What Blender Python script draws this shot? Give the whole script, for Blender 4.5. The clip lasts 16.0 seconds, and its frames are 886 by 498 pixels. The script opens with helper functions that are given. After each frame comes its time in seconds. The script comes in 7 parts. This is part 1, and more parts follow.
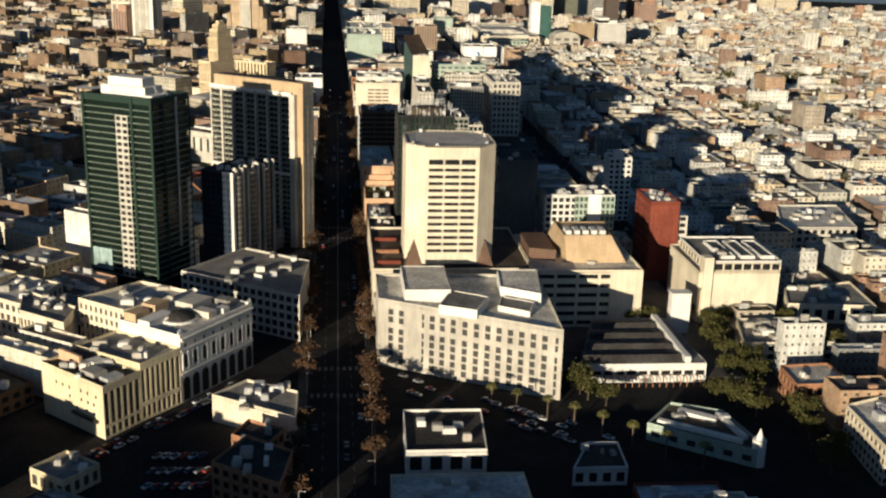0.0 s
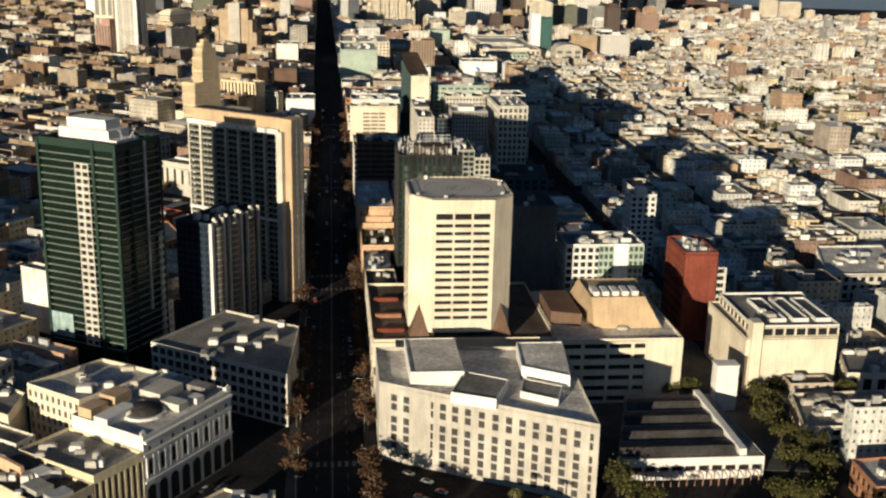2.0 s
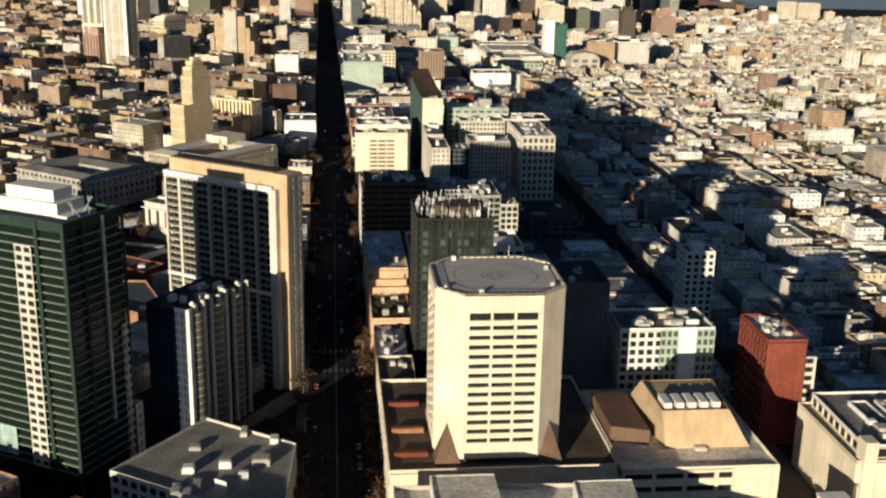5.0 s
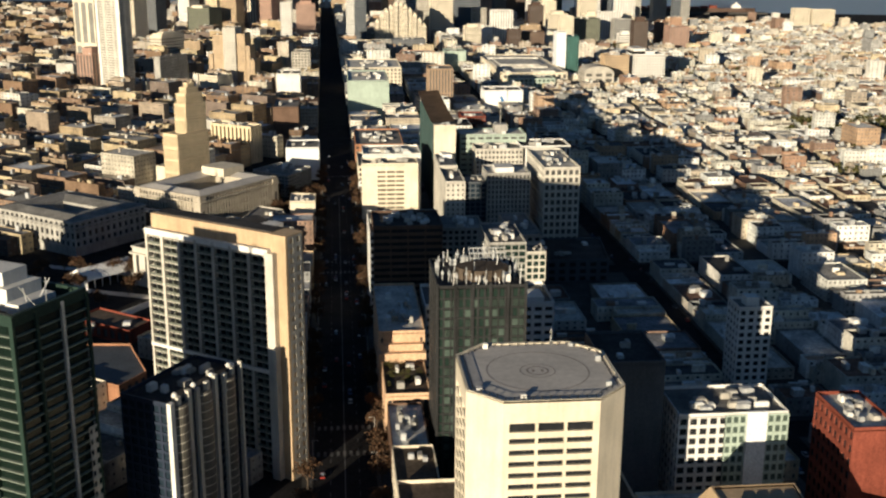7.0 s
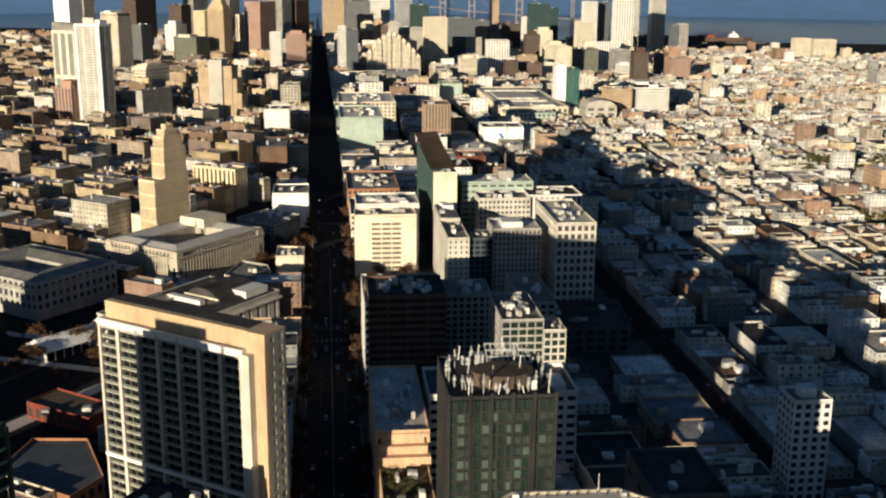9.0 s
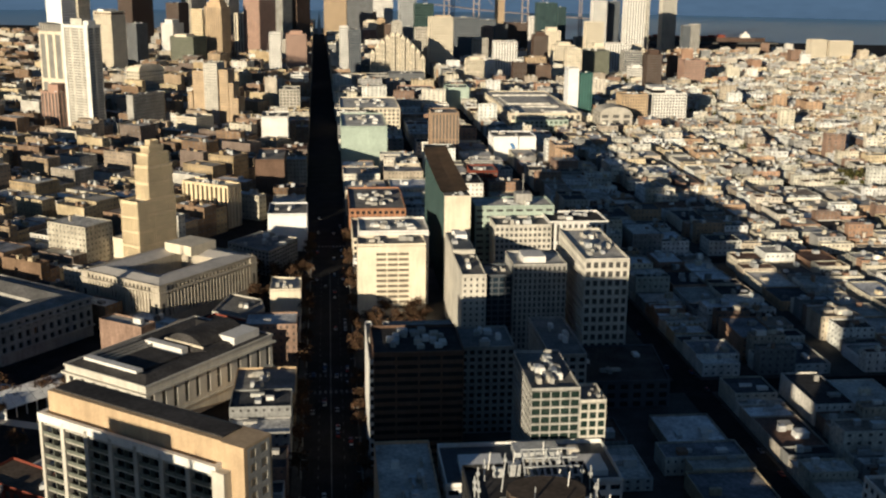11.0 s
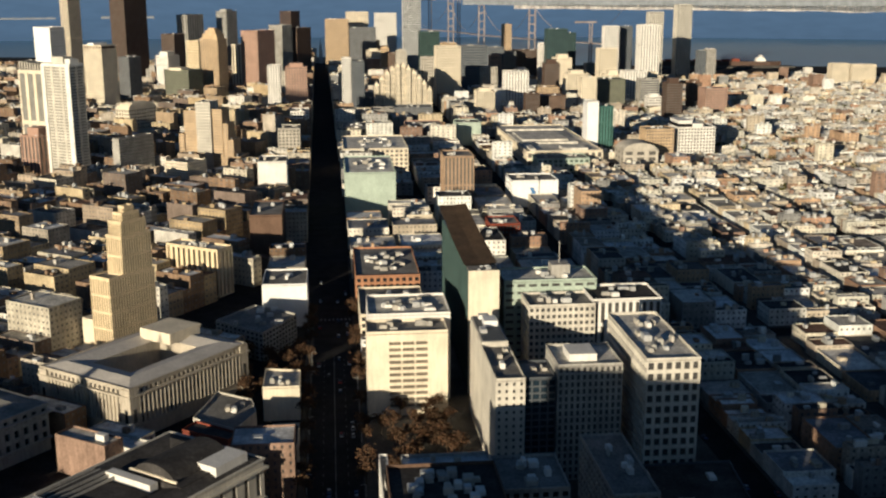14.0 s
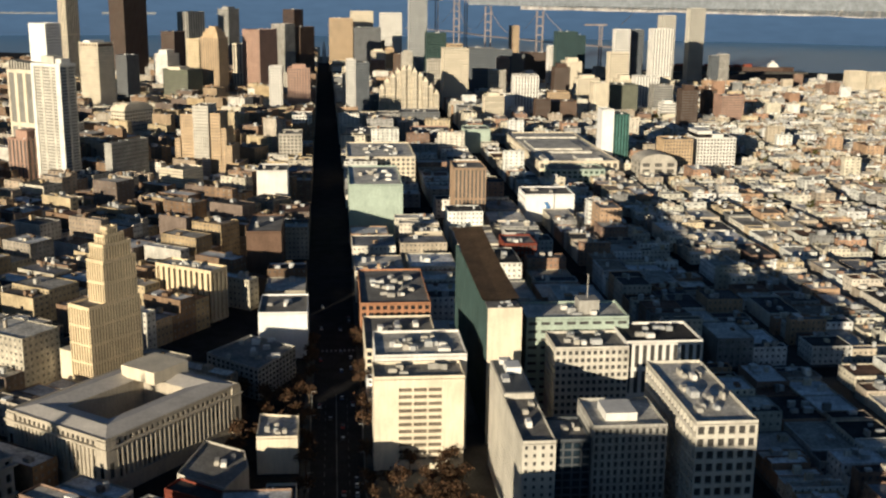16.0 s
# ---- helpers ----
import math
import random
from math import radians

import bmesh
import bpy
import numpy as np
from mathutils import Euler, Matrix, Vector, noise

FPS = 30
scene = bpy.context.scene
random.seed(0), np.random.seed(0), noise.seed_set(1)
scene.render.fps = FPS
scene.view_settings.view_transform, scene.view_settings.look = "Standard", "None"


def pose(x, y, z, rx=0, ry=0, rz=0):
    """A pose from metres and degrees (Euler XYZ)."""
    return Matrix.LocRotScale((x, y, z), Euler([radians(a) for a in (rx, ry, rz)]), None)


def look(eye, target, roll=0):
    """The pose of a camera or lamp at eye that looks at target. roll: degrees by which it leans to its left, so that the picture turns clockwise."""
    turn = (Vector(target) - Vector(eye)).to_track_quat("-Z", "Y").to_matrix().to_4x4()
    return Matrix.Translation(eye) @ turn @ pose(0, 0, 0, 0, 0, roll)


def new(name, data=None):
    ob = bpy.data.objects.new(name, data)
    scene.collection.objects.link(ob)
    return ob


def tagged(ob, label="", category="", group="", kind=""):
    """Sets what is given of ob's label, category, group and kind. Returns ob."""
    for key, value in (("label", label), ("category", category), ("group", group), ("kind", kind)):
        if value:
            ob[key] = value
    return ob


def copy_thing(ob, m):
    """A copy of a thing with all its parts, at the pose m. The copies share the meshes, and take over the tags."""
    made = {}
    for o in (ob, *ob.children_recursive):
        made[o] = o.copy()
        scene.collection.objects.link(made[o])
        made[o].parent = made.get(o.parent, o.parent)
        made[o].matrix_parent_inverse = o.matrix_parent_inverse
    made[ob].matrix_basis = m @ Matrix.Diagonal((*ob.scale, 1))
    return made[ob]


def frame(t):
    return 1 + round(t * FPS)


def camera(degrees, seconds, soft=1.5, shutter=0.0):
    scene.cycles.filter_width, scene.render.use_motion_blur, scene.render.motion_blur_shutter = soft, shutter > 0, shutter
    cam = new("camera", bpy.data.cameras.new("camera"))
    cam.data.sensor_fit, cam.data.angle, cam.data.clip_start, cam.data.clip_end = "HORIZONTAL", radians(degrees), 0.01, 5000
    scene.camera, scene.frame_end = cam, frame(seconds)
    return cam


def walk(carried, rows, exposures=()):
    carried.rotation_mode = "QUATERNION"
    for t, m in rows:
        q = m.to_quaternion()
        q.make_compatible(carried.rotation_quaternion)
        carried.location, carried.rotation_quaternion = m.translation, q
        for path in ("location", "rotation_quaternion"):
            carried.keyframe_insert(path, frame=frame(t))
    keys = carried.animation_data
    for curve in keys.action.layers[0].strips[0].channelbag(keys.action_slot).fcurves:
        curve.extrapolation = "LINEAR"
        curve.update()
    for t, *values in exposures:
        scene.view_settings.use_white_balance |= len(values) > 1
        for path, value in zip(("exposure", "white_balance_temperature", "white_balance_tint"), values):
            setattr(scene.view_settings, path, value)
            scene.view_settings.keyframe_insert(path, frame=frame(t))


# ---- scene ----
cam = camera(44.0, 16.0, soft=2.3)
PATH = [
    (0.0, -0.05, -0.84, 180.07, -5.279, -16.235, -1.486),
    (0.5, 0.23, 18.26, 181.00, -5.757, -16.142, -1.588),
    (1.0, 0.40, 36.61, 182.15, -5.499, -15.979, -0.667),
    (1.5, 0.47, 54.35, 183.44, -5.664, -16.370, -1.163),
    (2.0, 0.46, 71.60, 184.83, -5.655, -15.936, -1.216),
    (2.5, 0.40, 88.50, 186.25, -6.025, -16.193, -1.441),
    (3.0, 0.30, 105.14, 187.68, -5.709, -16.004, -1.003),
    (3.5, 0.18, 121.61, 189.09, -5.908, -16.446, -0.694),
    (4.0, 0.04, 138.01, 190.44, -5.786, -16.176, -0.628),
    (4.2, -0.01, 144.56, 190.96, -5.687, -16.186, -1.207),
    (6.3, -0.35, 214.26, 195.75, -5.361, -15.992, -0.734),
    (6.5, -0.36, 221.05, 196.14, -5.529, -16.049, -0.664),
    (7.0, -0.33, 238.16, 197.07, -5.501, -15.749, -0.321),
    (7.5, -0.27, 255.50, 197.95, -5.784, -15.978, -0.226),
    (8.0, -0.16, 273.06, 198.79, -5.312, -15.638, -0.322),
    (8.5, -0.01, 290.83, 199.60, -5.900, -15.175, -0.574),
    (9.0, 0.18, 308.81, 200.41, -5.953, -14.449, -0.460),
    (9.2, 0.26, 316.05, 200.73, -5.943, -14.502, -0.288),
    (11.3, 1.33, 393.05, 204.25, -5.833, -14.637, -0.693),
    (11.5, 1.43, 400.40, 204.60, -5.865, -14.575, -0.596),
    (12.0, 1.67, 418.69, 205.51, -5.572, -13.925, -0.182),
    (12.5, 1.86, 436.80, 206.44, -5.609, -14.536, -0.610),
    (13.0, 2.01, 454.64, 207.36, -5.386, -14.411, -0.169),
    (13.5, 2.07, 472.11, 208.26, -5.781, -14.035, 0.332),
    (14.0, 2.03, 489.12, 209.11, -5.804, -13.480, 0.066),
    (14.5, 1.87, 505.54, 209.87, -5.905, -13.477, -0.313),
    (15.0, 1.56, 521.25, 210.50, -5.781, -13.973, -0.541),
    (15.5, 1.07, 536.12, 210.93, -5.920, -14.353, -0.641),
    (16.0, 0.37, 550.02, 211.10, -5.607, -13.530, -0.686),
]
walk(cam, [(t, pose(x, y, z, 90 + pitch, roll, yaw)) for t, x, y, z, yaw, pitch, roll in PATH],
     [(0.0, 0.38), (4.2, 0.42), (6.5, 0.56), (8.5, 0.56), (9.2, 0.46), (11.5, 0.34), (14.0, 0.34), (16.0, 0.38)])

# ---- world ----
# Low winter sun from behind: its shadows run 32 degrees to the side of the avenue, 8.2 degrees high.
SUN_SIDE, SUN_UP = radians(31.5), radians(8.2)
world = bpy.data.worlds.new("sky")
scene.world = world
world.use_nodes = True
sky = world.node_tree.nodes.new("ShaderNodeTexSky")
sky.sky_type, sky.sun_disc = "NISHITA", False
sky.sun_elevation, sky.sun_rotation = SUN_UP, math.pi + SUN_SIDE
sky.air_density, sky.dust_density, sky.ozone_density = 0.85, 0.2, 3.6
world.node_tree.links.new(sky.outputs[0], world.node_tree.nodes["Background"].inputs[0])
world.node_tree.nodes["Background"].inputs[1].default_value = 0.045
sun = new("sun", bpy.data.lights.new("sun", "SUN"))
sun.data.energy, sun.data.angle, sun.data.color = 5.0, radians(0.5), (1.0, 0.872, 0.66)
sun.matrix_world = look((-math.sin(SUN_SIDE) * 900, -math.cos(SUN_SIDE) * 900, 900 * math.tan(SUN_UP)), (0, 0, 0))
scene.view_settings.exposure = 0.4


# ---- materials ----
def ramp_of(nodes, links, source, colours):
    """A stepped ramp that picks one of the colours by a random value."""
    r = nodes.new("ShaderNodeValToRGB")
    r.color_ramp.interpolation = "CONSTANT"
    while len(r.color_ramp.elements) < len(colours):
        r.color_ramp.elements.new(0.5)
    for i, c in enumerate(colours):
        r.color_ramp.elements[i].position = i / len(colours)
        r.color_ramp.elements[i].color = (*c, 1)
    links.new(source, r.inputs[0])
    return r.outputs[0]


def material(name, colours, rough=0.8, metal=0.0, grain=0.25, size=0.6, stain=0.3, bump=0.0, island=False, vary=0.12, spec=0.12):
    """Painted, stone or metal surface: a colour or a choice of colours per object or island, fine grain, broad stains and streaks."""
    m = bpy.data.materials.new(name)
    m.use_nodes = True
    nodes, links = m.node_tree.nodes, m.node_tree.links
    b = nodes["Principled BSDF"]
    b.inputs["Roughness"].default_value, b.inputs["Metallic"].default_value = rough, metal
    b.inputs["Specular IOR Level"].default_value = spec
    pick = nodes.new("ShaderNodeNewGeometry").outputs["Random Per Island"] if island else nodes.new("ShaderNodeObjectInfo").outputs["Random"]
    colours = colours if isinstance(colours, list) else [colours]
    if len(colours) > 1:
        base = ramp_of(nodes, links, pick, colours)
    else:
        rgb = nodes.new("ShaderNodeRGB")
        rgb.outputs[0].default_value = (*colours[0], 1)
        base = rgb.outputs[0]
    place = nodes.new("ShaderNodeNewGeometry").outputs["Position"]
    fine, broad, streak = (nodes.new("ShaderNodeTexNoise") for _ in range(3))
    stretch = nodes.new("ShaderNodeMapping")
    stretch.inputs["Scale"].default_value = (1, 1, 0.12)
    links.new(place, stretch.inputs[0])
    for n, s, v in ((fine, 1 / size, place), (broad, 0.09, place), (streak, 0.7, stretch.outputs[0])):
        n.inputs["Scale"].default_value, n.inputs["Detail"].default_value = s, 4
        links.new(v, n.inputs["Vector"])
    total = None
    for n, amount in ((fine, grain), (broad, stain), (streak, stain * 0.7)):
        r = nodes.new("ShaderNodeMapRange")
        r.inputs["From Min"].default_value, r.inputs["From Max"].default_value = 0.3, 0.7
        r.inputs["To Min"].default_value, r.inputs["To Max"].default_value = 1 - amount, 1 + amount * 0.5
        links.new(n.outputs[0], r.inputs[0])
        if total is None:
            total = r.outputs[0]
        else:
            x = nodes.new("ShaderNodeMath")
            x.operation = "MULTIPLY"
            links.new(total, x.inputs[0]), links.new(r.outputs[0], x.inputs[1])
            total = x.outputs[0]
    if vary:
        r = nodes.new("ShaderNodeMapRange")
        r.inputs["To Min"].default_value, r.inputs["To Max"].default_value = 1 - vary, 1 + vary
        spread = nodes.new("ShaderNodeMath")
        spread.operation = "MULTIPLY"
        spread.inputs[1].default_value = 37.7
        fract = nodes.new("ShaderNodeMath")
        fract.operation = "FRACT"
        links.new(pick, spread.inputs[0]), links.new(spread.outputs[0], fract.inputs[0]), links.new(fract.outputs[0], r.inputs[0])
        x = nodes.new("ShaderNodeMath")
        x.operation = "MULTIPLY"
        links.new(total, x.inputs[0]), links.new(r.outputs[0], x.inputs[1])
        total = x.outputs[0]
    mix = nodes.new("ShaderNodeVectorMath")
    mix.operation = "SCALE"
    links.new(base, mix.inputs[0]), links.new(total, mix.inputs["Scale"])
    links.new(mix.outputs[0], b.inputs["Base Color"])
    if bump:
        k = nodes.new("ShaderNodeBump")
        k.inputs["Distance"].default_value, k.inputs["Strength"].default_value = bump, 0.6
        links.new(fine.outputs[0], k.inputs["Height"]), links.new(k.outputs[0], b.inputs["Normal"])
    return m


def glass(name, colours, rough=0.12, spec=0.5):
    """Dark window glass with blinds and rooms of different depth behind each pane."""
    return material(name, colours, rough, 0.0, 0.2, 2.5, 0.2, 0.0, True, 0.35, spec)


WALLS = [(0.69, 0.63, 0.50), (0.84, 0.83, 0.79), (0.30, 0.20, 0.15), (0.26, 0.26, 0.25), (0.81, 0.77, 0.69), (0.56, 0.48, 0.37), (0.74, 0.67, 0.53), (0.47, 0.40, 0.32), (0.82, 0.82, 0.76), (0.40, 0.25, 0.17),
         (0.62, 0.56, 0.47), (0.67, 0.55, 0.37), (0.38, 0.37, 0.35), (0.76, 0.71, 0.60), (0.50, 0.34, 0.22), (0.65, 0.64, 0.58), (0.55, 0.53, 0.45)]
ROOFS = [(0.84, 0.83, 0.80), (0.06, 0.06, 0.062), (0.22, 0.13, 0.095), (0.62, 0.58, 0.52), (0.12, 0.115, 0.11), (0.78, 0.74, 0.66), (0.47, 0.44, 0.38), (0.86, 0.84, 0.80), (0.10, 0.10, 0.105), (0.70, 0.66, 0.58), (0.36, 0.29, 0.23), (0.30, 0.30, 0.31), (0.56, 0.52, 0.45)]
M = {
    "asphalt": material("asphalt", (0.030, 0.029, 0.030), 0.95, grain=0.3, size=1.5, stain=0.35, vary=0, spec=0.04),
    "paving": material("paving", (0.095, 0.09, 0.082), 0.9, grain=0.2, size=1.0, stain=0.35),
    "city_wall": material("city_wall", WALLS, 0.85, island=True, size=1.2),
    "house_wall": material("house_wall", WALLS, 0.85, size=1.2),
    "city_roof": material("city_roof", ROOFS, 0.9, island=True, size=2.0, stain=0.45),
    "house_roof": material("house_roof", ROOFS, 0.9, size=2.0, stain=0.45),
    "pane": glass("pane", [(0.02, 0.022, 0.025), (0.035, 0.037, 0.04), (0.014, 0.016, 0.02), (0.09, 0.085, 0.075)]),
    "soft_pane": glass("soft_pane", [(0.06, 0.06, 0.06), (0.10, 0.095, 0.09), (0.04, 0.042, 0.046), (0.15, 0.14, 0.12)], 0.3),
    # Paler for blinds; sky reflection and low distant contrast are put into the colour.
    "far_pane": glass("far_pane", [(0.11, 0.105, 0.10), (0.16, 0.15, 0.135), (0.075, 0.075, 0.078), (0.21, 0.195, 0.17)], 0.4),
    # Tan tones put the warm reflection in the white slab's windows into colour.
    "reflect_pane": glass("reflect_pane", [(0.36, 0.29, 0.20), (0.24, 0.20, 0.15), (0.42, 0.35, 0.25), (0.12, 0.11, 0.10)], 0.4),
    # Core colour between the stone ribs: their recess shade as a darker tan.
    "rib_shade": glass("rib_shade", [(0.40, 0.30, 0.19), (0.32, 0.24, 0.15), (0.46, 0.35, 0.22)], 0.6),
    "green_glass": glass("green_glass", [(0.014, 0.032, 0.026), (0.028, 0.05, 0.04), (0.009, 0.018, 0.016)], 0.08),
    "pale_green_glass": glass("pale_green_glass", [(0.17, 0.22, 0.185), (0.11, 0.15, 0.125), (0.22, 0.26, 0.22)], 0.2),
    "blue_glass": glass("blue_glass", [(0.02, 0.03, 0.045), (0.03, 0.05, 0.07), (0.015, 0.02, 0.03)], 0.08),
    "cream": material("cream", (0.74, 0.65, 0.50), 0.8, grain=0.08, stain=0.16, bump=0.01, vary=0),
    "white": material("white", (0.78, 0.75, 0.69), 0.75, grain=0.1, stain=0.14, vary=0),
    "pale_stone": material("pale_stone", (0.60, 0.56, 0.48), 0.8, grain=0.1, stain=0.2, bump=0.01, vary=0),
    "grey_stone": material("grey_stone", (0.51, 0.47, 0.40), 0.8, grain=0.1, stain=0.22, vary=0),
    "concrete": material("concrete", (0.42, 0.40, 0.36), 0.85, stain=0.25, vary=0),
    "tan": material("tan", (0.55, 0.40, 0.25), 0.8, grain=0.1, stain=0.18, vary=0),
    "brown": material("brown", (0.16, 0.10, 0.07), 0.7, stain=0.2, vary=0),
    "brick_red": material("brick_red", (0.23, 0.062, 0.04), 0.85, stain=0.25, vary=0),
    "orange_brick": material("orange_brick", (0.42, 0.21, 0.12), 0.85, stain=0.25, vary=0),
    "dark_metal": material("dark_metal", (0.05, 0.05, 0.05), 0.5, 0.4, vary=0),
    "pale_metal": material("pale_metal", (0.62, 0.62, 0.60), 0.45, 0.3, vary=0.05),
    "green_metal": material("green_metal", (0.03, 0.055, 0.043), 0.5, 0.2, stain=0.15, vary=0),
    "teal": material("teal", (0.045, 0.12, 0.105), 0.4, stain=0.2, vary=0),
    "gravel_roof": material("gravel_roof", (0.28, 0.265, 0.24), 0.95, size=1.0, stain=0.35, vary=0.1),
    "pale_roof": material("pale_roof", (0.72, 0.68, 0.60), 0.9, size=1.5, stain=0.4, vary=0.1),
    "dark_roof": material("dark_roof", (0.07, 0.065, 0.062), 0.9, size=1.5, stain=0.4, vary=0.1),
    "brown_roof": material("brown_roof", (0.13, 0.10, 0.075), 0.9, size=1.5, stain=0.35, vary=0.1),
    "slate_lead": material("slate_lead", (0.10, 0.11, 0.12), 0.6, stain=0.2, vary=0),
    "dull_teal": material("dull_teal", (0.05, 0.085, 0.08), 0.5, stain=0.2, vary=0),
    "hill_wall": material("hill_wall", [(0.546, 0.440, 0.282), (0.264, 0.176, 0.114), (0.440, 0.334, 0.202), (0.581, 0.528, 0.422), (0.229, 0.150, 0.097), (0.352, 0.264, 0.176), (0.634, 0.598, 0.528), (0.194, 0.150, 0.123), (0.396, 0.317, 0.238), (0.290, 0.194, 0.132), (0.440, 0.387, 0.317)], 0.85, island=True, size=1.2),
    "rust_roof": material("rust_roof", (0.27, 0.18, 0.11), 0.7, size=1.5, stain=0.25, vary=0),
    "salmon": material("salmon", (0.70, 0.46, 0.29), 0.8, stain=0.15, vary=0),
    "bright_white": material("bright_white", (0.86, 0.85, 0.82), 0.7, stain=0.08, vary=0),
    "deck_grey": material("deck_grey", (0.56, 0.52, 0.47), 0.9, size=2.0, stain=0.12, grain=0.1, vary=0),
    "paint_line": material("paint_line", (0.20, 0.20, 0.195), 0.8, stain=0.6, vary=0),
    "leaf": material("leaf", [(0.07, 0.07, 0.02), (0.085, 0.082, 0.026), (0.05, 0.055, 0.018), (0.11, 0.095, 0.035)], 0.7, island=True, vary=0.2),
    "autumn_leaf": material("autumn_leaf", [(0.11, 0.06, 0.034), (0.13, 0.068, 0.036), (0.095, 0.06, 0.034), (0.075, 0.046, 0.03)], 0.8, island=True, vary=0.2),
    "bark": material("bark", (0.12, 0.09, 0.065), 0.95, vary=0.1),
    "car_paint": material("car_paint", [(0.7, 0.7, 0.7), (0.05, 0.05, 0.05), (0.25, 0.26, 0.28), (0.35, 0.05, 0.04), (0.06, 0.10, 0.2), (0.5, 0.5, 0.48)], 0.3, 0.2, 0.05, stain=0.05),
    "land": material("land", (0.13, 0.12, 0.09), 0.95, size=40, grain=0.5, stain=0.3, vary=0),
}
water = material("water", (0.10, 0.22, 0.36), 0.38, grain=0.06, size=30, stain=0.1, bump=0.5, vary=0, spec=0.3)
M["water"] = water


# ---- building blocks ----
def box(bm, x0, x1, y0, y1, z0, z1, mat=0, bottom=False):
    v = [bm.verts.new(p) for p in ((x0, y0, z0), (x1, y0, z0), (x1, y1, z0), (x0, y1, z0), (x0, y0, z1), (x1, y0, z1), (x1, y1, z1), (x0, y1, z1))]
    for f in ((0, 1, 5, 4), (1, 2, 6, 5), (2, 3, 7, 6), (3, 0, 4, 7), (4, 5, 6, 7)) + (((3, 2, 1, 0),) if bottom else ()):
        bm.faces.new([v[i] for i in f]).material_index = mat


def prism(bm, outline, z0, z1, mat=0, top=True):
    """An upright solid over an outline that runs counter-clockwise."""
    lo, hi = [bm.verts.new((x, y, z0)) for x, y in outline], [bm.verts.new((x, y, z1)) for x, y in outline]
    n = len(outline)
    for i in range(n):
        bm.faces.new((lo[i], lo[(i + 1) % n], hi[(i + 1) % n], hi[i])).material_index = mat
    if top:
        bm.faces.new(hi).material_index = mat


def mesh_of(name, bm, *materials):
    me = bpy.data.meshes.new(name)
    bm.to_mesh(me)
    bm.free()
    for m in materials:
        me.materials.append(M[m] if isinstance(m, str) else m)
    return me


def part(name, bm, mat, parent, label=""):
    ob = new(name, mesh_of(name, bm, *(mat if isinstance(mat, tuple) else (mat,))))
    ob.parent = parent
    return tagged(ob, label)


def thing(name, m, label, category, group="", kind=""):
    ob = new(name)
    ob.matrix_world = m
    return tagged(ob, label, category, group, kind)


def inset(outline, d):
    """The outline moved inwards by d (convex or mildly concave, counter-clockwise)."""
    n, out = len(outline), []
    for i in range(n):
        a, b, c = (Vector(outline[(i + k) % n]) for k in (-1, 0, 1))
        e, f = (b - a).normalized(), (c - b).normalized()
        p, q = Vector((-e.y, e.x)), Vector((-f.y, f.x))
        s = (p + q) / max(0.3, 1 + p.dot(q))
        out.append(tuple(b + s * d))
    return out


def ring(bm, outline, inner, z0, z1, mat=0):
    """A wall of some thickness along an outline: a parapet or a cornice."""
    n = len(outline)
    rows = [[bm.verts.new((*p, z)) for p in o] for o, z in ((outline, z0), (outline, z1), (inner, z1), (inner, z0))]
    for a, b in ((0, 1), (1, 2), (2, 3)):
        for i in range(n):
            bm.faces.new((rows[a][i], rows[a][(i + 1) % n], rows[b][(i + 1) % n], rows[b][i])).material_index = mat


def rect(w, d):
    return [(-w / 2, -d / 2), (w / 2, -d / 2), (w / 2, d / 2), (-w / 2, d / 2)]


def lattice(bm, p, q, cols, rows, depth):
    """A wall from p to q with real recesses: cols and rows are the lines of the grid, and every cell between odd lines is an opening. Returns the openings' middles."""
    p, q = Vector(p), Vector(q)
    e = (q - p).normalized()
    n = Vector((e.y, -e.x))
    grid = {}

    def at(i, j, back=0.0):
        k = (i, j, back)
        if k not in grid:
            v = p + e * cols[i] - n * back
            grid[k] = bm.verts.new((v.x, v.y, rows[j]))
        return grid[k]

    holes = []
    for i in range(len(cols) - 1):
        for j in range(len(rows) - 1):
            ring_ = ((i, j), (i + 1, j), (i + 1, j + 1), (i, j + 1))
            if i % 2 and j % 2:
                for a in range(4):
                    c, d = ring_[a], ring_[(a + 1) % 4]
                    bm.faces.new((at(*d), at(*c), at(*c, depth), at(*d, depth)))
                m = p + e * (cols[i] + cols[i + 1]) / 2 - n * (depth - 0.03)
                holes.append((m.x, m.y, (rows[j] + rows[j + 1]) / 2, cols[i + 1] - cols[i], rows[j + 1] - rows[j]))
            else:
                bm.faces.new([at(*c) for c in ring_])
    return holes, math.degrees(math.atan2(e.y, e.x))


def lines(length, count, solid, start=0.0, pair=0.0):
    """Grid lines for count openings along a length; solid: the share of wall; pair: the part of the wall that openings two by two leave between them."""
    step = (length - start) / count
    out = [0.0]
    for k in range(count):
        a, b = start + k * step + solid * step / 2, start + (k + 1) * step - solid * step / 2
        shift = pair * solid * step / 2 * (1 if k % 2 == 0 else -1)
        out += [a + shift, b + shift]
    return out + [length]


def pane_mesh(w, h, mat):
    key = f"window {w:.2f} {h:.2f} {mat}"
    me = bpy.data.meshes.get(key)
    if me is None:
        bm = bmesh.new()
        box(bm, -w / 2, w / 2, -0.02, 0.02, -h / 2, h / 2)
        box(bm, -0.04, 0.04, -0.05, -0.02, -h / 2, h / 2, 1)
        me = mesh_of(key, bm, mat, "dark_metal")
    return me


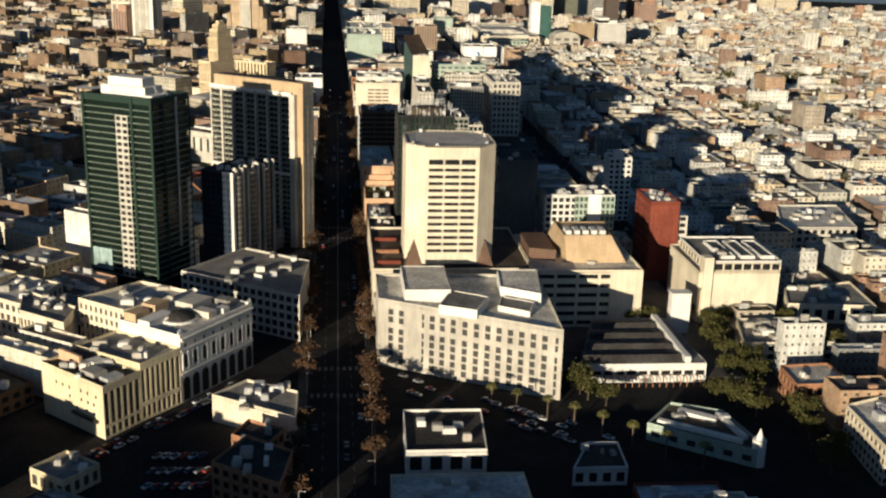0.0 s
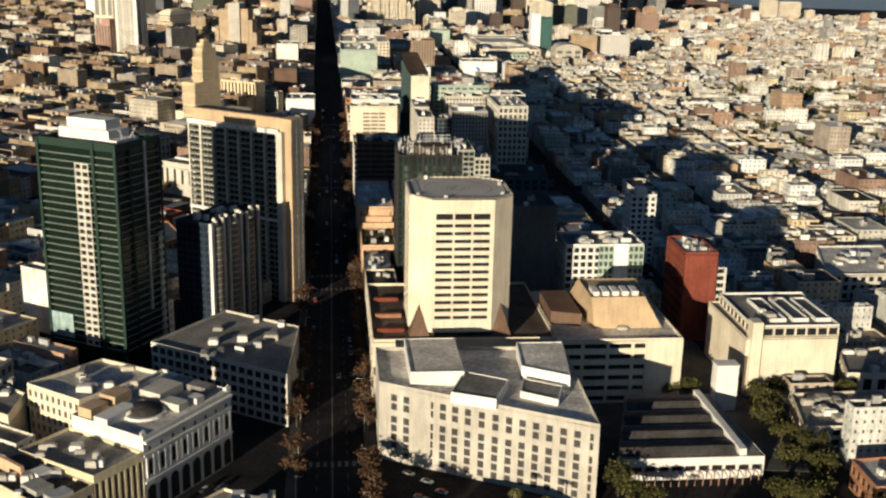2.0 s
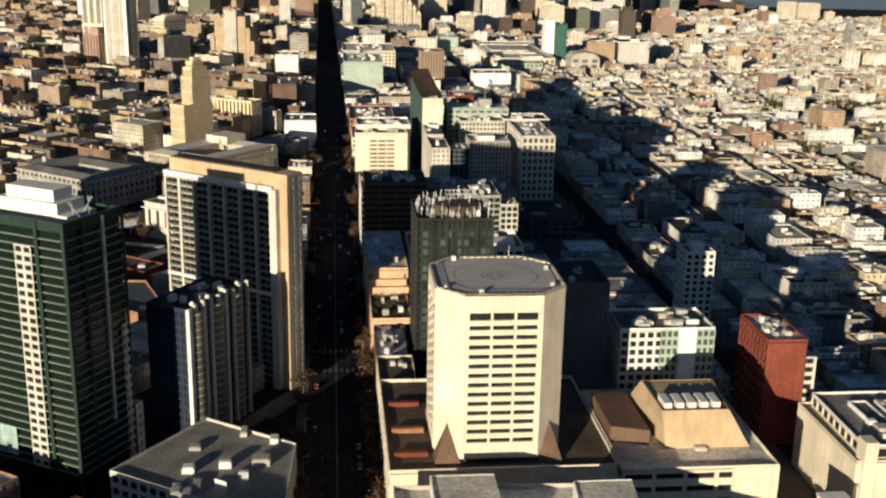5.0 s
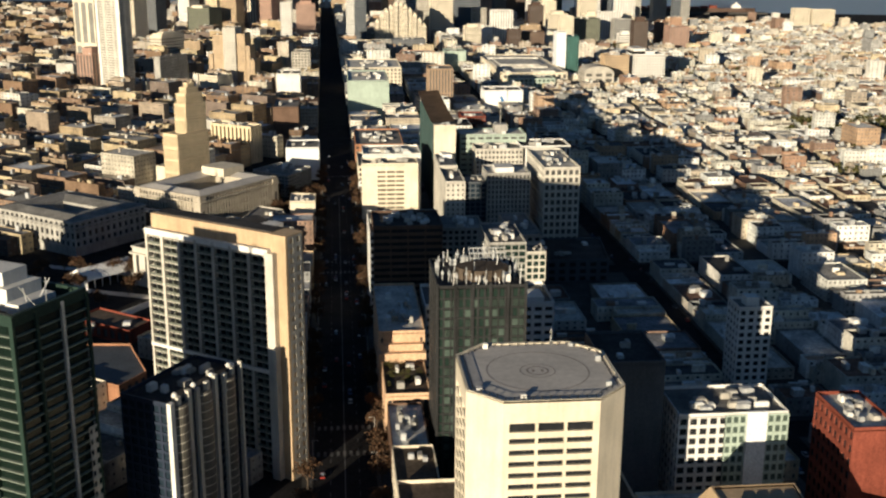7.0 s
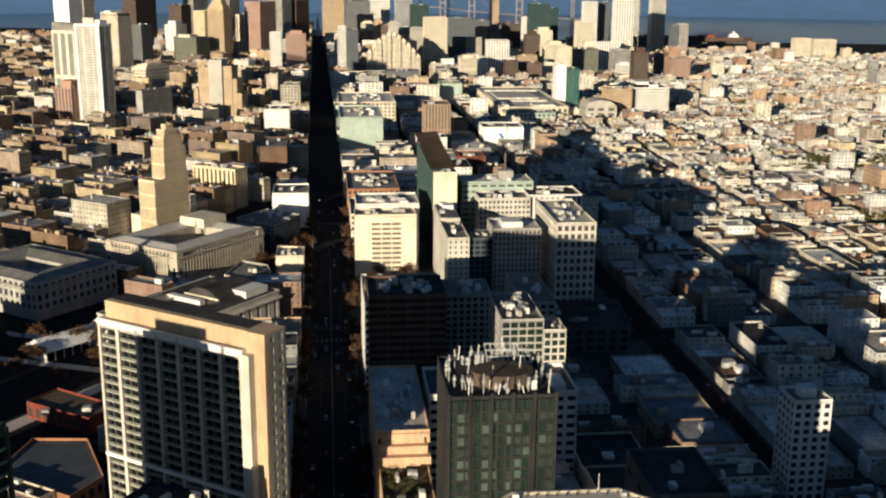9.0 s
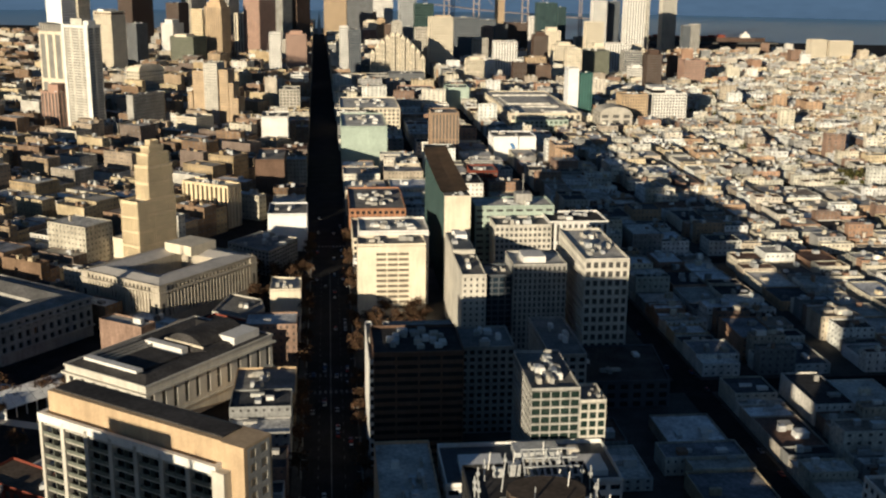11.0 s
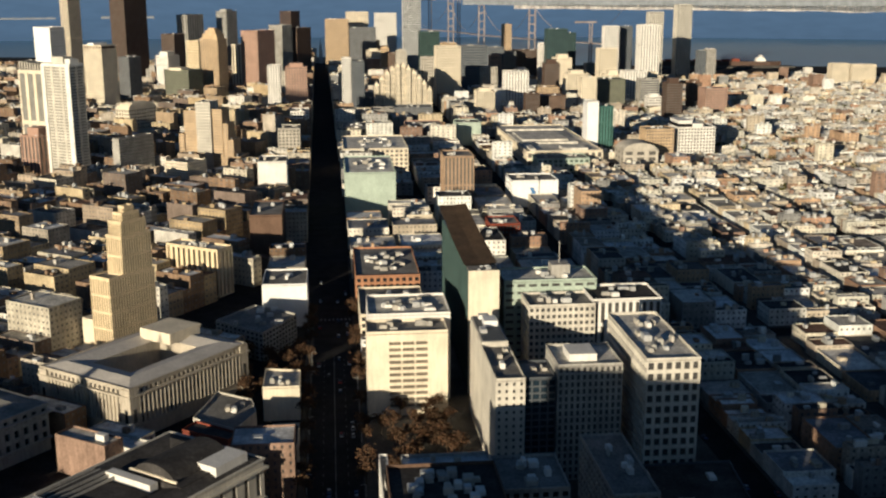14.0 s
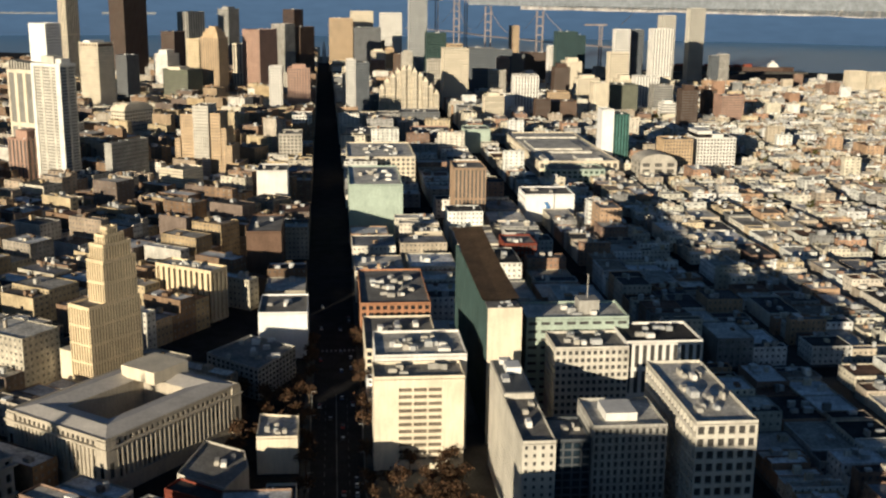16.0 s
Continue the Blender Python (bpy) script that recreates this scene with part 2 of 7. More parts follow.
def facade(root, outline, z0, z1, floors, bay, wall, pane, pier=0.4, band=0.4, depth=0.35, sides=None, single=(), ground=0.0, pair=0.0, core=True, own=None):
    """Walls round an outline with a recess for every window; behind them a glazed core, or a pane of its own in each recess of the sides named single."""
    if core:
        bm = bmesh.new()
        prism(bm, inset(outline, depth), z0, z1 - 0.1, 0, False)
        part("glazing", bm, pane, root)
    n = len(outline)
    for i in range(n):
        p, q = outline[i], outline[(i + 1) % n]
        length = math.dist(p, q)
        bm = bmesh.new()
        if sides is not None and i not in sides:
            lattice(bm, p, q, [0, length], [z0, z1], 0.1)
            part("blank_wall", bm, wall, root)
            continue
        cols, rows = own[i] if own and i in own else (lines(length, max(1, round(length / bay)), pier, pair=pair), [z0 + v for v in lines(z1 - z0, floors, band, ground)])
        holes, turn = lattice(bm, p, q, cols, rows, depth if i not in single else depth - 0.06)
        part("facade", bm, wall, root)
        if i in single:
            for x, y, z, w, h in holes:
                ob = new("window", pane_mesh(w, h, pane))
                ob.parent, ob.matrix_basis = root, pose(x, y, z, 0, 0, turn)


def roof_on(root, outline, z, parapet, wall, roof, rng, units=4, thick=0.35, tall=2.6):
    bm = bmesh.new()
    bm.faces.new([bm.verts.new((*p, z)) for p in inset(outline, thick * 0.5)])
    part("roof", bm, roof, root)
    bm = bmesh.new()
    ring(bm, outline, inset(outline, thick), z - 0.3, z + parapet)
    part("parapet", bm, wall, root)
    xs, ys = [p[0] for p in outline], [p[1] for p in outline]
    cx, cy, w, d = sum(xs) / len(xs), sum(ys) / len(ys), max(xs) - min(xs), max(ys) - min(ys)
    for k in range(units * 2 - units // 2):
        a, b = min(rng.uniform(0.05, 0.17) * w, rng.uniform(2, 6)), min(rng.uniform(0.05, 0.17) * d, rng.uniform(2, 7))
        x, y = cx + rng.uniform(-0.3, 0.3) * w, cy + rng.uniform(-0.3, 0.3) * d
        bm = bmesh.new()
        h = rng.uniform(0.4, 1) * tall
        box(bm, x - a / 2, x + a / 2, y - b / 2, y + b / 2, z, z + h)
        box(bm, x - a / 2.4, x + a / 2.4, y - b / 2.4, y + b / 2.4, z + h, z + h + 0.25)
        part("rooftop_unit", bm, rng.choice(("pale_metal", "white", "concrete", "grey_stone")), root)


KEEP = []  # outlines that are taken up


def keep(x0, x1, y0, y1):
    KEEP.append(("hull", [(x0, y0), (x1, y0), (x1, y1), (x0, y1)]))


def overlap(a, b):
    """Whether two convex outlines overlap."""
    for o in (a, b):
        for i in range(len(o)):
            ex, ey = o[(i + 1) % len(o)][0] - o[i][0], o[(i + 1) % len(o)][1] - o[i][1]
            pa, pb = [-ey * x + ex * y for x, y in a], [-ey * x + ex * y for x, y in b]
            if max(pa) <= min(pb) or max(pb) <= min(pa):
                return False
    return True


def free(points):
    x0, x1, y0, y1 = min(p[0] for p in points), max(p[0] for p in points), min(p[1] for p in points), max(p[1] for p in points)
    for _, o in KEEP:
        if max(p[0] for p in o) > x0 and min(p[0] for p in o) < x1 and max(p[1] for p in o) > y0 and min(p[1] for p in o) < y1 and overlap(points, o):
            return False
    return True


def tower(name, x, y, w, d, h, wall, pane, label, category="building", turn=0.0, floors=None, bay=4.0, roof="gravel_roof", seed=1, pier=0.4, band=0.4, sides=None, units=4, parapet=1.2,
          depth=0.4, top=0.0, top_size=0.6, group="", reserve=True, ground=0.0, single=(), pair=0.0):
    """A plain office or apartment block whose front stands at x, y (its middle), with windows all round, a roof with parapet and units on it."""
    root = thing(name, pose(x, y, 0, 0, 0, turn) @ pose(0, d / 2, 0), label, category, group)
    facade(root, rect(w, d), 0, h, floors or max(1, round(h / 3.5)), bay, wall, pane, pier, band, depth, sides, single, ground, pair)
    roof_on(root, rect(w, d), h, parapet, wall, roof, random.Random(seed), units)
    if top:
        bm = bmesh.new()
        box(bm, -w * top_size / 2, w * top_size / 2, -d * top_size / 2, d * top_size / 2, h, h + top)
        part("penthouse", bm, wall, root)
    if reserve:
        keep_turned(x, y, w, d, turn)
    return root


def hull(name, outline, h, wall, pane, label, category="building", floors=4, bay=4.0, pier=0.4, band=0.4, depth=0.4, sides=None, single=(), roof="gravel_roof", parapet=1.0, units=4,
         seed=1, z0=0.0, ground=0.0, pair=0.0, group="", lines_of=None):
    """A building over any outline, given in the plan's own metres, counter-clockwise."""
    cx, cy = sum(p[0] for p in outline) / len(outline), sum(p[1] for p in outline) / len(outline)
    own = [(x - cx, y - cy) for x, y in outline]
    root = thing(name, pose(cx, cy, 0), label, category, group)
    facade(root, own, z0, h, floors, bay, wall, pane, pier, band, depth, sides, single, ground, pair, own=lines_of)
    roof_on(root, own, h, parapet, wall, roof, random.Random(seed), units)
    KEEP.append(("hull", [tuple(p) for p in outline]))
    return root


def keep_turned(x, y, w, d, turn):
    r = radians(turn)
    ux, uy = Vector((math.cos(r), math.sin(r))), Vector((-math.sin(r), math.cos(r)))
    c = Vector((x, y))
    KEEP.append(("hull", [tuple(c - ux * w / 2), tuple(c + ux * w / 2), tuple(c + ux * w / 2 + uy * d), tuple(c - ux * w / 2 + uy * d)]))


M["deck_line"] = material("deck_line", (0.30, 0.26, 0.235), 0.9, stain=0.2, vary=0)
M["navy"] = material("navy", (0.035, 0.045, 0.07), 0.4, stain=0.2, vary=0)
M["mint"] = material("mint", (0.42, 0.50, 0.42), 0.7, stain=0.15, vary=0)
# ---- ground and water ----
bm = bmesh.new()
bmesh.ops.create_grid(bm, x_segments=6, y_segments=6, size=9000)
tagged(new("ground", mesh_of("ground", bm, "asphalt")), "dark asphalt streets and city ground", "ground", kind="structure")
bm = bmesh.new()
bm.faces.new([bm.verts.new((x, y, 1.0)) for x, y in ((-6000, 5200), (-900, 3950), (-60, 3660), (700, 3420), (1230, 3330), (1500, 3260), (2300, 3020), (7000, 2300), (9000, 9000), (-6000, 9000))])
tagged(new("water", mesh_of("water", bm, "water")), "calm blue bay water with faint streaks", "water", kind="structure")

# ---- the cream octagonal tower with its landing deck ----
def octagon_tower(x0, x1, y0, y1, h, cut):
    cx, cy, a, b = (x0 + x1) / 2, (y0 + y1) / 2, (x1 - x0) / 2, (y1 - y0) / 2
    o = [(-a + cut, -b), (a - cut, -b), (a, -b + cut), (a, b - cut), (a - cut, b), (-a + cut, b), (-a, b - cut), (-a, -b + cut)]
    root = thing("octagonal_tower", pose(cx, cy, 0), "cream concrete octagonal office tower with three columns of dark windows", "tower")
    base, top = 29.0, h
    bm = bmesh.new()
    prism(bm, inset(o, 0.9), base, h - 0.5, 0, False)
    part("glazing", bm, "pane", root)
    for i in range(8):
        p, q = o[i], o[(i + 1) % 8]
        length = math.dist(p, q)
        bm = bmesh.new()
        if i % 2:
            lattice(bm, p, q, [0, length], [base, top], 0.1)
            part("corner_wall", bm, "cream", root)
            continue
        cols = [0.0]
        side = 0.05 * length
        step = (length - 2 * side) / 3
        for k in range(3):
            cols += [side + k * step + 0.05 * step, side + (k + 1) * step - 0.05 * step]
        cols.append(length)
        rows = [base]
        for k in range(13):
            z = 35.3 + k * 3.22
            rows += [z - 0.75, z + 0.75]
        rows += [76.4, 78.9]
        rows.append(top)
        holes, turn = lattice(bm, p, q, cols, rows, 0.8)
        part("facade", bm, "cream", root)
        for x, y, z, w, hh in holes:
            ob = new("window", pane_mesh(w, hh, "pane"))
            ob.parent, ob.matrix_basis = root, pose(x, y, z, 0, 0, turn)
    # square foot with sloping corners
    for sx, sy in ((-1, -1), (1, -1), (1, 1), (-1, 1)):
        bm = bmesh.new()
        v = [bm.verts.new(p) for p in ((sx * a, sy * b, 27), (sx * (a - cut), sy * b, 27), (sx * a, sy * (b - cut), 27), (sx * (a - cut / 2), sy * (b - cut / 2), 40))]
        for f in ((0, 1, 3), (0, 3, 2), (1, 2, 3)):
            bm.faces.new([v[i] for i in f])
        # Brown on the sloping faces is their shade put into the colour.
        part("corner_spur", bm, "brown", root, "sloping corner spur, coloured brown for its shade")
    bm = bmesh.new()
    box(bm, -a + 1.5, a - 1.5, -b + 1.5, b - 1.5, 26.9, base)
    part("foot", bm, "dark_metal", root, "dark recessed foot of the tower")
    bm = bmesh.new()
    bm.faces.new([bm.verts.new((x, y, h - 0.4)) for x, y in inset(o, 0.3)])
    part("roof", bm, "deck_grey", root, "grey landing deck")
    bm = bmesh.new()
    ring(bm, o, inset(o, 0.7), h - 0.5, h + 0.1)
    part("parapet", bm, "cream", root)
    inner = inset(o, 1.9)
    for i in range(8):
        bm = bmesh.new()
        p, q = Vector(inner[i]), Vector(inner[(i + 1) % 8])
        n = max(2, int((q - p).length / 2.2))
        for k in range(n):
            v = p.lerp(q, k / n)
            box(bm, v.x - 0.12, v.x + 0.12, v.y - 0.12, v.y + 0.12, h - 0.4, h + 0.5)
        e = (q - p).normalized() * 0.05
        w = Vector((-e.y, e.x))
        prism(bm, [tuple(p - w), tuple(q - w), tuple(q + w), tuple(p + w)], h + 0.4, h + 0.5)
        part("railing", bm, "dark_metal", root)
    for r, t in ((13.7, 0.3), (4.6, 0.3), (2.6, 0.5)):
        bm = bmesh.new()
        n = 48
        ring(bm, [(math.cos(2 * math.pi * k / n) * (r + t), math.sin(2 * math.pi * k / n) * (r + t)) for k in range(n)],
             [(math.cos(2 * math.pi * k / n) * r, math.sin(2 * math.pi * k / n) * r) for k in range(n)], h - 0.38, h - 0.36)
        part("deck_circle", bm, "deck_line", root, "painted circle on the landing deck")
    bm = bmesh.new()
    box(bm, -1.6, -0.9, -0.8, 0.8, h - 0.39, h - 0.36)
    box(bm, 0.9, 1.6, -0.8, 0.8, h - 0.39, h - 0.36)
    part("deck_mark", bm, "deck_line", root)
    for k, (x, y) in enumerate(((-a + 3.4, -b + 9), (a - 4.2, -b + 9.4), (-a + 9, b - 3), (a - 8, b - 3), (-7, -b + 2.6), (a - 3, 6))):
        bm = bmesh.new()
        box(bm, x - 0.7, x + 0.7, y - 0.5, y + 0.5, h - 0.4, h + 0.5 + 0.3 * (k % 3))
        part("deck_box", bm, "pale_metal" if k % 2 else "white", root)
    bm = bmesh.new()
    bmesh.ops.create_cone(bm, segments=6, radius1=0.14, radius2=0.06, depth=5, matrix=pose(a * 0.35, b - 1.6, h + 2.1))
    part("mast", bm, "white", root)
    keep(x0, x1, y0, y1)
    return root


octagon_tower(31.5, 73.5, 491, 533, 85, 8.5)

# podium of the tower, and the hall behind it
podium = hull("tower_podium", [(16.5, 486), (91, 486), (91, 560), (16.5, 560)], 27, "cream", "pane", "cream concrete podium with a dark brown roof deck", floors=5, bay=7, pier=0.3, band=0.5, roof="brown_roof", units=5, seed=4, sides=(3,), parapet=1.2)
for k, (y0, y1) in enumerate(((-26, -24), (-8, -6), (14, 16))):
    bm = bmesh.new()
    box(bm, -35, -24, y0, y1, 27, 28.6)
    part("roof_bench", bm, ("brick_red", "orange_brick", "brick_red")[k], podium, "reddish roof screen")
hull("avenue_wing", [(16.5, 560.4), (31, 560.4), (31, 590), (16.5, 590)], 25, "cream", "pane", "cream wing with a dark brown roof along the avenue", floors=5, bay=6, roof="brown_roof", units=2, seed=5, sides=(3,))
hull("glass_roof_hall", [(17, 592), (30.5, 592), (30.5, 636), (17, 636)], 21, "brown", "pane", "brown hall with a glazed and cluttered roof", floors=4, bay=5, roof="pale_metal", units=9, seed=9, sides=(0,))

# ---- the pale block that stands askew at the avenue ----
o = [(17, 438), (88.5, 398), (91, 470), (17, 472)]
cols, length = [0.0], math.dist(o[0], o[1])
for f, half in ((0.067, 1.15), (0.122, 1.15), (0.238, 0.5), (0.287, 1.15), (0.342, 1.15), (0.40, 1.15), (0.463, 1.15), (0.525, 1.15), (0.587, 1.15), (0.648, 1.15), (0.71, 1.15), (0.772, 1.15), (0.836, 1.15), (0.90, 1.15), (0.966, 0.6)):
    c = length * f * 438 / (398 + 40 * f)
    cols += [c - half, c + half]
rows = [0.0]
for z in (3.0, 6.4, 9.8, 13.2, 16.6, 21.6, 25.0):
    rows += [z - 1.3, z + 1.3]
block = hull("hotel_block", o, 29, "grey_stone", "soft_pane", "pale stone hotel block with tall window columns and white roof boxes", floors=7, bay=3.0, pier=0.5, band=0.34, depth=0.5, single=(0,), pair=0.55, ground=1.0, roof="pale_roof", units=3, seed=12, parapet=1.3,
             lines_of={0: (cols + [length], rows + [29.0])})
cx, cy = sum(p[0] for p in o) / 4, sum(p[1] for p in o) / 4
for outline, z1, roof_mat in (([(28, 436), (47.5, 436), (47.5, 470), (28, 470)], 34.5, "pale_roof"), ([(41, 421), (56, 414), (63, 431), (48, 440)], 33.0, "gravel_roof"),
                              ([(69, 440), (85, 430), (89, 464), (71, 464)], 34.5, "pale_roof"), ([(66, 424), (78, 416), (82, 428), (69, 436)], 31.5, "gravel_roof")):
    bm = bmesh.new()
    own = [(x - cx, y - cy) for x, y in outline]
    prism(bm, own, 29.0, z1, 0, False)
    bm.faces.new([bm.verts.new((x, y, z1 - 0.4)) for x, y in inset(own, 0.4)]).material_index = 1
    ring(bm, own, inset(own, 0.4), z1 - 0.01, z1 + 0.02)
    part("penthouse", bm, ("white", roof_mat), block, "white roof box")

# ---- cream data office with a sloped crown ----
office = hull("ribbon_office", [(91.5, 482), (143.5, 482), (143.5, 545), (91.5, 545)], 27.5, "cream", "pane", "cream office with ribbon windows below a sloped crown", floors=6, bay=9.5, pier=0.12, band=0.55, depth=0.7, sides=(0, 3), single=(0,), units=2, seed=3, roof="pale_roof")
cx, cy = 117.5, 513.5
bm = bmesh.new()
box(bm, 128 - cx, 143.6 - cx, 481.7 - cy, 482.8 - cy, 0, 27.6)
part("blank_panel", bm, "cream", office, "blank cream wall panel")
bm = bmesh.new()
lo, hi = [(110 - cx, 497 - cy), (139 - cx, 497 - cy), (142 - cx, 536 - cy), (106 - cx, 536 - cy)], [(108 - cx, 498 - cy), (131 - cx, 498 - cy), (134 - cx, 524 - cy), (108 - cx, 524 - cy)]
a, b = [bm.verts.new((*p, 27.5)) for p in lo], [bm.verts.new((*p, 41)) for p in hi]
for k in range(4):
    bm.faces.new((a[k], a[(k + 1) % 4], b[(k + 1) % 4], b[k]))
bm.faces.new([bm.verts.new((*p, 40.3)) for p in inset(hi, 0.6)])
ring(bm, hi, inset(hi, 0.6), 41, 41.02)
part("crown", bm, "tan", office, "sloped tan crown")
for k in range(5):
    bm = bmesh.new()
    box(bm, -8 + k * 4.2, -5.4 + k * 4.2, -13, -5, 40.3, 42.6)
    part("cooling_unit", bm, "white", office, "white rooftop cooling unit")
bm = bmesh.new()
prism(bm, [(92.5 - cx, 504 - cy), (105 - cx, 500 - cy), (105 - cx, 532 - cy), (92.5 - cx, 532 - cy)], 27.5, 33)
part("skylight_block", bm, "brown", office, "brown roof block")

# ---- cream box with a glazed roof storey ----
box_house = hull("cream_box", [(173, 488), (213, 488), (217, 536), (173, 536)], 25, "cream", "pane", "cream windowless box with a glazed top storey", floors=5, bay=12, sides=(), units=0, roof="gravel_roof", parapet=0.6)
own = [(-18, -22), (20, -22), (22, 22), (-17, 22)]
facade(box_house, own, 25, 29.5, 1, 5.0, "cream", "pane", 0.15, 0.3, 0.5)
roof_on(box_house, own, 29.5, 0.9, "white", "gravel_roof", random.Random(8), 3)
bm = bmesh.new()
box(bm, -19.5, -15, -26, -20, 0, 33)
part("stair_tower", bm, "cream", box_house, "cream stair tower")
for k in range(3):
    bm = bmesh.new()
    ring(bm, [(-8 + k * 10, -16), (-1 + k * 10, -16), (-1 + k * 10, 12), (-8 + k * 10, 12)], [(-7.4 + k * 10, -15.4), (-1.6 + k * 10, -15.4), (-1.6 + k * 10, 11.4), (-7.4 + k * 10, 11.4)], 29.5, 31.2)
    curb = part("roof_curb", bm, "white", box_house)
    bm = bmesh.new()
    box(bm, -7.3 + k * 10, -1.7 + k * 10, -15.3, 11.3, 29.6, 30.6)
    part("panel_field", bm, "slate_lead", curb, "dark roof panel field")

# ---- white market shed with sawtooth roofs ----
shed = thing("white_shed", pose(127, 442, 0), "low white hall with long dark roof bays", "building")
own = [(-27, -27), (27, -27), (25, 28), (-10, 28)]
facade(shed, own, 0, 8.5, 1, 5, "white", "pane", 0.2, 0.75, 0.5)
for k in range(4):
    y0, x0 = -25 + k * 13, -25 + k * 4.2
    bm = bmesh.new()
    v = [bm.verts.new(p) for p in ((x0, y0, 8.4), (17, y0, 8.4), (17, y0 + 11.5, 8.4), (x0 + 3, y0 + 11.5, 8.4), (x0, y0 + 3, 10.6), (17, y0 + 3, 10.6))]
    for f in ((0, 1, 5, 4), (4, 5, 2, 3), (1, 2, 5), (0, 4, 3)):
        bm.faces.new([v[i] for i in f])
    part("roof_bay", bm, "dark_roof", shed)
bm = bmesh.new()
bm.faces.new([bm.verts.new((x, y, 8.3)) for x, y in own])
part("roof", bm, "gravel_roof", shed)
bm = bmesh.new()
box(bm, 18, 20.5, -26, 27, 8.3, 11)
part("skylight", bm, "white", shed)
bm = bmesh.new()
for k in range(18):
    box(bm, -26 + k * 2.9, -25.7 + k * 2.9, -32, -27.2, 3.6, 3.9, bottom=True)
    box(bm, -26 + k * 2.9, -25.7 + k * 2.9, -32, -31.7, 0, 3.6)
part("pergola", bm, "orange_brick", shed, "brown timber pergola")
keep(98, 156, 408, 472)
bm = bmesh.new()
box(bm, -4.5, 4.5, -3, 3, 0, 19.5)
box(bm, -4.8, 4.8, -3.3, 3.3, 19.5, 20)
ob = new("white_pylon", mesh_of("white_pylon", bm, "white"))
ob.location = (160, 475, 0)
tagged(ob, "plain white stair pylon beside the hall", "tower")
keep(155, 165, 471, 479)

# ---- dark green glass tower ----
M["bottle_glass"] = glass("bottle_glass", [(0.006, 0.014, 0.010), (0.010, 0.022, 0.016), (0.016, 0.030, 0.022)], 0.25)
M["shade_rail"] = material("shade_rail", (0.25, 0.29, 0.24), 0.5, 0.2, stain=0.15, vary=0)


def glass_tower():
    w, d, h, floors = 41, 28, 97, 28
    n = Vector((-0.866, 0.5))
    c = Vector((-87.5, 523)) + n * w / 2
    turn = -30.0
    root = thing("glass_tower", pose(c.x, c.y, 0, 0, 0, turn) @ pose(0, d / 2, 0), "dark green glass tower with a pale window stripe", "tower")
    o = rect(w, d)
    bm = bmesh.new()
    prism(bm, inset(o, 0.5), 0, h, 0, True)
    part("glazing", bm, "bottle_glass", root)
    step = (h - 10) / floors
    for k in range(floors):
        z = 10 + k * step
        for i, (p, q) in enumerate(((o[0], o[1]), (o[1], o[2]), (o[3], o[0]))):
            bm = bmesh.new()
            p, q = Vector(p), Vector(q)
            e = (q - p).normalized()
            m = Vector((e.y, -e.x))
            prism(bm, [tuple(p - m * 0.5), tuple(p + m * 0.35), tuple(q + m * 0.35), tuple(q - m * 0.5)][::-1] if False else [tuple(p + m * 0.35), tuple(q + m * 0.35), tuple(q - m * 0.5), tuple(p - m * 0.5)], z, z + 0.34)
            part("sun_shade", bm, "shade_rail", root)
    bm = bmesh.new()
    holes, t = lattice(bm, (-w * 0.02, -d / 2 - 0.6), (w * 0.16, -d / 2 - 0.6), lines(w * 0.18, 2, 0.28), [10 + v for v in lines(h - 16, 26, 0.4)], 0.5)
    part("window_stripe", bm, "pale_stone", root, "pale stone window stripe")
    bm = bmesh.new()
    box(bm, -w * 0.02 + 0.1, w * 0.16 - 0.1, -d / 2 - 0.15, -d / 2 - 0.1, 10, h - 6)
    part("stripe_glazing", bm, "pane", root)
    for s, hh in ((-0.5, 1.0), (0.5, 1.0), (0.22, 1.0)):
        bm = bmesh.new()
        box(bm, w * s - 0.7, w * s + 0.7, -d / 2 - 0.7, -d / 2 + 0.4, 0, h * hh + 3)
        part("corner_fin", bm, "green_metal", root)
    for s in (-0.2, 0.15, 0.5):
        bm = bmesh.new()
        box(bm, w / 2 - 0.3, w / 2 + 0.6, d * s - 0.5, d * s + 0.5, h * 0.25 if s == 0.15 else 0, h + 2)
        part("side_fin", bm, "pale_metal" if s == 0.15 else "green_metal", root)
    bm = bmesh.new()
    holes, t = lattice(bm, (w / 2 + 0.55, d * 0.36), (w / 2 + 0.55, d * 0.5), lines(d * 0.14, 2, 0.4), lines(58, 17, 0.45), 0.4)
    part("side_stripe", bm, "grey_stone", root)
    bm = bmesh.new()
    box(bm, -w / 2 + 1.2, -w / 2 + 13, -d / 2 - 0.8, -d / 2 - 0.3, 12, 23, bottom=True)
    part("sign_panel", bm, "sign", root, "pale blue picture panel")
    bm = bmesh.new()
    ring(bm, inset(o, -0.2), inset(o, 1.0), h, h + 3.2)
    part("parapet", bm, "green_metal", root)
    bm = bmesh.new()
    bm.faces.new([bm.verts.new((x, y, h + 0.05)) for x, y in inset(o, 0.9)])
    part("roof", bm, "dark_roof", root)
    for x0, x1, y0, y1, z in ((-17, 10, -5, 8, 6.5), (-14, 7, -3, 6, 10.5), (10.2, 15, -6, 8, 3)):
        bm = bmesh.new()
        box(bm, x0, x1, y0, y1, h, h + z)
        part("penthouse", bm, "white", root, "white rooftop plant room")
    rng = random.Random(3)
    for k in range(9):
        bm = bmesh.new()
        x = -17 + k * 4
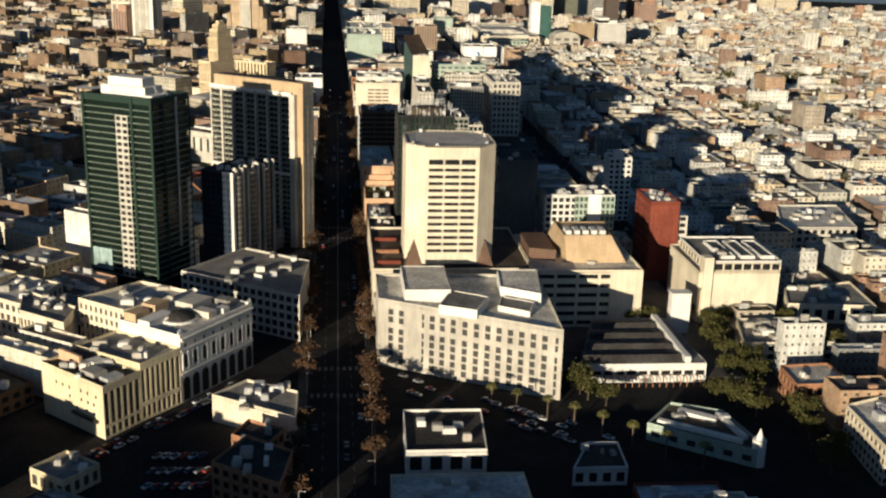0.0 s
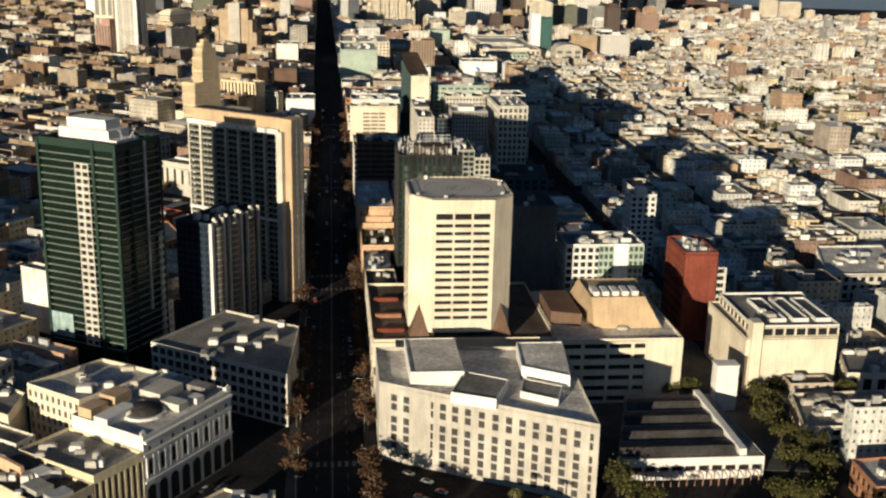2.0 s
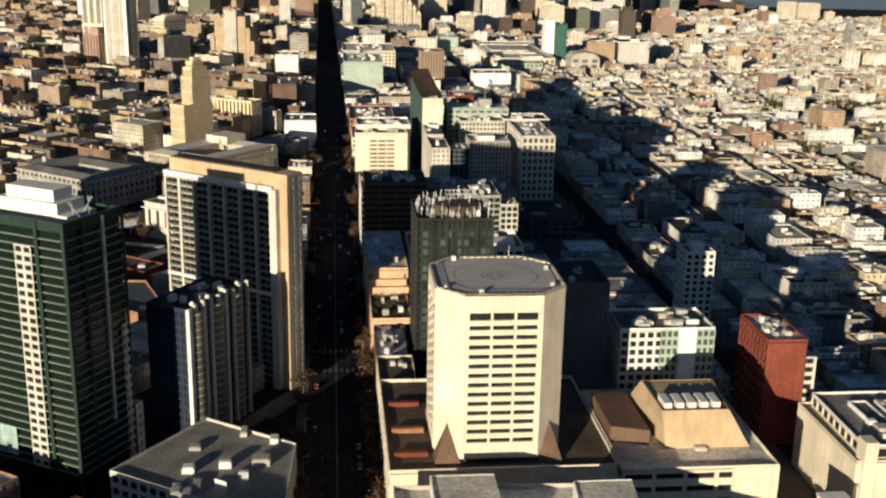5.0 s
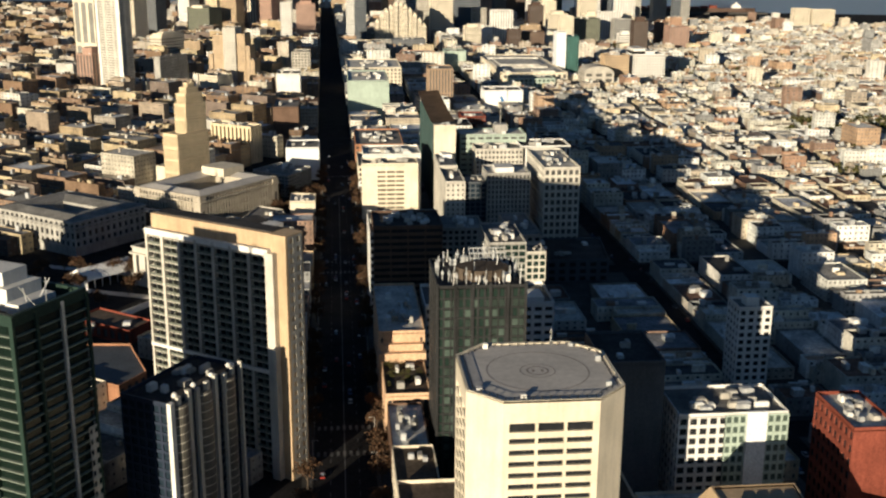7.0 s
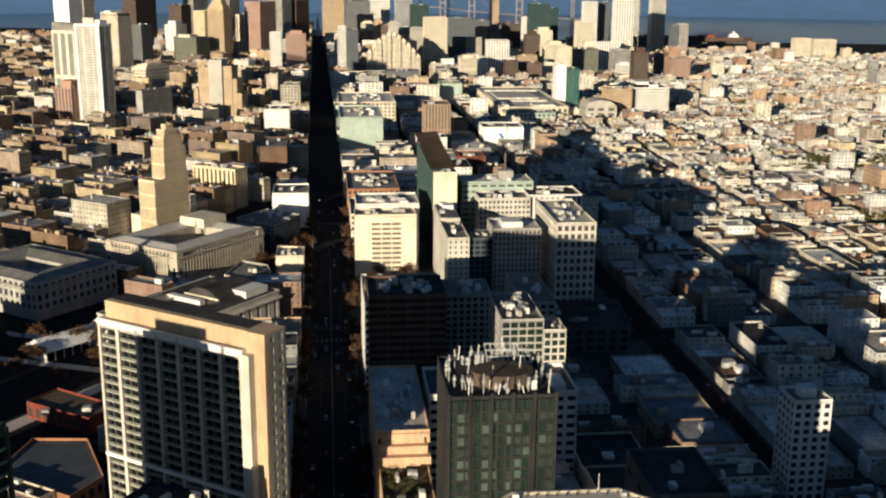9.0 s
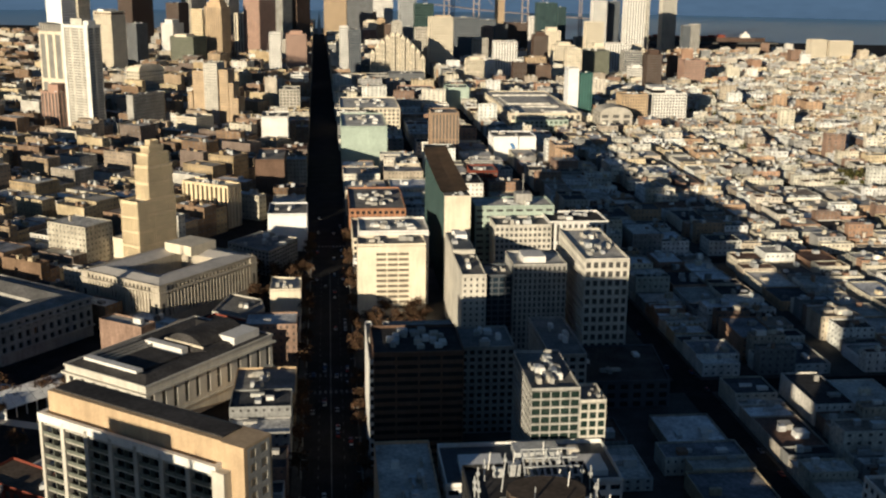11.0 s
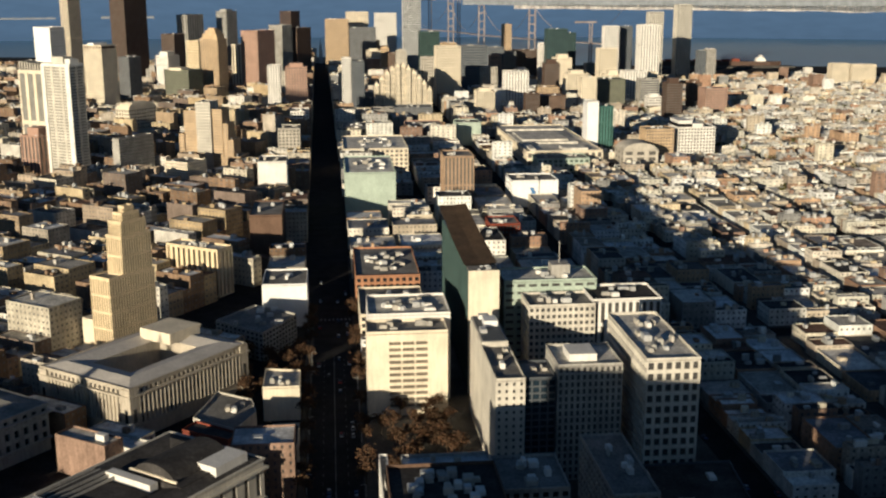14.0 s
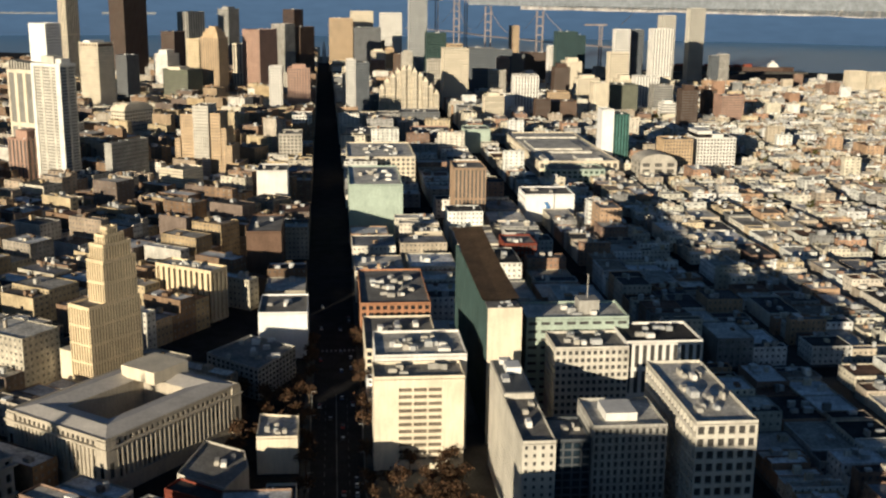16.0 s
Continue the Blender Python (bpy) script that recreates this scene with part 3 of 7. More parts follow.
        box(bm, x, x + 2.4, -12.5, -10.5, h, h + rng.uniform(1, 2.2))
        part("rooftop_unit", bm, "tan", root)
    for s in (-1, 1):
        bm = bmesh.new()
        for a in (0, 1):
            v = [bm.verts.new(p) for p in ((14 + a * 3, 2 * s, h + 2), (14.4 + a * 3, 2 * s, h + 2), (16.4 - a * 1.5, 5 * s, h + 8), (16 - a * 1.5, 5 * s, h + 8))]
            bm.faces.new(v)
        part("crane_arm", bm, "pale_metal", root)
    keep_turned(c.x, c.y, w, d, turn)


M["sign"] = material("sign", (0.35, 0.47, 0.45), 0.5, grain=0.3, size=3.0, stain=0.5, vary=0)
glass_tower()


# ---- tan balcony slab tower ----
M["balcony_rail"] = material("balcony_rail", (0.16, 0.17, 0.14), 0.6, stain=0.2, vary=0)


def balcony_slab():
    a, b = Vector((-75, 655)), Vector((-26, 619))
    e = (b - a).normalized()
    w, d, h = 60.0, 13.0, 89.0
    c = (a + b) / 2
    turn = math.degrees(math.atan2(e.y, e.x))
    root = thing("balcony_slab", pose(c.x, c.y, 0, 0, 0, turn) @ pose(0, d / 2, 0), "tan concrete slab tower with dark balconies and a blank tan crown", "tower")
    o = rect(w, d)
    bm = bmesh.new()
    prism(bm, inset(o, 1.9), 0, h - 1, 0, True)
    part("glazing", bm, "pane", root)
    floors, bays = 27, 7
    step, bw = (h - 4) / floors, w / bays
    for k in range(bays + 1):
        bm = bmesh.new()
        x = -w / 2 + k * bw
        t = 0.65 if 0 < k < bays else 1.0
        box(bm, max(x - t, -w / 2), min(x + t, w / 2), -d / 2 - 0.3, -d / 2 + 1.5, 0, h)
        # First two fins are paler: the sunlight on those bays is put into colour.
        part("fin", bm, "pale_stone" if k in (0, 1, 7) else "grey_stone", root)
    for k in range(floors + 1):
        z = 2 + k * step
        bm = bmesh.new()
        box(bm, -w / 2 + 0.2, w / 2 - 0.2, -d / 2 + 0.3, -d / 2 + 2.0, z - 0.12, z + 0.2, bottom=True)
        part("floor_slab", bm, "pale_stone", root)
        if k < floors:
            for j in range(bays):
                bm_name = "balcony front"
                me = bpy.data.meshes.get(bm_name)
                if me is None:
                    bm = bmesh.new()
                    box(bm, 0.7, bw * 0.5 - 0.1, -0.1, 0, 0, 1.0)
                    box(bm, bw * 0.5 + 0.1, bw - 0.7, -0.1, 0, 0, 1.0)
                    box(bm, bw * 0.5 - 0.12, bw * 0.5 + 0.12, 0, 1.6, 0, step - 0.3)
                    me = mesh_of(bm_name, bm, "balcony_rail")
                ob = new("balcony", me)
                ob.parent, ob.matrix_basis = root, pose(-w / 2 + j * bw, -d / 2 + 0.25, z + 0.25)
    bm = bmesh.new()
    box(bm, -w / 2 - 0.2, w / 2 + 0.2, -d / 2 - 0.5, -d / 2 + 1, 42.3, 43.7, bottom=True)
    part("belt_course", bm, "white", root)
    bm = bmesh.new()
    ring(bm, inset(o, -0.3), inset(o, 0.9), h - 1.2, h + 1.1)
    part("parapet", bm, "white", root)
    bm = bmesh.new()
    box(bm, -w / 2 + 1, w / 2, -d / 2 + 2.5, d / 2 - 1, h - 1, h + 6.5)
    part("crown", bm, "tan", root, "blank tan roof storey")
    bm = bmesh.new()
    box(bm, -w / 2 + 2, w / 2 - 1, -d / 2 + 4, d / 2 - 2, h + 6.5, h + 6.9)
    part("roof", bm, "dark_roof", root)
    # stair core at the end
    bm = bmesh.new()
    box(bm, w / 2 + 0.1, w / 2 + 7, -d / 2 + 2, d / 2 - 1, 0, h + 6.5)
    part("stair_core", bm, "tan", root, "plain tan stair core")
    bm = bmesh.new()
    box(bm, w / 2 - 0.6, w / 2 + 3, -d / 2 - 0.6, -d / 2 + 3, 0, h)
    part("end_pier", bm, "pale_stone", root)
    bm = bmesh.new()
    lattice(bm, (w / 2 + 7.2, -d / 2 + 3), (w / 2 + 7.2, d / 2 - 2), lines(d - 5, 2, 0.5), lines(h + 6, 26, 0.45), 0.15)
    part("end_facade", bm, "concrete", root)
    for s in (-1, 1):
        bm = bmesh.new()
        lattice(bm, (w / 2, d / 2) if s > 0 else (-w / 2, d / 2), (-w / 2, d / 2) if s > 0 else (-w / 2, -d / 2), lines(w if s > 0 else d, 14 if s > 0 else 3, 0.35), lines(h, 27, 0.4), 0.5)
        part("facade", bm, "grey_stone", root)
    keep_turned(c.x, c.y, w + 20, d, turn)


balcony_slab()

# ---- lower grey tower with fins ----
fin = tower("finned_tower", -63.5, 568.5, 19, 38, 55, "navy", "blue_glass", "dark blue apartment tower with pale vertical fins and glass bays", "tower", turn=-31, floors=17, bay=3.2, pier=0.3, band=0.3, roof="dark_roof", units=5, seed=21)
for k in range(9):
    bm = bmesh.new()
    y = -19 + k * 4.75
    wide = 1.7 if k == 0 else 0.8
    box(bm, 9.4, 11.0 if k % 2 == 0 else 10.6, max(y - wide, -19.3), min(y + wide, 19), 0, 56.2 + 0.6 * (k % 3))
    part("fin", bm, "white" if k == 0 else "pale_stone", fin)
    if k % 2:
        bm = bmesh.new()
        bmesh.ops.create_uvsphere(bm, u_segments=10, v_segments=6, radius=1.0)
        bmesh.ops.translate(bm, vec=(8.6, y, 57.0), verts=bm.verts)
        part("roof_vent", bm, "white", fin)
for z in range(6, 54, 3):
    bm = bmesh.new()
    box(bm, 9.4, 10.4, 18.2, 19.4, z, z + 1.0, bottom=True)
    part("balcony_end", bm, "white", fin)
for k in range(3):
    bm = bmesh.new()
    n = 10
    c = (9.5, -13 + k * 12.5)
    prism(bm, [(c[0] + 2.2 * math.sin(math.pi * t / n), c[1] - 3.4 * math.cos(math.pi * t / n)) for t in range(n + 1)], 2, 54, 0)
    part("glass_bay", bm, "soft_pane", fin)
    for z in range(5, 54, 3):
        bm = bmesh.new()
        prism(bm, [(c[0] + 2.28 * math.sin(math.pi * t / n), c[1] - 3.48 * math.cos(math.pi * t / n)) for t in range(n + 1)], z, z + 0.3, 0)
        part("balcony", bm, "pale_stone", fin)

# ---- left office, civic halls ----
wing = hull("grid_office", [(-74, 504), (-17, 466), (-14, 520), (-47, 543)], 21, "pale_stone", "pane", "pale four-storey office with a square window grid and dark roof", floors=5, bay=4.0, pier=0.24, band=0.34, depth=0.6, single=(0,), roof="gravel_roof", units=8, seed=31)
bm = bmesh.new()
holes = lattice(bm, (-38 + 40 - 3, 508.25 - 508.25 - 16.2), (3, -18.8), [0, 4.7], [0, 24], 0.1)
part("stair_tower", bm, "white", wing, "white stair tower front")

M["dark_opening"] = material("dark_opening", (0.018, 0.017, 0.016), 0.7, vary=0)
FRONT = Vector((-60.4, 400.6)), Vector((-35.9, 437.9))
hall_o = [(-60.4, 400.6), (-35.9, 437.9), (-62.3, 458.5), (-86.8, 419.5)]
hall = hull("arched_hall", hall_o, 27.3, "white", "pane", "ornate white hall with tall arched windows and a dark roof dome", floors=3, bay=7.2, pier=0.55, band=0.5, depth=0.8, sides=(1, 2), roof="pale_roof", units=5, seed=14, parapet=1.0)
hx, hy = sum(p[0] for p in hall_o) / 4, sum(p[1] for p in hall_o) / 4


def arch(bm, p, e, s, w, z0, z1, out=0.12):
    """An arched dark opening, standing a little proud of the wall."""
    n = Vector((e.y, -e.x))
    pts, k = [], 8
    r = w / 2
    for dx, z in [(-r, z0), (r, z0)] + [(r * math.cos(math.pi * i / k), z1 - r + r * math.sin(math.pi * i / k)) for i in range(k + 1)]:
        v = p + e * (s + dx) + n * out
        pts.append(bm.verts.new((v.x, v.y, z)))
    bm.faces.new(pts)


a, b = (v - Vector((hx, hy)) for v in FRONT)
e, length = (b - a).normalized(), (b - a).length
out_n = Vector((e.y, -e.x))
for k in range(8):
    s = length * (k + 0.5) / 8
    for w, z0, z1, name in ((3.9, 0.5, 10.2, "arched_door"), (1.7, 14.2, 19.6, "arched_window")):
        bm = bmesh.new()
        arch(bm, a, e, s, w, z0, z1)
        opening = part(name, bm, "dark_opening", hall)
        bm = bmesh.new()
        arch(bm, a, e, s, w + 0.8, z0 - 0.3, z1 + 0.45, 0.05)
        part("arch_surround", bm, "pale_stone", opening)
    for dx in (-1.6, 1.6):
        bm = bmesh.new()
        c = a + e * (s + dx)
        prism(bm, [tuple(c - e * 0.35), tuple(c - e * 0.35 + out_n * 0.4), tuple(c + e * 0.35 + out_n * 0.4), tuple(c + e * 0.35)], 13.2, 20.4)
        part("pilaster", bm, "white", hall)
    bm = bmesh.new()
    bm.faces.new([bm.verts.new((*(a + e * (s + t) + out_n * 0.1), z)) for t, z in ((-0.5, 22.6), (0.5, 22.6), (0.5, 24), (-0.5, 24))])
    part("small_window", bm, "pane", hall)
for z, out in ((11.6, 0.5), (21.2, 0.4), (26.0, 1.1)):
    bm = bmesh.new()
    prism(bm, [tuple(a + out_n * out), tuple(b + out_n * out), tuple(b), tuple(a)], z, z + 0.7)
    part("cornice", bm, "white", hall)
bm = bmesh.new()
for k in range(22):
    c = a + e * (length * (k + 0.5) / 22)
    prism(bm, [tuple(c - e * 0.25), tuple(c - e * 0.25 + out_n * 0.8), tuple(c + e * 0.25 + out_n * 0.8), tuple(c + e * 0.25)], 25.3, 26.0)
part("cornice_brackets", bm, "white", hall)
for at in (a, b):
    bm = bmesh.new()
    for k in (-1, 0, 1):
        c = at + e * (k * 0.9 + (0.8 if at is a else -0.8)) - out_n * 0.6
        bmesh.ops.create_cone(bm, cap_ends=True, segments=8, radius1=0.4, radius2=0.15, depth=2.4 - abs(k) * 0.8, matrix=pose(c.x, c.y, 29.2))
    part("corner_finial", bm, "white", hall)
inn = -out_n
dome_at = a + e * 16 + inn * 14
bm = bmesh.new()
bmesh.ops.create_uvsphere(bm, u_segments=24, v_segments=12, radius=6.4)
bmesh.ops.scale(bm, vec=(1, 1, 0.42), verts=bm.verts)
bmesh.ops.translate(bm, vec=(dome_at.x, dome_at.y, 28.0), verts=bm.verts)
dome = part("dome", bm, "dark_roof", hall, "dark flat dome")
bm = bmesh.new()
n = 24
ring(bm, [(dome_at.x + 7.4 * math.cos(2 * math.pi * k / n), dome_at.y + 7.4 * math.sin(2 * math.pi * k / n)) for k in range(n)],
     [(dome_at.x + 6.3 * math.cos(2 * math.pi * k / n), dome_at.y + 6.3 * math.sin(2 * math.pi * k / n)) for k in range(n)], 27.0, 28.2)
part("dome_curb", bm, "white", dome)
for s0, s1, t0, t1, z, mat in ((1, 15, 16, 22, 30.2, "white"), (22, 27, 4, 12, 30.0, "pale_stone"), (24, 36, 14, 24, 31.0, "pale_stone"), (30, 34, 3, 7, 29.6, "white"), (38, 43, 6, 22, 29.8, "gravel_roof"), (2, 10, 24, 30, 31.5, "tan"), (12, 20, 23, 30, 32.5, "tan")):
    bm = bmesh.new()
    prism(bm, [tuple(a + e * p + inn * q) for p, q in ((s0, t0), (s1, t0), (s1, t1), (s0, t1))], 27.3, z)
    part("roof_house", bm, mat, hall)

M["annex_cream"] = material("annex_cream", (0.74, 0.63, 0.42), 0.85, grain=0.1, stain=0.2, vary=0)
M["bronze_glass"] = glass("bronze_glass", [(0.05, 0.04, 0.03), (0.09, 0.07, 0.05), (0.035, 0.03, 0.028)], 0.2)
# tall bays between slim piers, next to the arched hall
bays_o = [(-72.9, 384.6), (-60.6, 400.3), (-88.0, 420.5), (-100.5, 404.5)]
bay_wing = hull("bay_wing", bays_o, 22.3, "annex_cream", "bronze_glass", "cream wing with tall bronze window bays between slim piers", floors=1, bay=2.5, depth=0.9, sides=(0,), roof="gravel_roof", units=5, seed=16,
                lines_of={0: (lines(20.0, 8, 0.34), [0, 0.8, 5.6, 7.4, 20.2, 22.3])})
# corner wing: a blank front and a glazed bay front
annex = hull("hall_annex", [(-83.5, 369.4), (-73.1, 384.3), (-100.7, 404.2), (-111, 394.5)], 19.8, "annex_cream", "pane", "cream corner annex with a plain front and dark glazed bays", floors=1, bay=2.6, depth=0.7, sides=(0,), roof="dark_roof", units=5, seed=17,
             lines_of={0: (lines(math.dist((-83.5, 369.4), (-73.1, 384.3)), 6, 0.3), [0, 0.6, 4.2, 5.2, 17.8, 19.8])})
ax, ay = (-83.5 - 73.1 - 100.7 - 111) / 4, (369.4 + 384.3 + 404.2 + 394.5) / 4
p, q = Vector((-111 - ax, 394.5 - ay)), Vector((-83.5 - ax, 369.4 - ay))
e = (q - p).normalized()
n = Vector((-e.y, e.x))
turn = math.degrees(math.atan2(e.y, e.x))
for s, z in ((9, 15), (13, 15), (17, 11.5), (17, 15), (21, 8), (24, 12), (24, 15.5), (27, 8.5), (28, 12), (28, 15.5), (31.5, 12), (31.5, 8.5), (33, 15.5)):
    v = p + e * s
    ob = new("window", pane_mesh(0.9, 1.3, "pane"))
    ob.parent, ob.matrix_basis = annex, pose(v.x, v.y, z, 0, 0, turn)
bm = bmesh.new()
c = p + e * 19
prism(bm, [tuple(c - n * 1.2), tuple(c + e * 15 - n * 1.2), tuple(c + e * 15 - n * 0.02), tuple(c - n * 0.02)], 5.6, 6.8)
part("awning", bm, "dark_metal", annex, "dark canopy over the entrance")
for s, w, t, d, z1, mat in ((1, 13, 7, 1.2, 24.0, "salmon"), (2, 11, 9, 9, 22.0, "dark_roof"), (20, 8, 3, 6, 22.0, "concrete"), (30, 5, 4, 7, 21.6, "pale_metal"), (15, 5, 9, 5, 22.5, "white")):
    bm = bmesh.new()
    prism(bm, [tuple(v) for v in (p + e * s + n * t, p + e * (s + w) + n * t, p + e * (s + w) + n * (t + d), p + e * s + n * (t + d))], 19.8, z1)
    part("roof_house", bm, mat, annex)
# low yards and sheds beside the annex
hull("dark_shed", [(-166, 416), (-129, 386), (-117, 403), (-153, 433)], 8, "brown", "pane", "low dark brown shed with a felt roof", floors=2, bay=5, roof="dark_roof", seed=38, units=4)
hull("yard_shed", [(-101, 336), (-88, 326), (-79, 338), (-92, 348)], 6, "annex_cream", "soft_pane", "low ochre shed at the street corner", floors=1, bay=4, roof="gravel_roof", seed=39, units=3)
# the taller tan house behind the hall
hull("tan_roofed_house", [(-109.7, 452.0), (-88.0, 436.0), (-63.9, 460.5), (-87.4, 475.0)], 25, "cream", "soft_pane", "cream back block of the hall with tan roof houses", floors=6, bay=3.0, pier=0.55, band=0.4, roof="pale_roof", seed=15, units=7, parapet=1.4)
court = hull("cream_court_house", [(-134.4, 452), (-112.4, 436), (-111.5, 455.5), (-140, 480)], 20, "cream", "bronze_glass", "low cream civic house with slim upright window bays", floors=1, bay=2.2, pier=0.45, band=0.25, roof="gravel_roof", seed=18, units=5)
hull("pale_roofed_house", [(-158, 478), (-136, 462), (-126, 492), (-150, 505)], 19, "cream", "soft_pane", "cream civic house with a broad pale roof", floors=4, bay=4, roof="pale_roof", seed=36, units=5)
hull("pale_shop", [(-47, 384), (-15, 363), (-15, 386), (-35, 398)], 10, "cream", "pane", "plain cream low building beside the avenue", floors=2, bay=9, sides=(1,), seed=19, units=6, roof="gravel_roof")
hull("brick_shop", [(-41, 326), (-18, 310), (-15, 333), (-31, 345)], 12, "orange_brick", "pane", "orange brick corner building with a dark roof", floors=3, bay=4, seed=20, units=4, roof="dark_roof")
hull("brick_yard_house", [(-37, 352), (-24, 343), (-19, 356), (-32, 364)], 9, "orange_brick", "pane", "small red brick house behind a yard wall", floors=2, bay=4, sides=(1,), roof="dark_roof", seed=37, units=2)
keep(-66, -40, 326, 366)
hull("dark_yard_shop", [(23, 338), (51, 338), (53, 371), (24, 371)], 8.5, "white", "pane", "white edged low hall with a dark flat roof", floors=1, bay=7, roof="dark_roof", seed=23, units=3, sides=(0,))
hull("corner_shop", [(17, 300), (61, 300), (61, 322), (17, 322)], 8, "cream", "pane", "cream shop row with orange and grey roofs", floors=2, bay=5, roof="pale_roof", seed=24, units=6)
hull("small_garage", [(79, 328), (98, 328), (99, 347), (88, 347)], 6, "white", "pane", "small white garage with flat roof", floors=1, bay=5, roof="dark_roof", seed=25, units=2)
hull("blue_roof_garage", [(94, 296), (123, 296), (123, 311), (95, 311)], 9, "brick_red", "pane", "red brick garage with a pale metal roof", floors=2, bay=5, roof="pale_metal", seed=26, units=4)
wedge = hull("wedge_block", [(114, 362), (147, 338), (151, 344), (146, 372), (128, 380)], 6, "mint", "soft_pane", "wedge shaped pale green block with white roof strips", floors=1, bay=7, pier=0.5, band=0.6, roof="brown_roof", seed=27, units=1)
wx, wy = (114 + 147 + 151 + 146 + 128) / 5, (362 + 338 + 344 + 372 + 380) / 5
for pts in ([(118, 363), (144, 344.5), (145, 346.5), (119, 365)], [(145.5, 348), (147.5, 348.5), (144, 369), (142, 368.5)], [(128, 371), (140, 362), (142, 365), (130, 374)]):
    bm = bmesh.new()
    prism(bm, [(x - wx, y - wy) for x, y in pts], 6, 7.6)
    part("roof_strip", bm, "white", wedge, "white roof strip")
bm = bmesh.new()
bmesh.ops.create_cone(bm, cap_ends=True, segments=14, radius1=2.6, radius2=2.4, depth=10, matrix=pose(148.5 - wx, 340.5 - wy, 5))
bmesh.ops.create_cone(bm, cap_ends=True, segments=14, radius1=1.4, radius2=0.2, depth=4, matrix=pose(148.5 - wx, 340.5 - wy, 12))
part("turret", bm, "white", wedge, "white corner turret")
hull("orange_brick_house", [(181, 386), (205, 387), (203, 408), (182, 406)], 10, "orange_brick", "pane", "orange brick house with a flat blue-grey roof", floors=2, bay=4, roof="pale_roof", seed=28, units=1)
hull("cream_apartments", [(186, 323), (205, 330), (207, 366), (188, 358)], 14, "cream", "pane", "cream apartment house with rows of windows", floors=4, bay=3.5, seed=29, roof="pale_roof", single=(0, 3))
hull("long_shops", [(178, 437), (220, 437), (226, 470), (186, 468)], 8, "house_wall", "pane", "row of low mixed shops with many roofs", floors=2, bay=5, seed=30, units=10)
hull("curved_hall", [(218, 486), (261, 482), (265, 520), (226, 510)], 9, "cream", "pane", "low cream hall with a ribbed roof", floors=1, bay=6, seed=33, units=6, roof="gravel_roof")
hull("warehouse", [(264, 610), (311, 610), (323, 665), (283, 665)], 14, "pale_stone", "pane", "pale warehouse with two window rows", floors=3, bay=4.5, seed=34, units=6, roof="pale_roof")

# ---- towers along the avenue's sunny side ----
resi = tower("white_apartments", 131, 568, 38, 24, 43, "white", "pane", "white apartment block with green glass bays", "tower", floors=12, bay=3.6, pier=0.3, band=0.35, roof="gravel_roof", units=9, seed=41, single=(0,))
for x0, x1 in ((-3, 4.2), (11.6, 19)):
    bm = bmesh.new()
    box(bm, x0, x1, -12.35, -11.9, 0, 43.2)
    part("bay_panel", bm, "pale_green_glass", resi, "pale green glazed bay")
    bm = bmesh.new()
    lattice(bm, (x0, -12.8), (x1, -12.8), lines(x1 - x0, 3, 0.3), lines(43.6, 12, 0.35), 0.4)
    part("bay_frame", bm, "mint", resi)
bm = bmesh.new()
box(bm, 4.4, 11.4, -13.2, -11.9, 0, 44.6)
part("blank_bay", bm, "bright_white", resi, "blank white wall bay")
red = tower("red_brick_tower", 174, 553, 15.8, 30, 43, "brick_red", "pane", "red brick block with a blank front and tan top", "building", floors=9, bay=4, sides=(1, 3), roof="pale_roof", units=9, seed=42)
bm = bmesh.new()
lattice(bm, (8.1, -13), (13.4, -13), lines(5.3, 1, 0.4), lines(36, 10, 0.4), 0.5)
part("balcony_wing", bm, "pale_stone", red)
bm = bmesh.new()
box(bm, 8.0, 13.4, -12.6, 8, 0, 36)
part("wing_body", bm, "pane", red)
slim = tower("slim_tower", 182, 681, 15, 15, 41, "white", "pane", "slim white apartment tower with a roof turret", "tower", floors=12, bay=3.4, units=1, seed=43, top=4, top_size=0.4, single=(0,))
# Dark walls and roof put the octagon's cast shade into this slab's colour.
tower("shaded_slab", 97, 572, 21, 30, 61, "slate_lead", "pane", "plain slab in the tower's shade, with that shade in its dark colour", "tower", floors=8, bay=10, pier=0.5, band=0.7, seed=44, units=2, roof="dark_roof", sides=(1, 3))


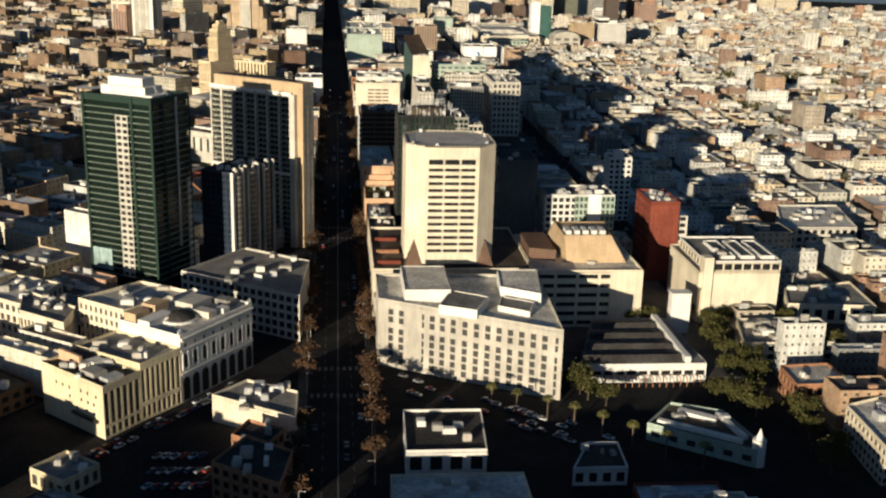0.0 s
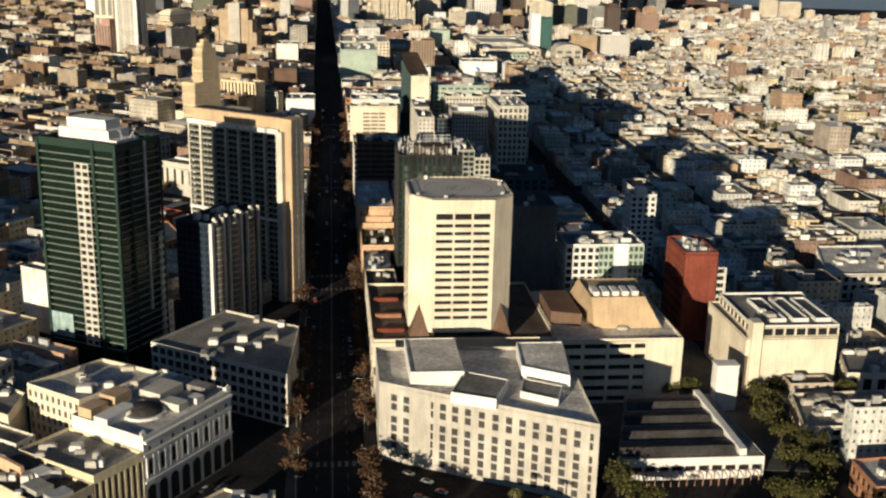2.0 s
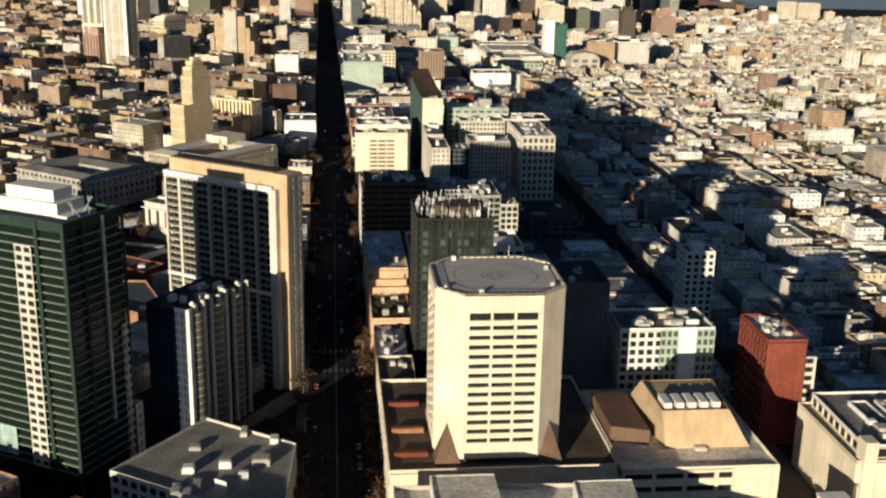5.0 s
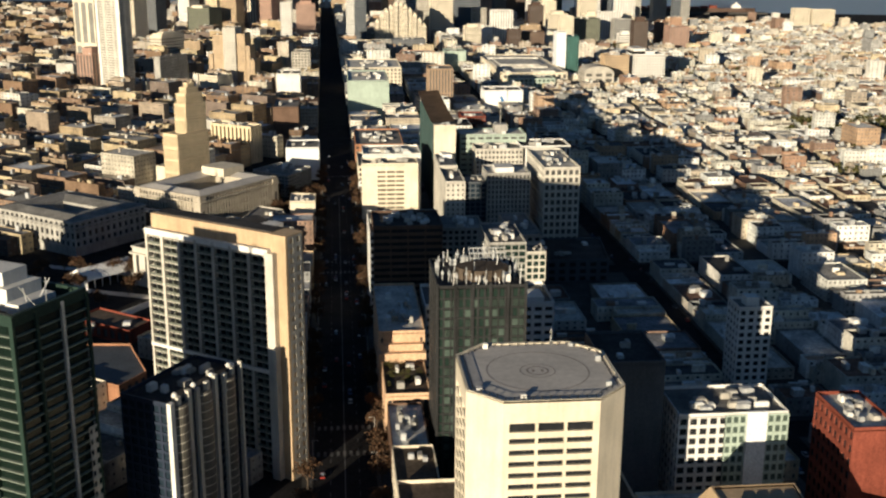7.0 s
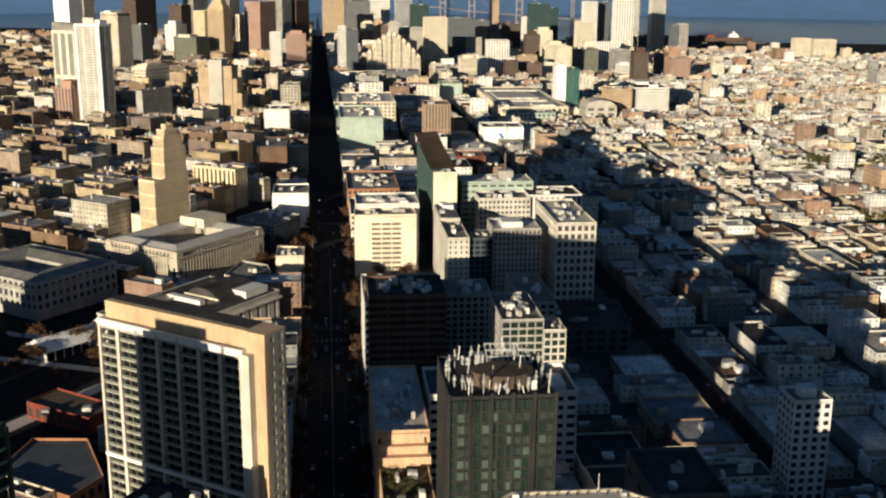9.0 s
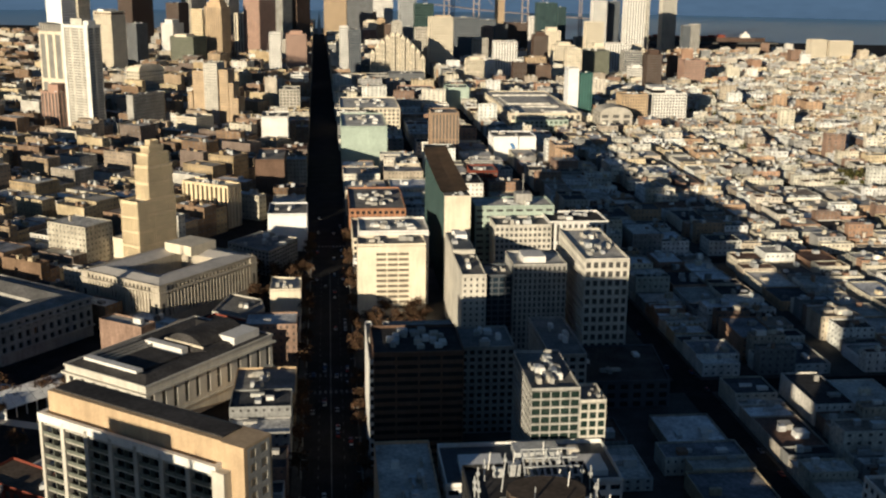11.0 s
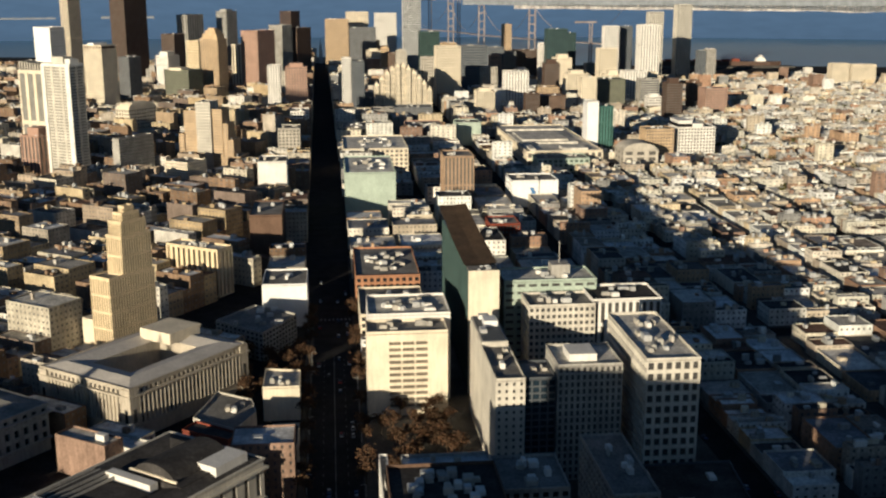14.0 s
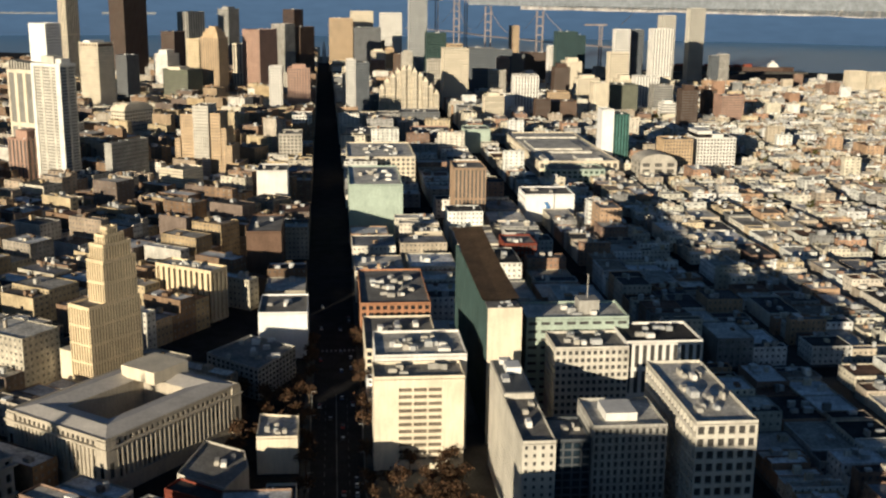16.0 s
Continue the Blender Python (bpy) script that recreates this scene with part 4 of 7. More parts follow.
def green_tower():
    root = tower("green_tower", 48.8, 600, 31.2, 34, 80, "dark_metal", "green_glass", "dark green glass apartment tower with a crown of mechanical frames", "tower", floors=22, bay=2.4, pier=0.3, band=0.16, roof="dark_roof", units=0, seed=45)
    rng = random.Random(45)
    for k in range(220):
        ob_name = "glass panel"
        me = bpy.data.meshes.get(ob_name)
        if me is None:
            bm = bmesh.new()
            box(bm, -0.95, 0.95, -0.06, 0.0, 0, 2.5)
            me = mesh_of(ob_name, bm, "pale_green_glass")
        ob = new("glass_panel", me)
        ob.parent = root
        ob.matrix_basis = pose(-15.6 + 2.4 * (rng.choice((1, 1, 2, 2, 4, 4, 5, 7, 8, 8, 9, 11, 12, 12)) + 0.5), -17.05, 80 / 22 * rng.randrange(4, 21) + 0.5)
    for k in range(26):
        bm = bmesh.new()
        t = k / 26 * 2 * math.pi
        x, y = 14.6 * math.cos(t), 15 * math.sin(t)
        h = rng.uniform(2.5, 7)
        box(bm, x - 0.16, x + 0.16, y - 0.16, y + 0.16, 80, 80 + h)
        box(bm, x - 0.45, x + 0.45, y - 0.3, y + 0.3, 80 + h * 0.6, 80 + h * 0.6 + 0.8, bottom=True)
        part("roof_frame", bm, "pale_metal", root)
    for k in range(6):
        bm = bmesh.new()
        x = -15.6 + 6.24 * k
        prism(bm, [(x - 0.5, -17.4), (x + 0.5, -17.4), (x + 0.5, -16.9), (x - 0.5, -16.9)], 0, 82)
        part("corner_fin", bm, "dark_metal", root)
    for k in range(20):
        bm = bmesh.new()
        x, y = rng.uniform(-14.6, 14.6), rng.choice((-16, -15, 15, 16)) if k % 2 else rng.uniform(-15, 15)
        h, lean = rng.uniform(3, 8), rng.uniform(-0.8, 0.8)
        v = [bm.verts.new(p) for p in ((x - 0.15, y, 80), (x + 0.15, y, 80), (x + 0.12 + lean, y, 80 + h), (x - 0.12 + lean, y, 80 + h), (x - 0.15, y + 0.25, 80), (x + 0.15, y + 0.25, 80), (x + 0.12 + lean, y + 0.25, 80 + h), (x - 0.12 + lean, y + 0.25, 80 + h))]
        for f in ((0, 1, 2, 3), (5, 4, 7, 6), (4, 0, 3, 7), (1, 5, 6, 2), (3, 2, 6, 7)):
            bm.faces.new([v[i] for i in f])
        part("antenna", bm, "white" if k % 3 else "pale_metal", root)
    for k in range(9):
        bm = bmesh.new()
        x = -1 + k * 1.7
        v = [bm.verts.new(p) for p in ((x, 8, 81), (x + 0.5, 8, 81), (x + 0.5, 16, 85.5 - 0.2 * k), (x, 16, 85.5 - 0.2 * k), (x, 8.6, 81), (x + 0.5, 8.6, 81), (x + 0.5, 16.6, 85.5 - 0.2 * k), (x, 16.6, 85.5 - 0.2 * k))]
        for f in ((0, 1, 2, 3), (5, 4, 7, 6), (4, 0, 3, 7), (1, 5, 6, 2)):
            bm.faces.new([v[i] for i in f])
        part("screen_rib", bm, "pale_metal", root, "slanting pale roof screen rib")
    for k in range(4):
        bm = bmesh.new()
        box(bm, -1, 13.2, 8.6 + k * 2.4, 9.0 + k * 2.4, 81.2 + k * 1.3, 81.6 + k * 1.3, bottom=True)
        part("screen_rail", bm, "pale_metal", root)
    bm = bmesh.new()
    n = 16
    prism(bm, [(2 + 9.5 * math.cos(2 * math.pi * k / n), -3 + 7 * math.sin(2 * math.pi * k / n)) for k in range(n)], 80, 84)
    part("plant_screen", bm, "brown_roof", root, "brown curved plant screen")
    for k in range(14):
        bm = bmesh.new()
        x, y = rng.uniform(-13.5, 11), rng.uniform(-12, 12)
        box(bm, x, x + rng.uniform(1, 3), y, y + rng.uniform(1, 3), 80, 80 + rng.uniform(1, 3.5))
        part("rooftop_unit", bm, rng.choice(("pale_metal", "white", "concrete")), root)


green_tower()
tower("green_tower_wing", 81, 745, 18, 40, 55, "concrete", "green_glass", "grey apartment wing with green glass bands and a cluttered roof terrace", "building", floors=17, bay=3.6, pier=0.12, band=0.24, units=14, seed=46)
tower("yellow_glass_block", 95, 745, 9.6, 16, 50, "pale_stone", "green_glass", "pale yellow apartment block with glass bays", "building", floors=15, bay=3.2, pier=0.22, band=0.26, seed=47, units=2)
tower("orange_house", 25.5, 640, 18, 40, 23, "salmon", "soft_pane", "orange-tan stepped house with a planted roof", "building", floors=2, bay=3.4, pier=0.5, band=0.3, seed=48, units=3, roof="brown_roof")
orange_office = tower("orange_office", 25.5, 682, 20, 68, 34, "salmon", "soft_pane", "orange-tan office house with white roof boxes", "building", floors=5, bay=9, pier=0.2, band=0.6, seed=49, units=12, roof="pale_roof")
for k in range(3):
    bm = bmesh.new()
    box(bm, -10 + k, 10 - k, -40 + k * 3, -34.2, 0 if k == 0 else 24 + k * 3, 27 + k * 3)
    part("terrace", bm, "salmon", orange_office, "orange-tan roof terrace")
for k in range(14):
    bm = bmesh.new()
    rr = random.Random(300 + k)
    c = Vector((-8 + rr.uniform(0, 15), -64 + rr.uniform(0, 22), 24))
    for q in range(24):
        v = c + Vector((rr.gauss(0, 0.8), rr.gauss(0, 0.8), abs(rr.gauss(0, 1.0))))
        s = rr.uniform(0.3, 0.6)
        bm.faces.new([bm.verts.new(v + Vector(p)) for p in ((-s, 0, 0), (0, -s, s * 0.4), (s, 0, 0.1), (0, s, s * 0.6))])
    shrub = new("roof_shrub", mesh_of("roof_shrub", bm, "leaf"))
    shrub.matrix_world = pose(25.5, 716, 0) @ pose(0, -2, -0.9)
    tagged(shrub, "low green shrub in the roof garden", "shrub", "roof garden shrubs")
parapet_hall = tower("parapet_hall", 68, 712, 60, 31.5, 35, "white", "pane", "broad white-edged hall with a cluttered slate roof", "building", floors=9, bay=5, pier=0.3, band=0.5, roof="slate_lead", units=10, seed=65, parapet=1.6)
for x0, x1, y0, y1, z, mat in ((-24, -9, -10, 4, 37.6, "bright_white"), (-4, 12, 2, 11, 38.4, "pale_metal"), (15, 26, -11, 2, 37.2, "white"), (2, 11, -12, -6, 36.8, "pale_roof")):
    bm = bmesh.new()
    box(bm, x0, x1, y0, y1, 35, z)
    part("roof_box", bm, mat, parapet_hall)
tower("dark_office", 36, 800, 37, 34, 50, "brown", "pane", "dark brown office block with ribbon windows", "tower", floors=14, bay=9, pier=0.08, band=0.5, seed=50, units=12, roof="dark_roof", sides=(0, 1, 3))
tower("narrow_stone_house", 17.2, 802, 3.0, 50, 46, "white", "pane", "narrow white stone front along the avenue", "building", floors=12, bay=4, seed=51, units=6)
tower("blue_roofed_annex", 39, 834.5, 31, 14, 47, "concrete", "pane", "grey annex with a pale metal roof behind the dark office", "building", floors=13, bay=4, seed=66, units=3, roof="pale_metal")
tower("blue_grey_flats", 69, 832, 24, 28, 40, "concrete", "pane", "blue-grey flats in shade", "building", floors=12, bay=3.6, seed=52, units=6)
tower("long_flats", 106, 836, 17, 54, 34, "concrete", "pane", "long grey flats with a flat roof", "building", floors=10, bay=4, seed=53, units=3)

hull("dark_flat_hall", [(116, 855), (160, 855), (166, 905), (118, 905)], 13, "slate_lead", "pane", "broad low hall with a black flat roof", floors=3, bay=6, roof="dark_roof", seed=64, units=4)

# ---- four apartment blocks round a court ----
wing_block = tower("court_block_wing", 74.3, 920, 12.6, 86, 47.5, "pale_stone", "soft_pane", "pale apartment wing with a stepped roof", "tower", floors=15, bay=3.0, pier=0.64, band=0.52, seed=54, units=4, roof="gravel_roof")
bm = bmesh.new()
box(bm, -6.2, 6.2, 2, 42.8, 47.5, 50)
part("roof_step", bm, ("pale_stone",), wing_block)
# The broad slate_lead sheet is the rear roof's blue shade put into colour.
for x0, x1, y0, y1, z, mat in ((-5.4, 5.4, 3, 42, 50.3, "slate_lead"), (-2, 4.5, 24, 33, 53.2, "bright_white"), (-5, -2, 14, 20, 52, "pale_metal"), (-3, 2, 36, 40, 52.4, "white")):
    bm = bmesh.new()
    box(bm, x0, x1, y0, y1, 50, z)
    part("roof_box", bm, mat, wing_block)
tower("court_block_link", 87.8, 924, 14, 22, 46, "slate_lead", "blue_glass", "dark glazed link block", "tower", floors=15, bay=3.2, pier=0.2, band=0.25, seed=55, units=2)
c = tower("court_block_middle", 109, 922, 28, 28, 52, "concrete", "soft_pane", "grey apartment block with narrow window columns", "tower", floors=16, bay=2.6, pier=0.5, band=0.3, seed=56, units=0, roof="pale_roof")
bm = bmesh.new()
box(bm, -8, 4, -8, 6, 52, 55.5)
part("penthouse", bm, "white", c, "white roof box")
tower("court_block_grid", 141, 909, 23, 66, 58, "pale_stone", "soft_pane", "pale tower with a grid of deep square windows", "tower", floors=12, bay=3.9, pier=0.34, band=0.36, depth=0.9, seed=57, units=7, single=(0,), roof="pale_roof")
tower("grey_grid_office", 117, 1018, 34.5, 24, 50, "pale_stone", "soft_pane", "grey office with small square windows", "building", floors=14, bay=3.0, pier=0.4, band=0.45, seed=58, units=8)
tower("pilaster_office", 152, 1022, 36.5, 29, 51, "white", "soft_pane", "white office with tall pilasters and a dark attic", "building", floors=4, bay=3.6, pier=0.45, band=0.16, seed=59, units=4, roof="dark_roof")
m_ = tower("mint_office", 116, 1045, 50, 27, 56, "mint", "soft_pane", "pale green office with glass bands and white roof boxes", "building", floors=14, bay=6, pier=0.3, band=0.62, seed=60, units=8, roof="pale_roof")
bm = bmesh.new()
box(bm, 2, 12, -6, 4, 56, 63)
box(bm, 6.8, 7.2, -1.2, -0.8, 63, 75)
part("mast", bm, "concrete", m_, "roof house with a thin mast")


def white_slab():
    root = thing("white_slab", pose(36.5, 1003, 0), "cream-white slab block with a recessed middle of dark window bands", "tower")
    w, d, h = 40, 20, 43
    bm = bmesh.new()
    prism(bm, inset([(-w / 2, 0), (w / 2, 0), (w / 2, d), (-w / 2, d)], 0.9), 0, h - 0.5, 0)
    part("glazing", bm, "soft_pane", root)
    bm = bmesh.new()
    holes, turn = lattice(bm, (-w / 2, 0), (w / 2, 0), [0, 11, 16.8, 17.6, 23.4, 24.2, 30, w], [0] + [v for k in range(11) for v in (4.6 + k * 3.25, 6.3 + k * 3.25)] + [h], 0.8)
    part("facade", bm, "cream", root)
    for x, y, z, ww, hh in holes:
        ob = new("window", pane_mesh(ww, hh, "reflect_pane"))
        ob.parent, ob.matrix_basis = root, pose(x, y, z, 0, 0, turn)
    for p, q in (((w / 2, 0), (w / 2, d)), ((w / 2, d), (-w / 2, d)), ((-w / 2, d), (-w / 2, 0))):
        bm = bmesh.new()
        lattice(bm, p, q, lines(math.dist(p, q), 5, 0.5), lines(h, 12, 0.45), 0.7)
        part("facade", bm, "cream", root)
    roof_on(root, [(-w / 2, 0), (w / 2, 0), (w / 2, d), (-w / 2, d)], h, 1.4, "cream", "gravel_roof", random.Random(2), 4)
    keep(16, 57, 1003, 1023)


white_slab()
tower("white_rear_block", 39, 1024, 42, 36, 46, "white", "pane", "white block with stepped roof boxes behind the slab", "building", floors=11, bay=5, seed=61, units=12, roof="pale_roof", sides=(1, 2, 3))
tower("brick_row", 36, 1180, 42, 80, 25, "orange_brick", "pane", "orange brick commercial block with mixed roofs", "building", floors=6, bay=4, seed=62, units=14)
tower("white_row", 36, 1110, 40, 60, 20, "cream", "pane", "cream commercial block with mixed roofs", "building", floors=5, bay=4, seed=63, units=14)


def thin_slab():
    x, y, w, d, h = 78, 1030, 16, 134, 66
    root = thing("thin_slab", pose(x, y, 0), "thin federal-style slab with a cream end and a rust brown folded roof", "tower")
    bm = bmesh.new()
    prism(bm, [(-w / 2 + 0.6, 0.2), (w / 2 - 0.6, 0.2), (w / 2 - 0.6, d), (-w / 2 + 0.6, d)], 0, h - 1)
    part("glazing", bm, "green_glass", root)
    bm = bmesh.new()
    box(bm, -w / 2, w / 2, -0.6, 0.2, 0, h + 1)
    part("end_wall", bm, "cream", root, "blank cream end wall")
    for k in range(33):
        bm = bmesh.new()
        yy = 2 + k * 4
        box(bm, -w / 2 - 0.5, -w / 2 + 0.6, yy, yy + 0.5, 4, h)
        box(bm, w / 2 - 0.6, w / 2 + 0.5, yy, yy + 0.5, 4, h)
        part("glass_fin", bm, "dull_teal", root)
    for k in range(18):
        bm = bmesh.new()
        box(bm, -w / 2 + 0.1, w / 2 - 0.1, 0.3, d, 4 + k * 3.4, 4.6 + k * 3.4, bottom=True)
        part("floor_band", bm, "dull_teal", root)
    bm = bmesh.new()
    n = 10
    rows_ = []
    for k in range(n + 1):
        t = k / n
        yy, lift = t * (d + 4) - 1 + 12, 1.0 + 5 * t * t
        rows_.append([bm.verts.new((s * (w / 2 + 0.8), yy if k else 12, h + lift + (0.8 if s > 0 else 0))) for s in (-1, 0, 1)])
    for a, b in zip(rows_, rows_[1:]):
        for i in range(2):
            bm.faces.new((a[i], a[i + 1], b[i + 1], b[i]))
    bmesh.ops.solidify(bm, geom=bm.faces[:], thickness=0.5)
    part("roof_skin", bm, "rust_roof", root, "rust brown metal roof skin")
    bm = bmesh.new()
    box(bm, -w / 2 + 0.4, w / 2 - 0.4, 0.4, 13, h - 1, h + 0.4)
    part("roof", bm, "gravel_roof", root)
    rng = random.Random(6)
    for k in range(8):
        bm = bmesh.new()
        xx, yy = rng.uniform(-6, 5), rng.uniform(1, 11)
        box(bm, xx, xx + 1.4, yy, yy + 1.2, h + 0.4, h + rng.uniform(0.9, 1.8))
        part("rooftop_unit", bm, "pale_metal", root)
    keep(68, 88, 1028, 1166)


thin_slab()

# ---- civic buildings on the other grid ----
G = -34.0  # how far the streets on that side are turned


M["civic_stone"] = material("civic_stone", (0.50, 0.44, 0.35), 0.85, stain=0.2, bump=0.02, vary=0)


def civic(name, corner, right, left, h, label, bays, court=True, seed=1, order=True, wall="grey_stone", roof="gravel_roof", floors=3):
    """A stone civic block with a row of tall columns on its long sides, a cornice, and a sunken court in its roof."""
    root = thing(name, pose(*corner, 0, 0, 0, G - 3.5), label, "civic building")
    o = [(-left, 0), (0, 0), (0, right), (-left, right)]
    facade(root, o, 0, h, floors, right / bays, wall, "pane", 0.5 if floors > 1 else 0.66, 0.35 if floors > 1 else 0.38, 0.8, ground=h * 0.22)
    for p, q, n in (((0, 0), (0, right), bays), ((-left, 0), (0, 0), max(4, round(bays * left / right)))):
        if not order:
            break
        length = math.dist(p, q)
        for k in range(n + 1):
            s = 5.5 + k / n * (length - 11)
            x, y = p[0] + (q[0] - p[0]) * s / length, p[1] + (q[1] - p[1]) * s / length
            x, y = x + (0.45 if q[0] == p[0] else 0), y - (0.45 if q[1] == p[1] else 0)
            me = bpy.data.meshes.get(name + " column")
            if me is None:
                bm = bmesh.new()
                bmesh.ops.create_cone(bm, segments=10, radius1=0.62, radius2=0.52, depth=h * 0.55)
                me = mesh_of(name + " column", bm, wall)
            ob = new("column", me)
            ob.parent, ob.matrix_basis = root, pose(x, y, h * 0.28 + h * 0.275)
    if order:
        for x0, x1, y0, y1 in ((-4.8, 0.9, -0.9, 4.8), (-4.8, 0.9, right - 4.8, right + 0.9), (-left - 0.9, -left + 4.8, -0.9, 4.8)):
            bm = bmesh.new()
            box(bm, x0, x1, y0, y1, 0, h - 0.2)
            pavilion = part("corner_pavilion", bm, wall, root)
            bm = bmesh.new()
            box(bm, x0 + 1.8, x1 - 1.8, y0 - 0.05, y0 + 0.1, h * 0.36, h * 0.62)
            box(bm, x1 - 0.1, x1 + 0.05, y0 + 1.8, y1 - 1.8, h * 0.36, h * 0.62)
            part("window", bm, "pane", pavilion)
    for z, out in ((h * 0.26, 0.9), (h * 0.84, 1.5), (h, 0.5)):
        bm = bmesh.new()
        ring(bm, inset(o, -out), inset(o, 0.4), z, z + 0.9)
        part("cornice", bm, wall, root)
    roof_in = inset(o, left * 0.28)
    bm = bmesh.new()
    hi = [bm.verts.new((*p, h + 2.4)) for p in inset(o, left * 0.14)]
    lo = [bm.verts.new((*p, h + 0.3)) for p in o]
    inn = [bm.verts.new((*p, h + 0.3)) for p in roof_in]
    for i in range(4):
        bm.faces.new((lo[i], lo[(i + 1) % 4], hi[(i + 1) % 4], hi[i]))
        bm.faces.new((hi[i], hi[(i + 1) % 4], inn[(i + 1) % 4], inn[i]))
    if not court:
        bm.faces.new(inn)
    part("roof", bm, roof, root)
    if court:
        bm = bmesh.new()
        lo = [bm.verts.new((*p, h * 0.3)) for p in roof_in]
        hi = [bm.verts.new((*p, h + 0.29)) for p in roof_in]
        for i in range(4):
            bm.faces.new((hi[i], hi[(i + 1) % 4], lo[(i + 1) % 4], lo[i]))
        bm.faces.new(lo)
        part("court", bm, wall, root)
    r = radians(G)
    ux, uy = Vector((math.cos(r), math.sin(r))), Vector((-math.sin(r), math.cos(r)))
    c = Vector(corner)
    KEEP.append(("hull", [tuple(c - ux * left), tuple(c), tuple(c + uy * right), tuple(c - ux * left + uy * right)]))
    return root


plaza_house = civic("plaza_house", (-95, 983), 80, 62, 26, "grey stone civic block with a long row of columns", 26, wall="civic_stone", roof="deck_grey")
bm = bmesh.new()
box(bm, -52, -30, 56, 78, 27, 33)
part("penthouse", bm, "cream", plaza_house, "cream roof house")
library = civic("library", (-80, 839), 84, 52, 23, "white stone library with tall windows and dark stepped roofs", 12, court=False, order=False, wall="pale_stone", roof="dark_roof", floors=1)
for x0, x1, y0, y1, z, mat in ((-46, -12, 6, 10, 26.4, "white"), (-44, -14, 12, 34, 24.6, "dark_roof"), (-40, -16, 38, 42, 26.4, "white"), (-34, -6, 44, 66, 25.5, "dark_roof"), (-14, -3, 60, 78, 28, "white")):
    bm = bmesh.new()
    box(bm, x0, x1, y0, y1, 23, z)
    part("roof_box", bm, mat, library)
bm = bmesh.new()
rim = []
for k in range(9):
    t = math.pi * k / 8
    rim.append([bm.verts.new((-22 + 12 * math.cos(t), yy, 23.2 + 7.5 * math.sin(t))) for yy in (46, 76)])
for a, b in zip(rim, rim[1:]):
    bm.faces.new((a[0], b[0], b[1], a[1]))
for k in (0, 1):
    bm.faces.new([p[k] for p in rim])
part("vaulted_roof", bm, "dark_roof", library, "dark curved roof vault")
bm = bmesh.new()
ring(bm, [(-34.5, 45.2), (-9.5, 45.2), (-9.5, 46), (-34.5, 46)], [(-34, 45.5), (-10, 45.5), (-10, 45.8), (-34, 45.8)], 23, 26.5)
part("vault_end", bm, "cream", library)
for k in range(5):
    bm = bmesh.new()
    box(bm, -49 + k * 3.4, -48.4 + k * 3.4, 12, 40, 24.5, 25.6)
    part("roof_rib", bm, "concrete", library)
civic("museum", (-168, 932), 60, 78, 22, "grey stone museum with a long plain wall", 12, court=True, order=False, wall="concrete")
dome_hall = civic("domed_hall", (-300, 640), 118, 84, 28, "grey stone civic hall with a tall ribbed dome", 20, court=False, order=False)
for r, z0, z1, n in ((22, 28, 42, 20), (19, 42, 50, 20), (15, 50, 58, 20)):
    bm = bmesh.new()
    prism(bm, [(-42 + r * math.cos(2 * math.pi * k / n), 59 + r * math.sin(2 * math.pi * k / n)) for k in range(n)], z0, z1)
    part("dome_drum", bm, "grey_stone", dome_hall)
bm = bmesh.new()
bmesh.ops.create_uvsphere(bm, u_segments=24, v_segments=12, radius=14.5)
bmesh.ops.scale(bm, vec=(1, 1, 1.15), verts=bm.verts)
bmesh.ops.translate(bm, vec=(-42, 59, 56), verts=bm.verts)
part("dome", bm, "slate_lead", dome_hall, "dark ribbed dome")
bm = bmesh.new()
bmesh.ops.create_cone(bm, segments=10, radius1=3.2, radius2=0.5, depth=18, matrix=pose(-42, 59, 80))
part("lantern", bm, "slate_lead", dome_hall)
tents = new("white_tent_row")
tents.matrix_world = pose(-161, 876, 0, 0, 0, -44)
tagged(tents, "row of white event tents on the plaza", "tent")
for k in range(7):
    bm = bmesh.new()
    y0, y1 = k * 5.2, k * 5.2 + 5.0
    v = [bm.verts.new(p) for p in ((0, y0, 5), (20, y0, 5), (20, y1, 5), (0, y1, 5), (10, y0, 10.5), (10, y1, 10.5))]
    for f in ((0, 4, 5, 3), (4, 1, 2, 5), (0, 1, 4), (3, 5, 2)):
        bm.faces.new([v[i] for i in f])
    for x in (0, 20):
        for y in (y0, y1):
            box(bm, x - 0.12, x + 0.12, y - 0.12, y + 0.12, 0, 5)
    if k == 0:
        box(bm, 0.1, 19.9, 0.0, 0.1, 0, 5)
    box(bm, -0.1, 0.0, y0, y1, 0, 5)
    part("tent", bm, "bright_white", tents)
keep(-175, -125, 870, 950)


M["ochre_stone"] = material("ochre_stone", (0.78, 0.63, 0.41), 0.8, stain=0.15, vary=0)


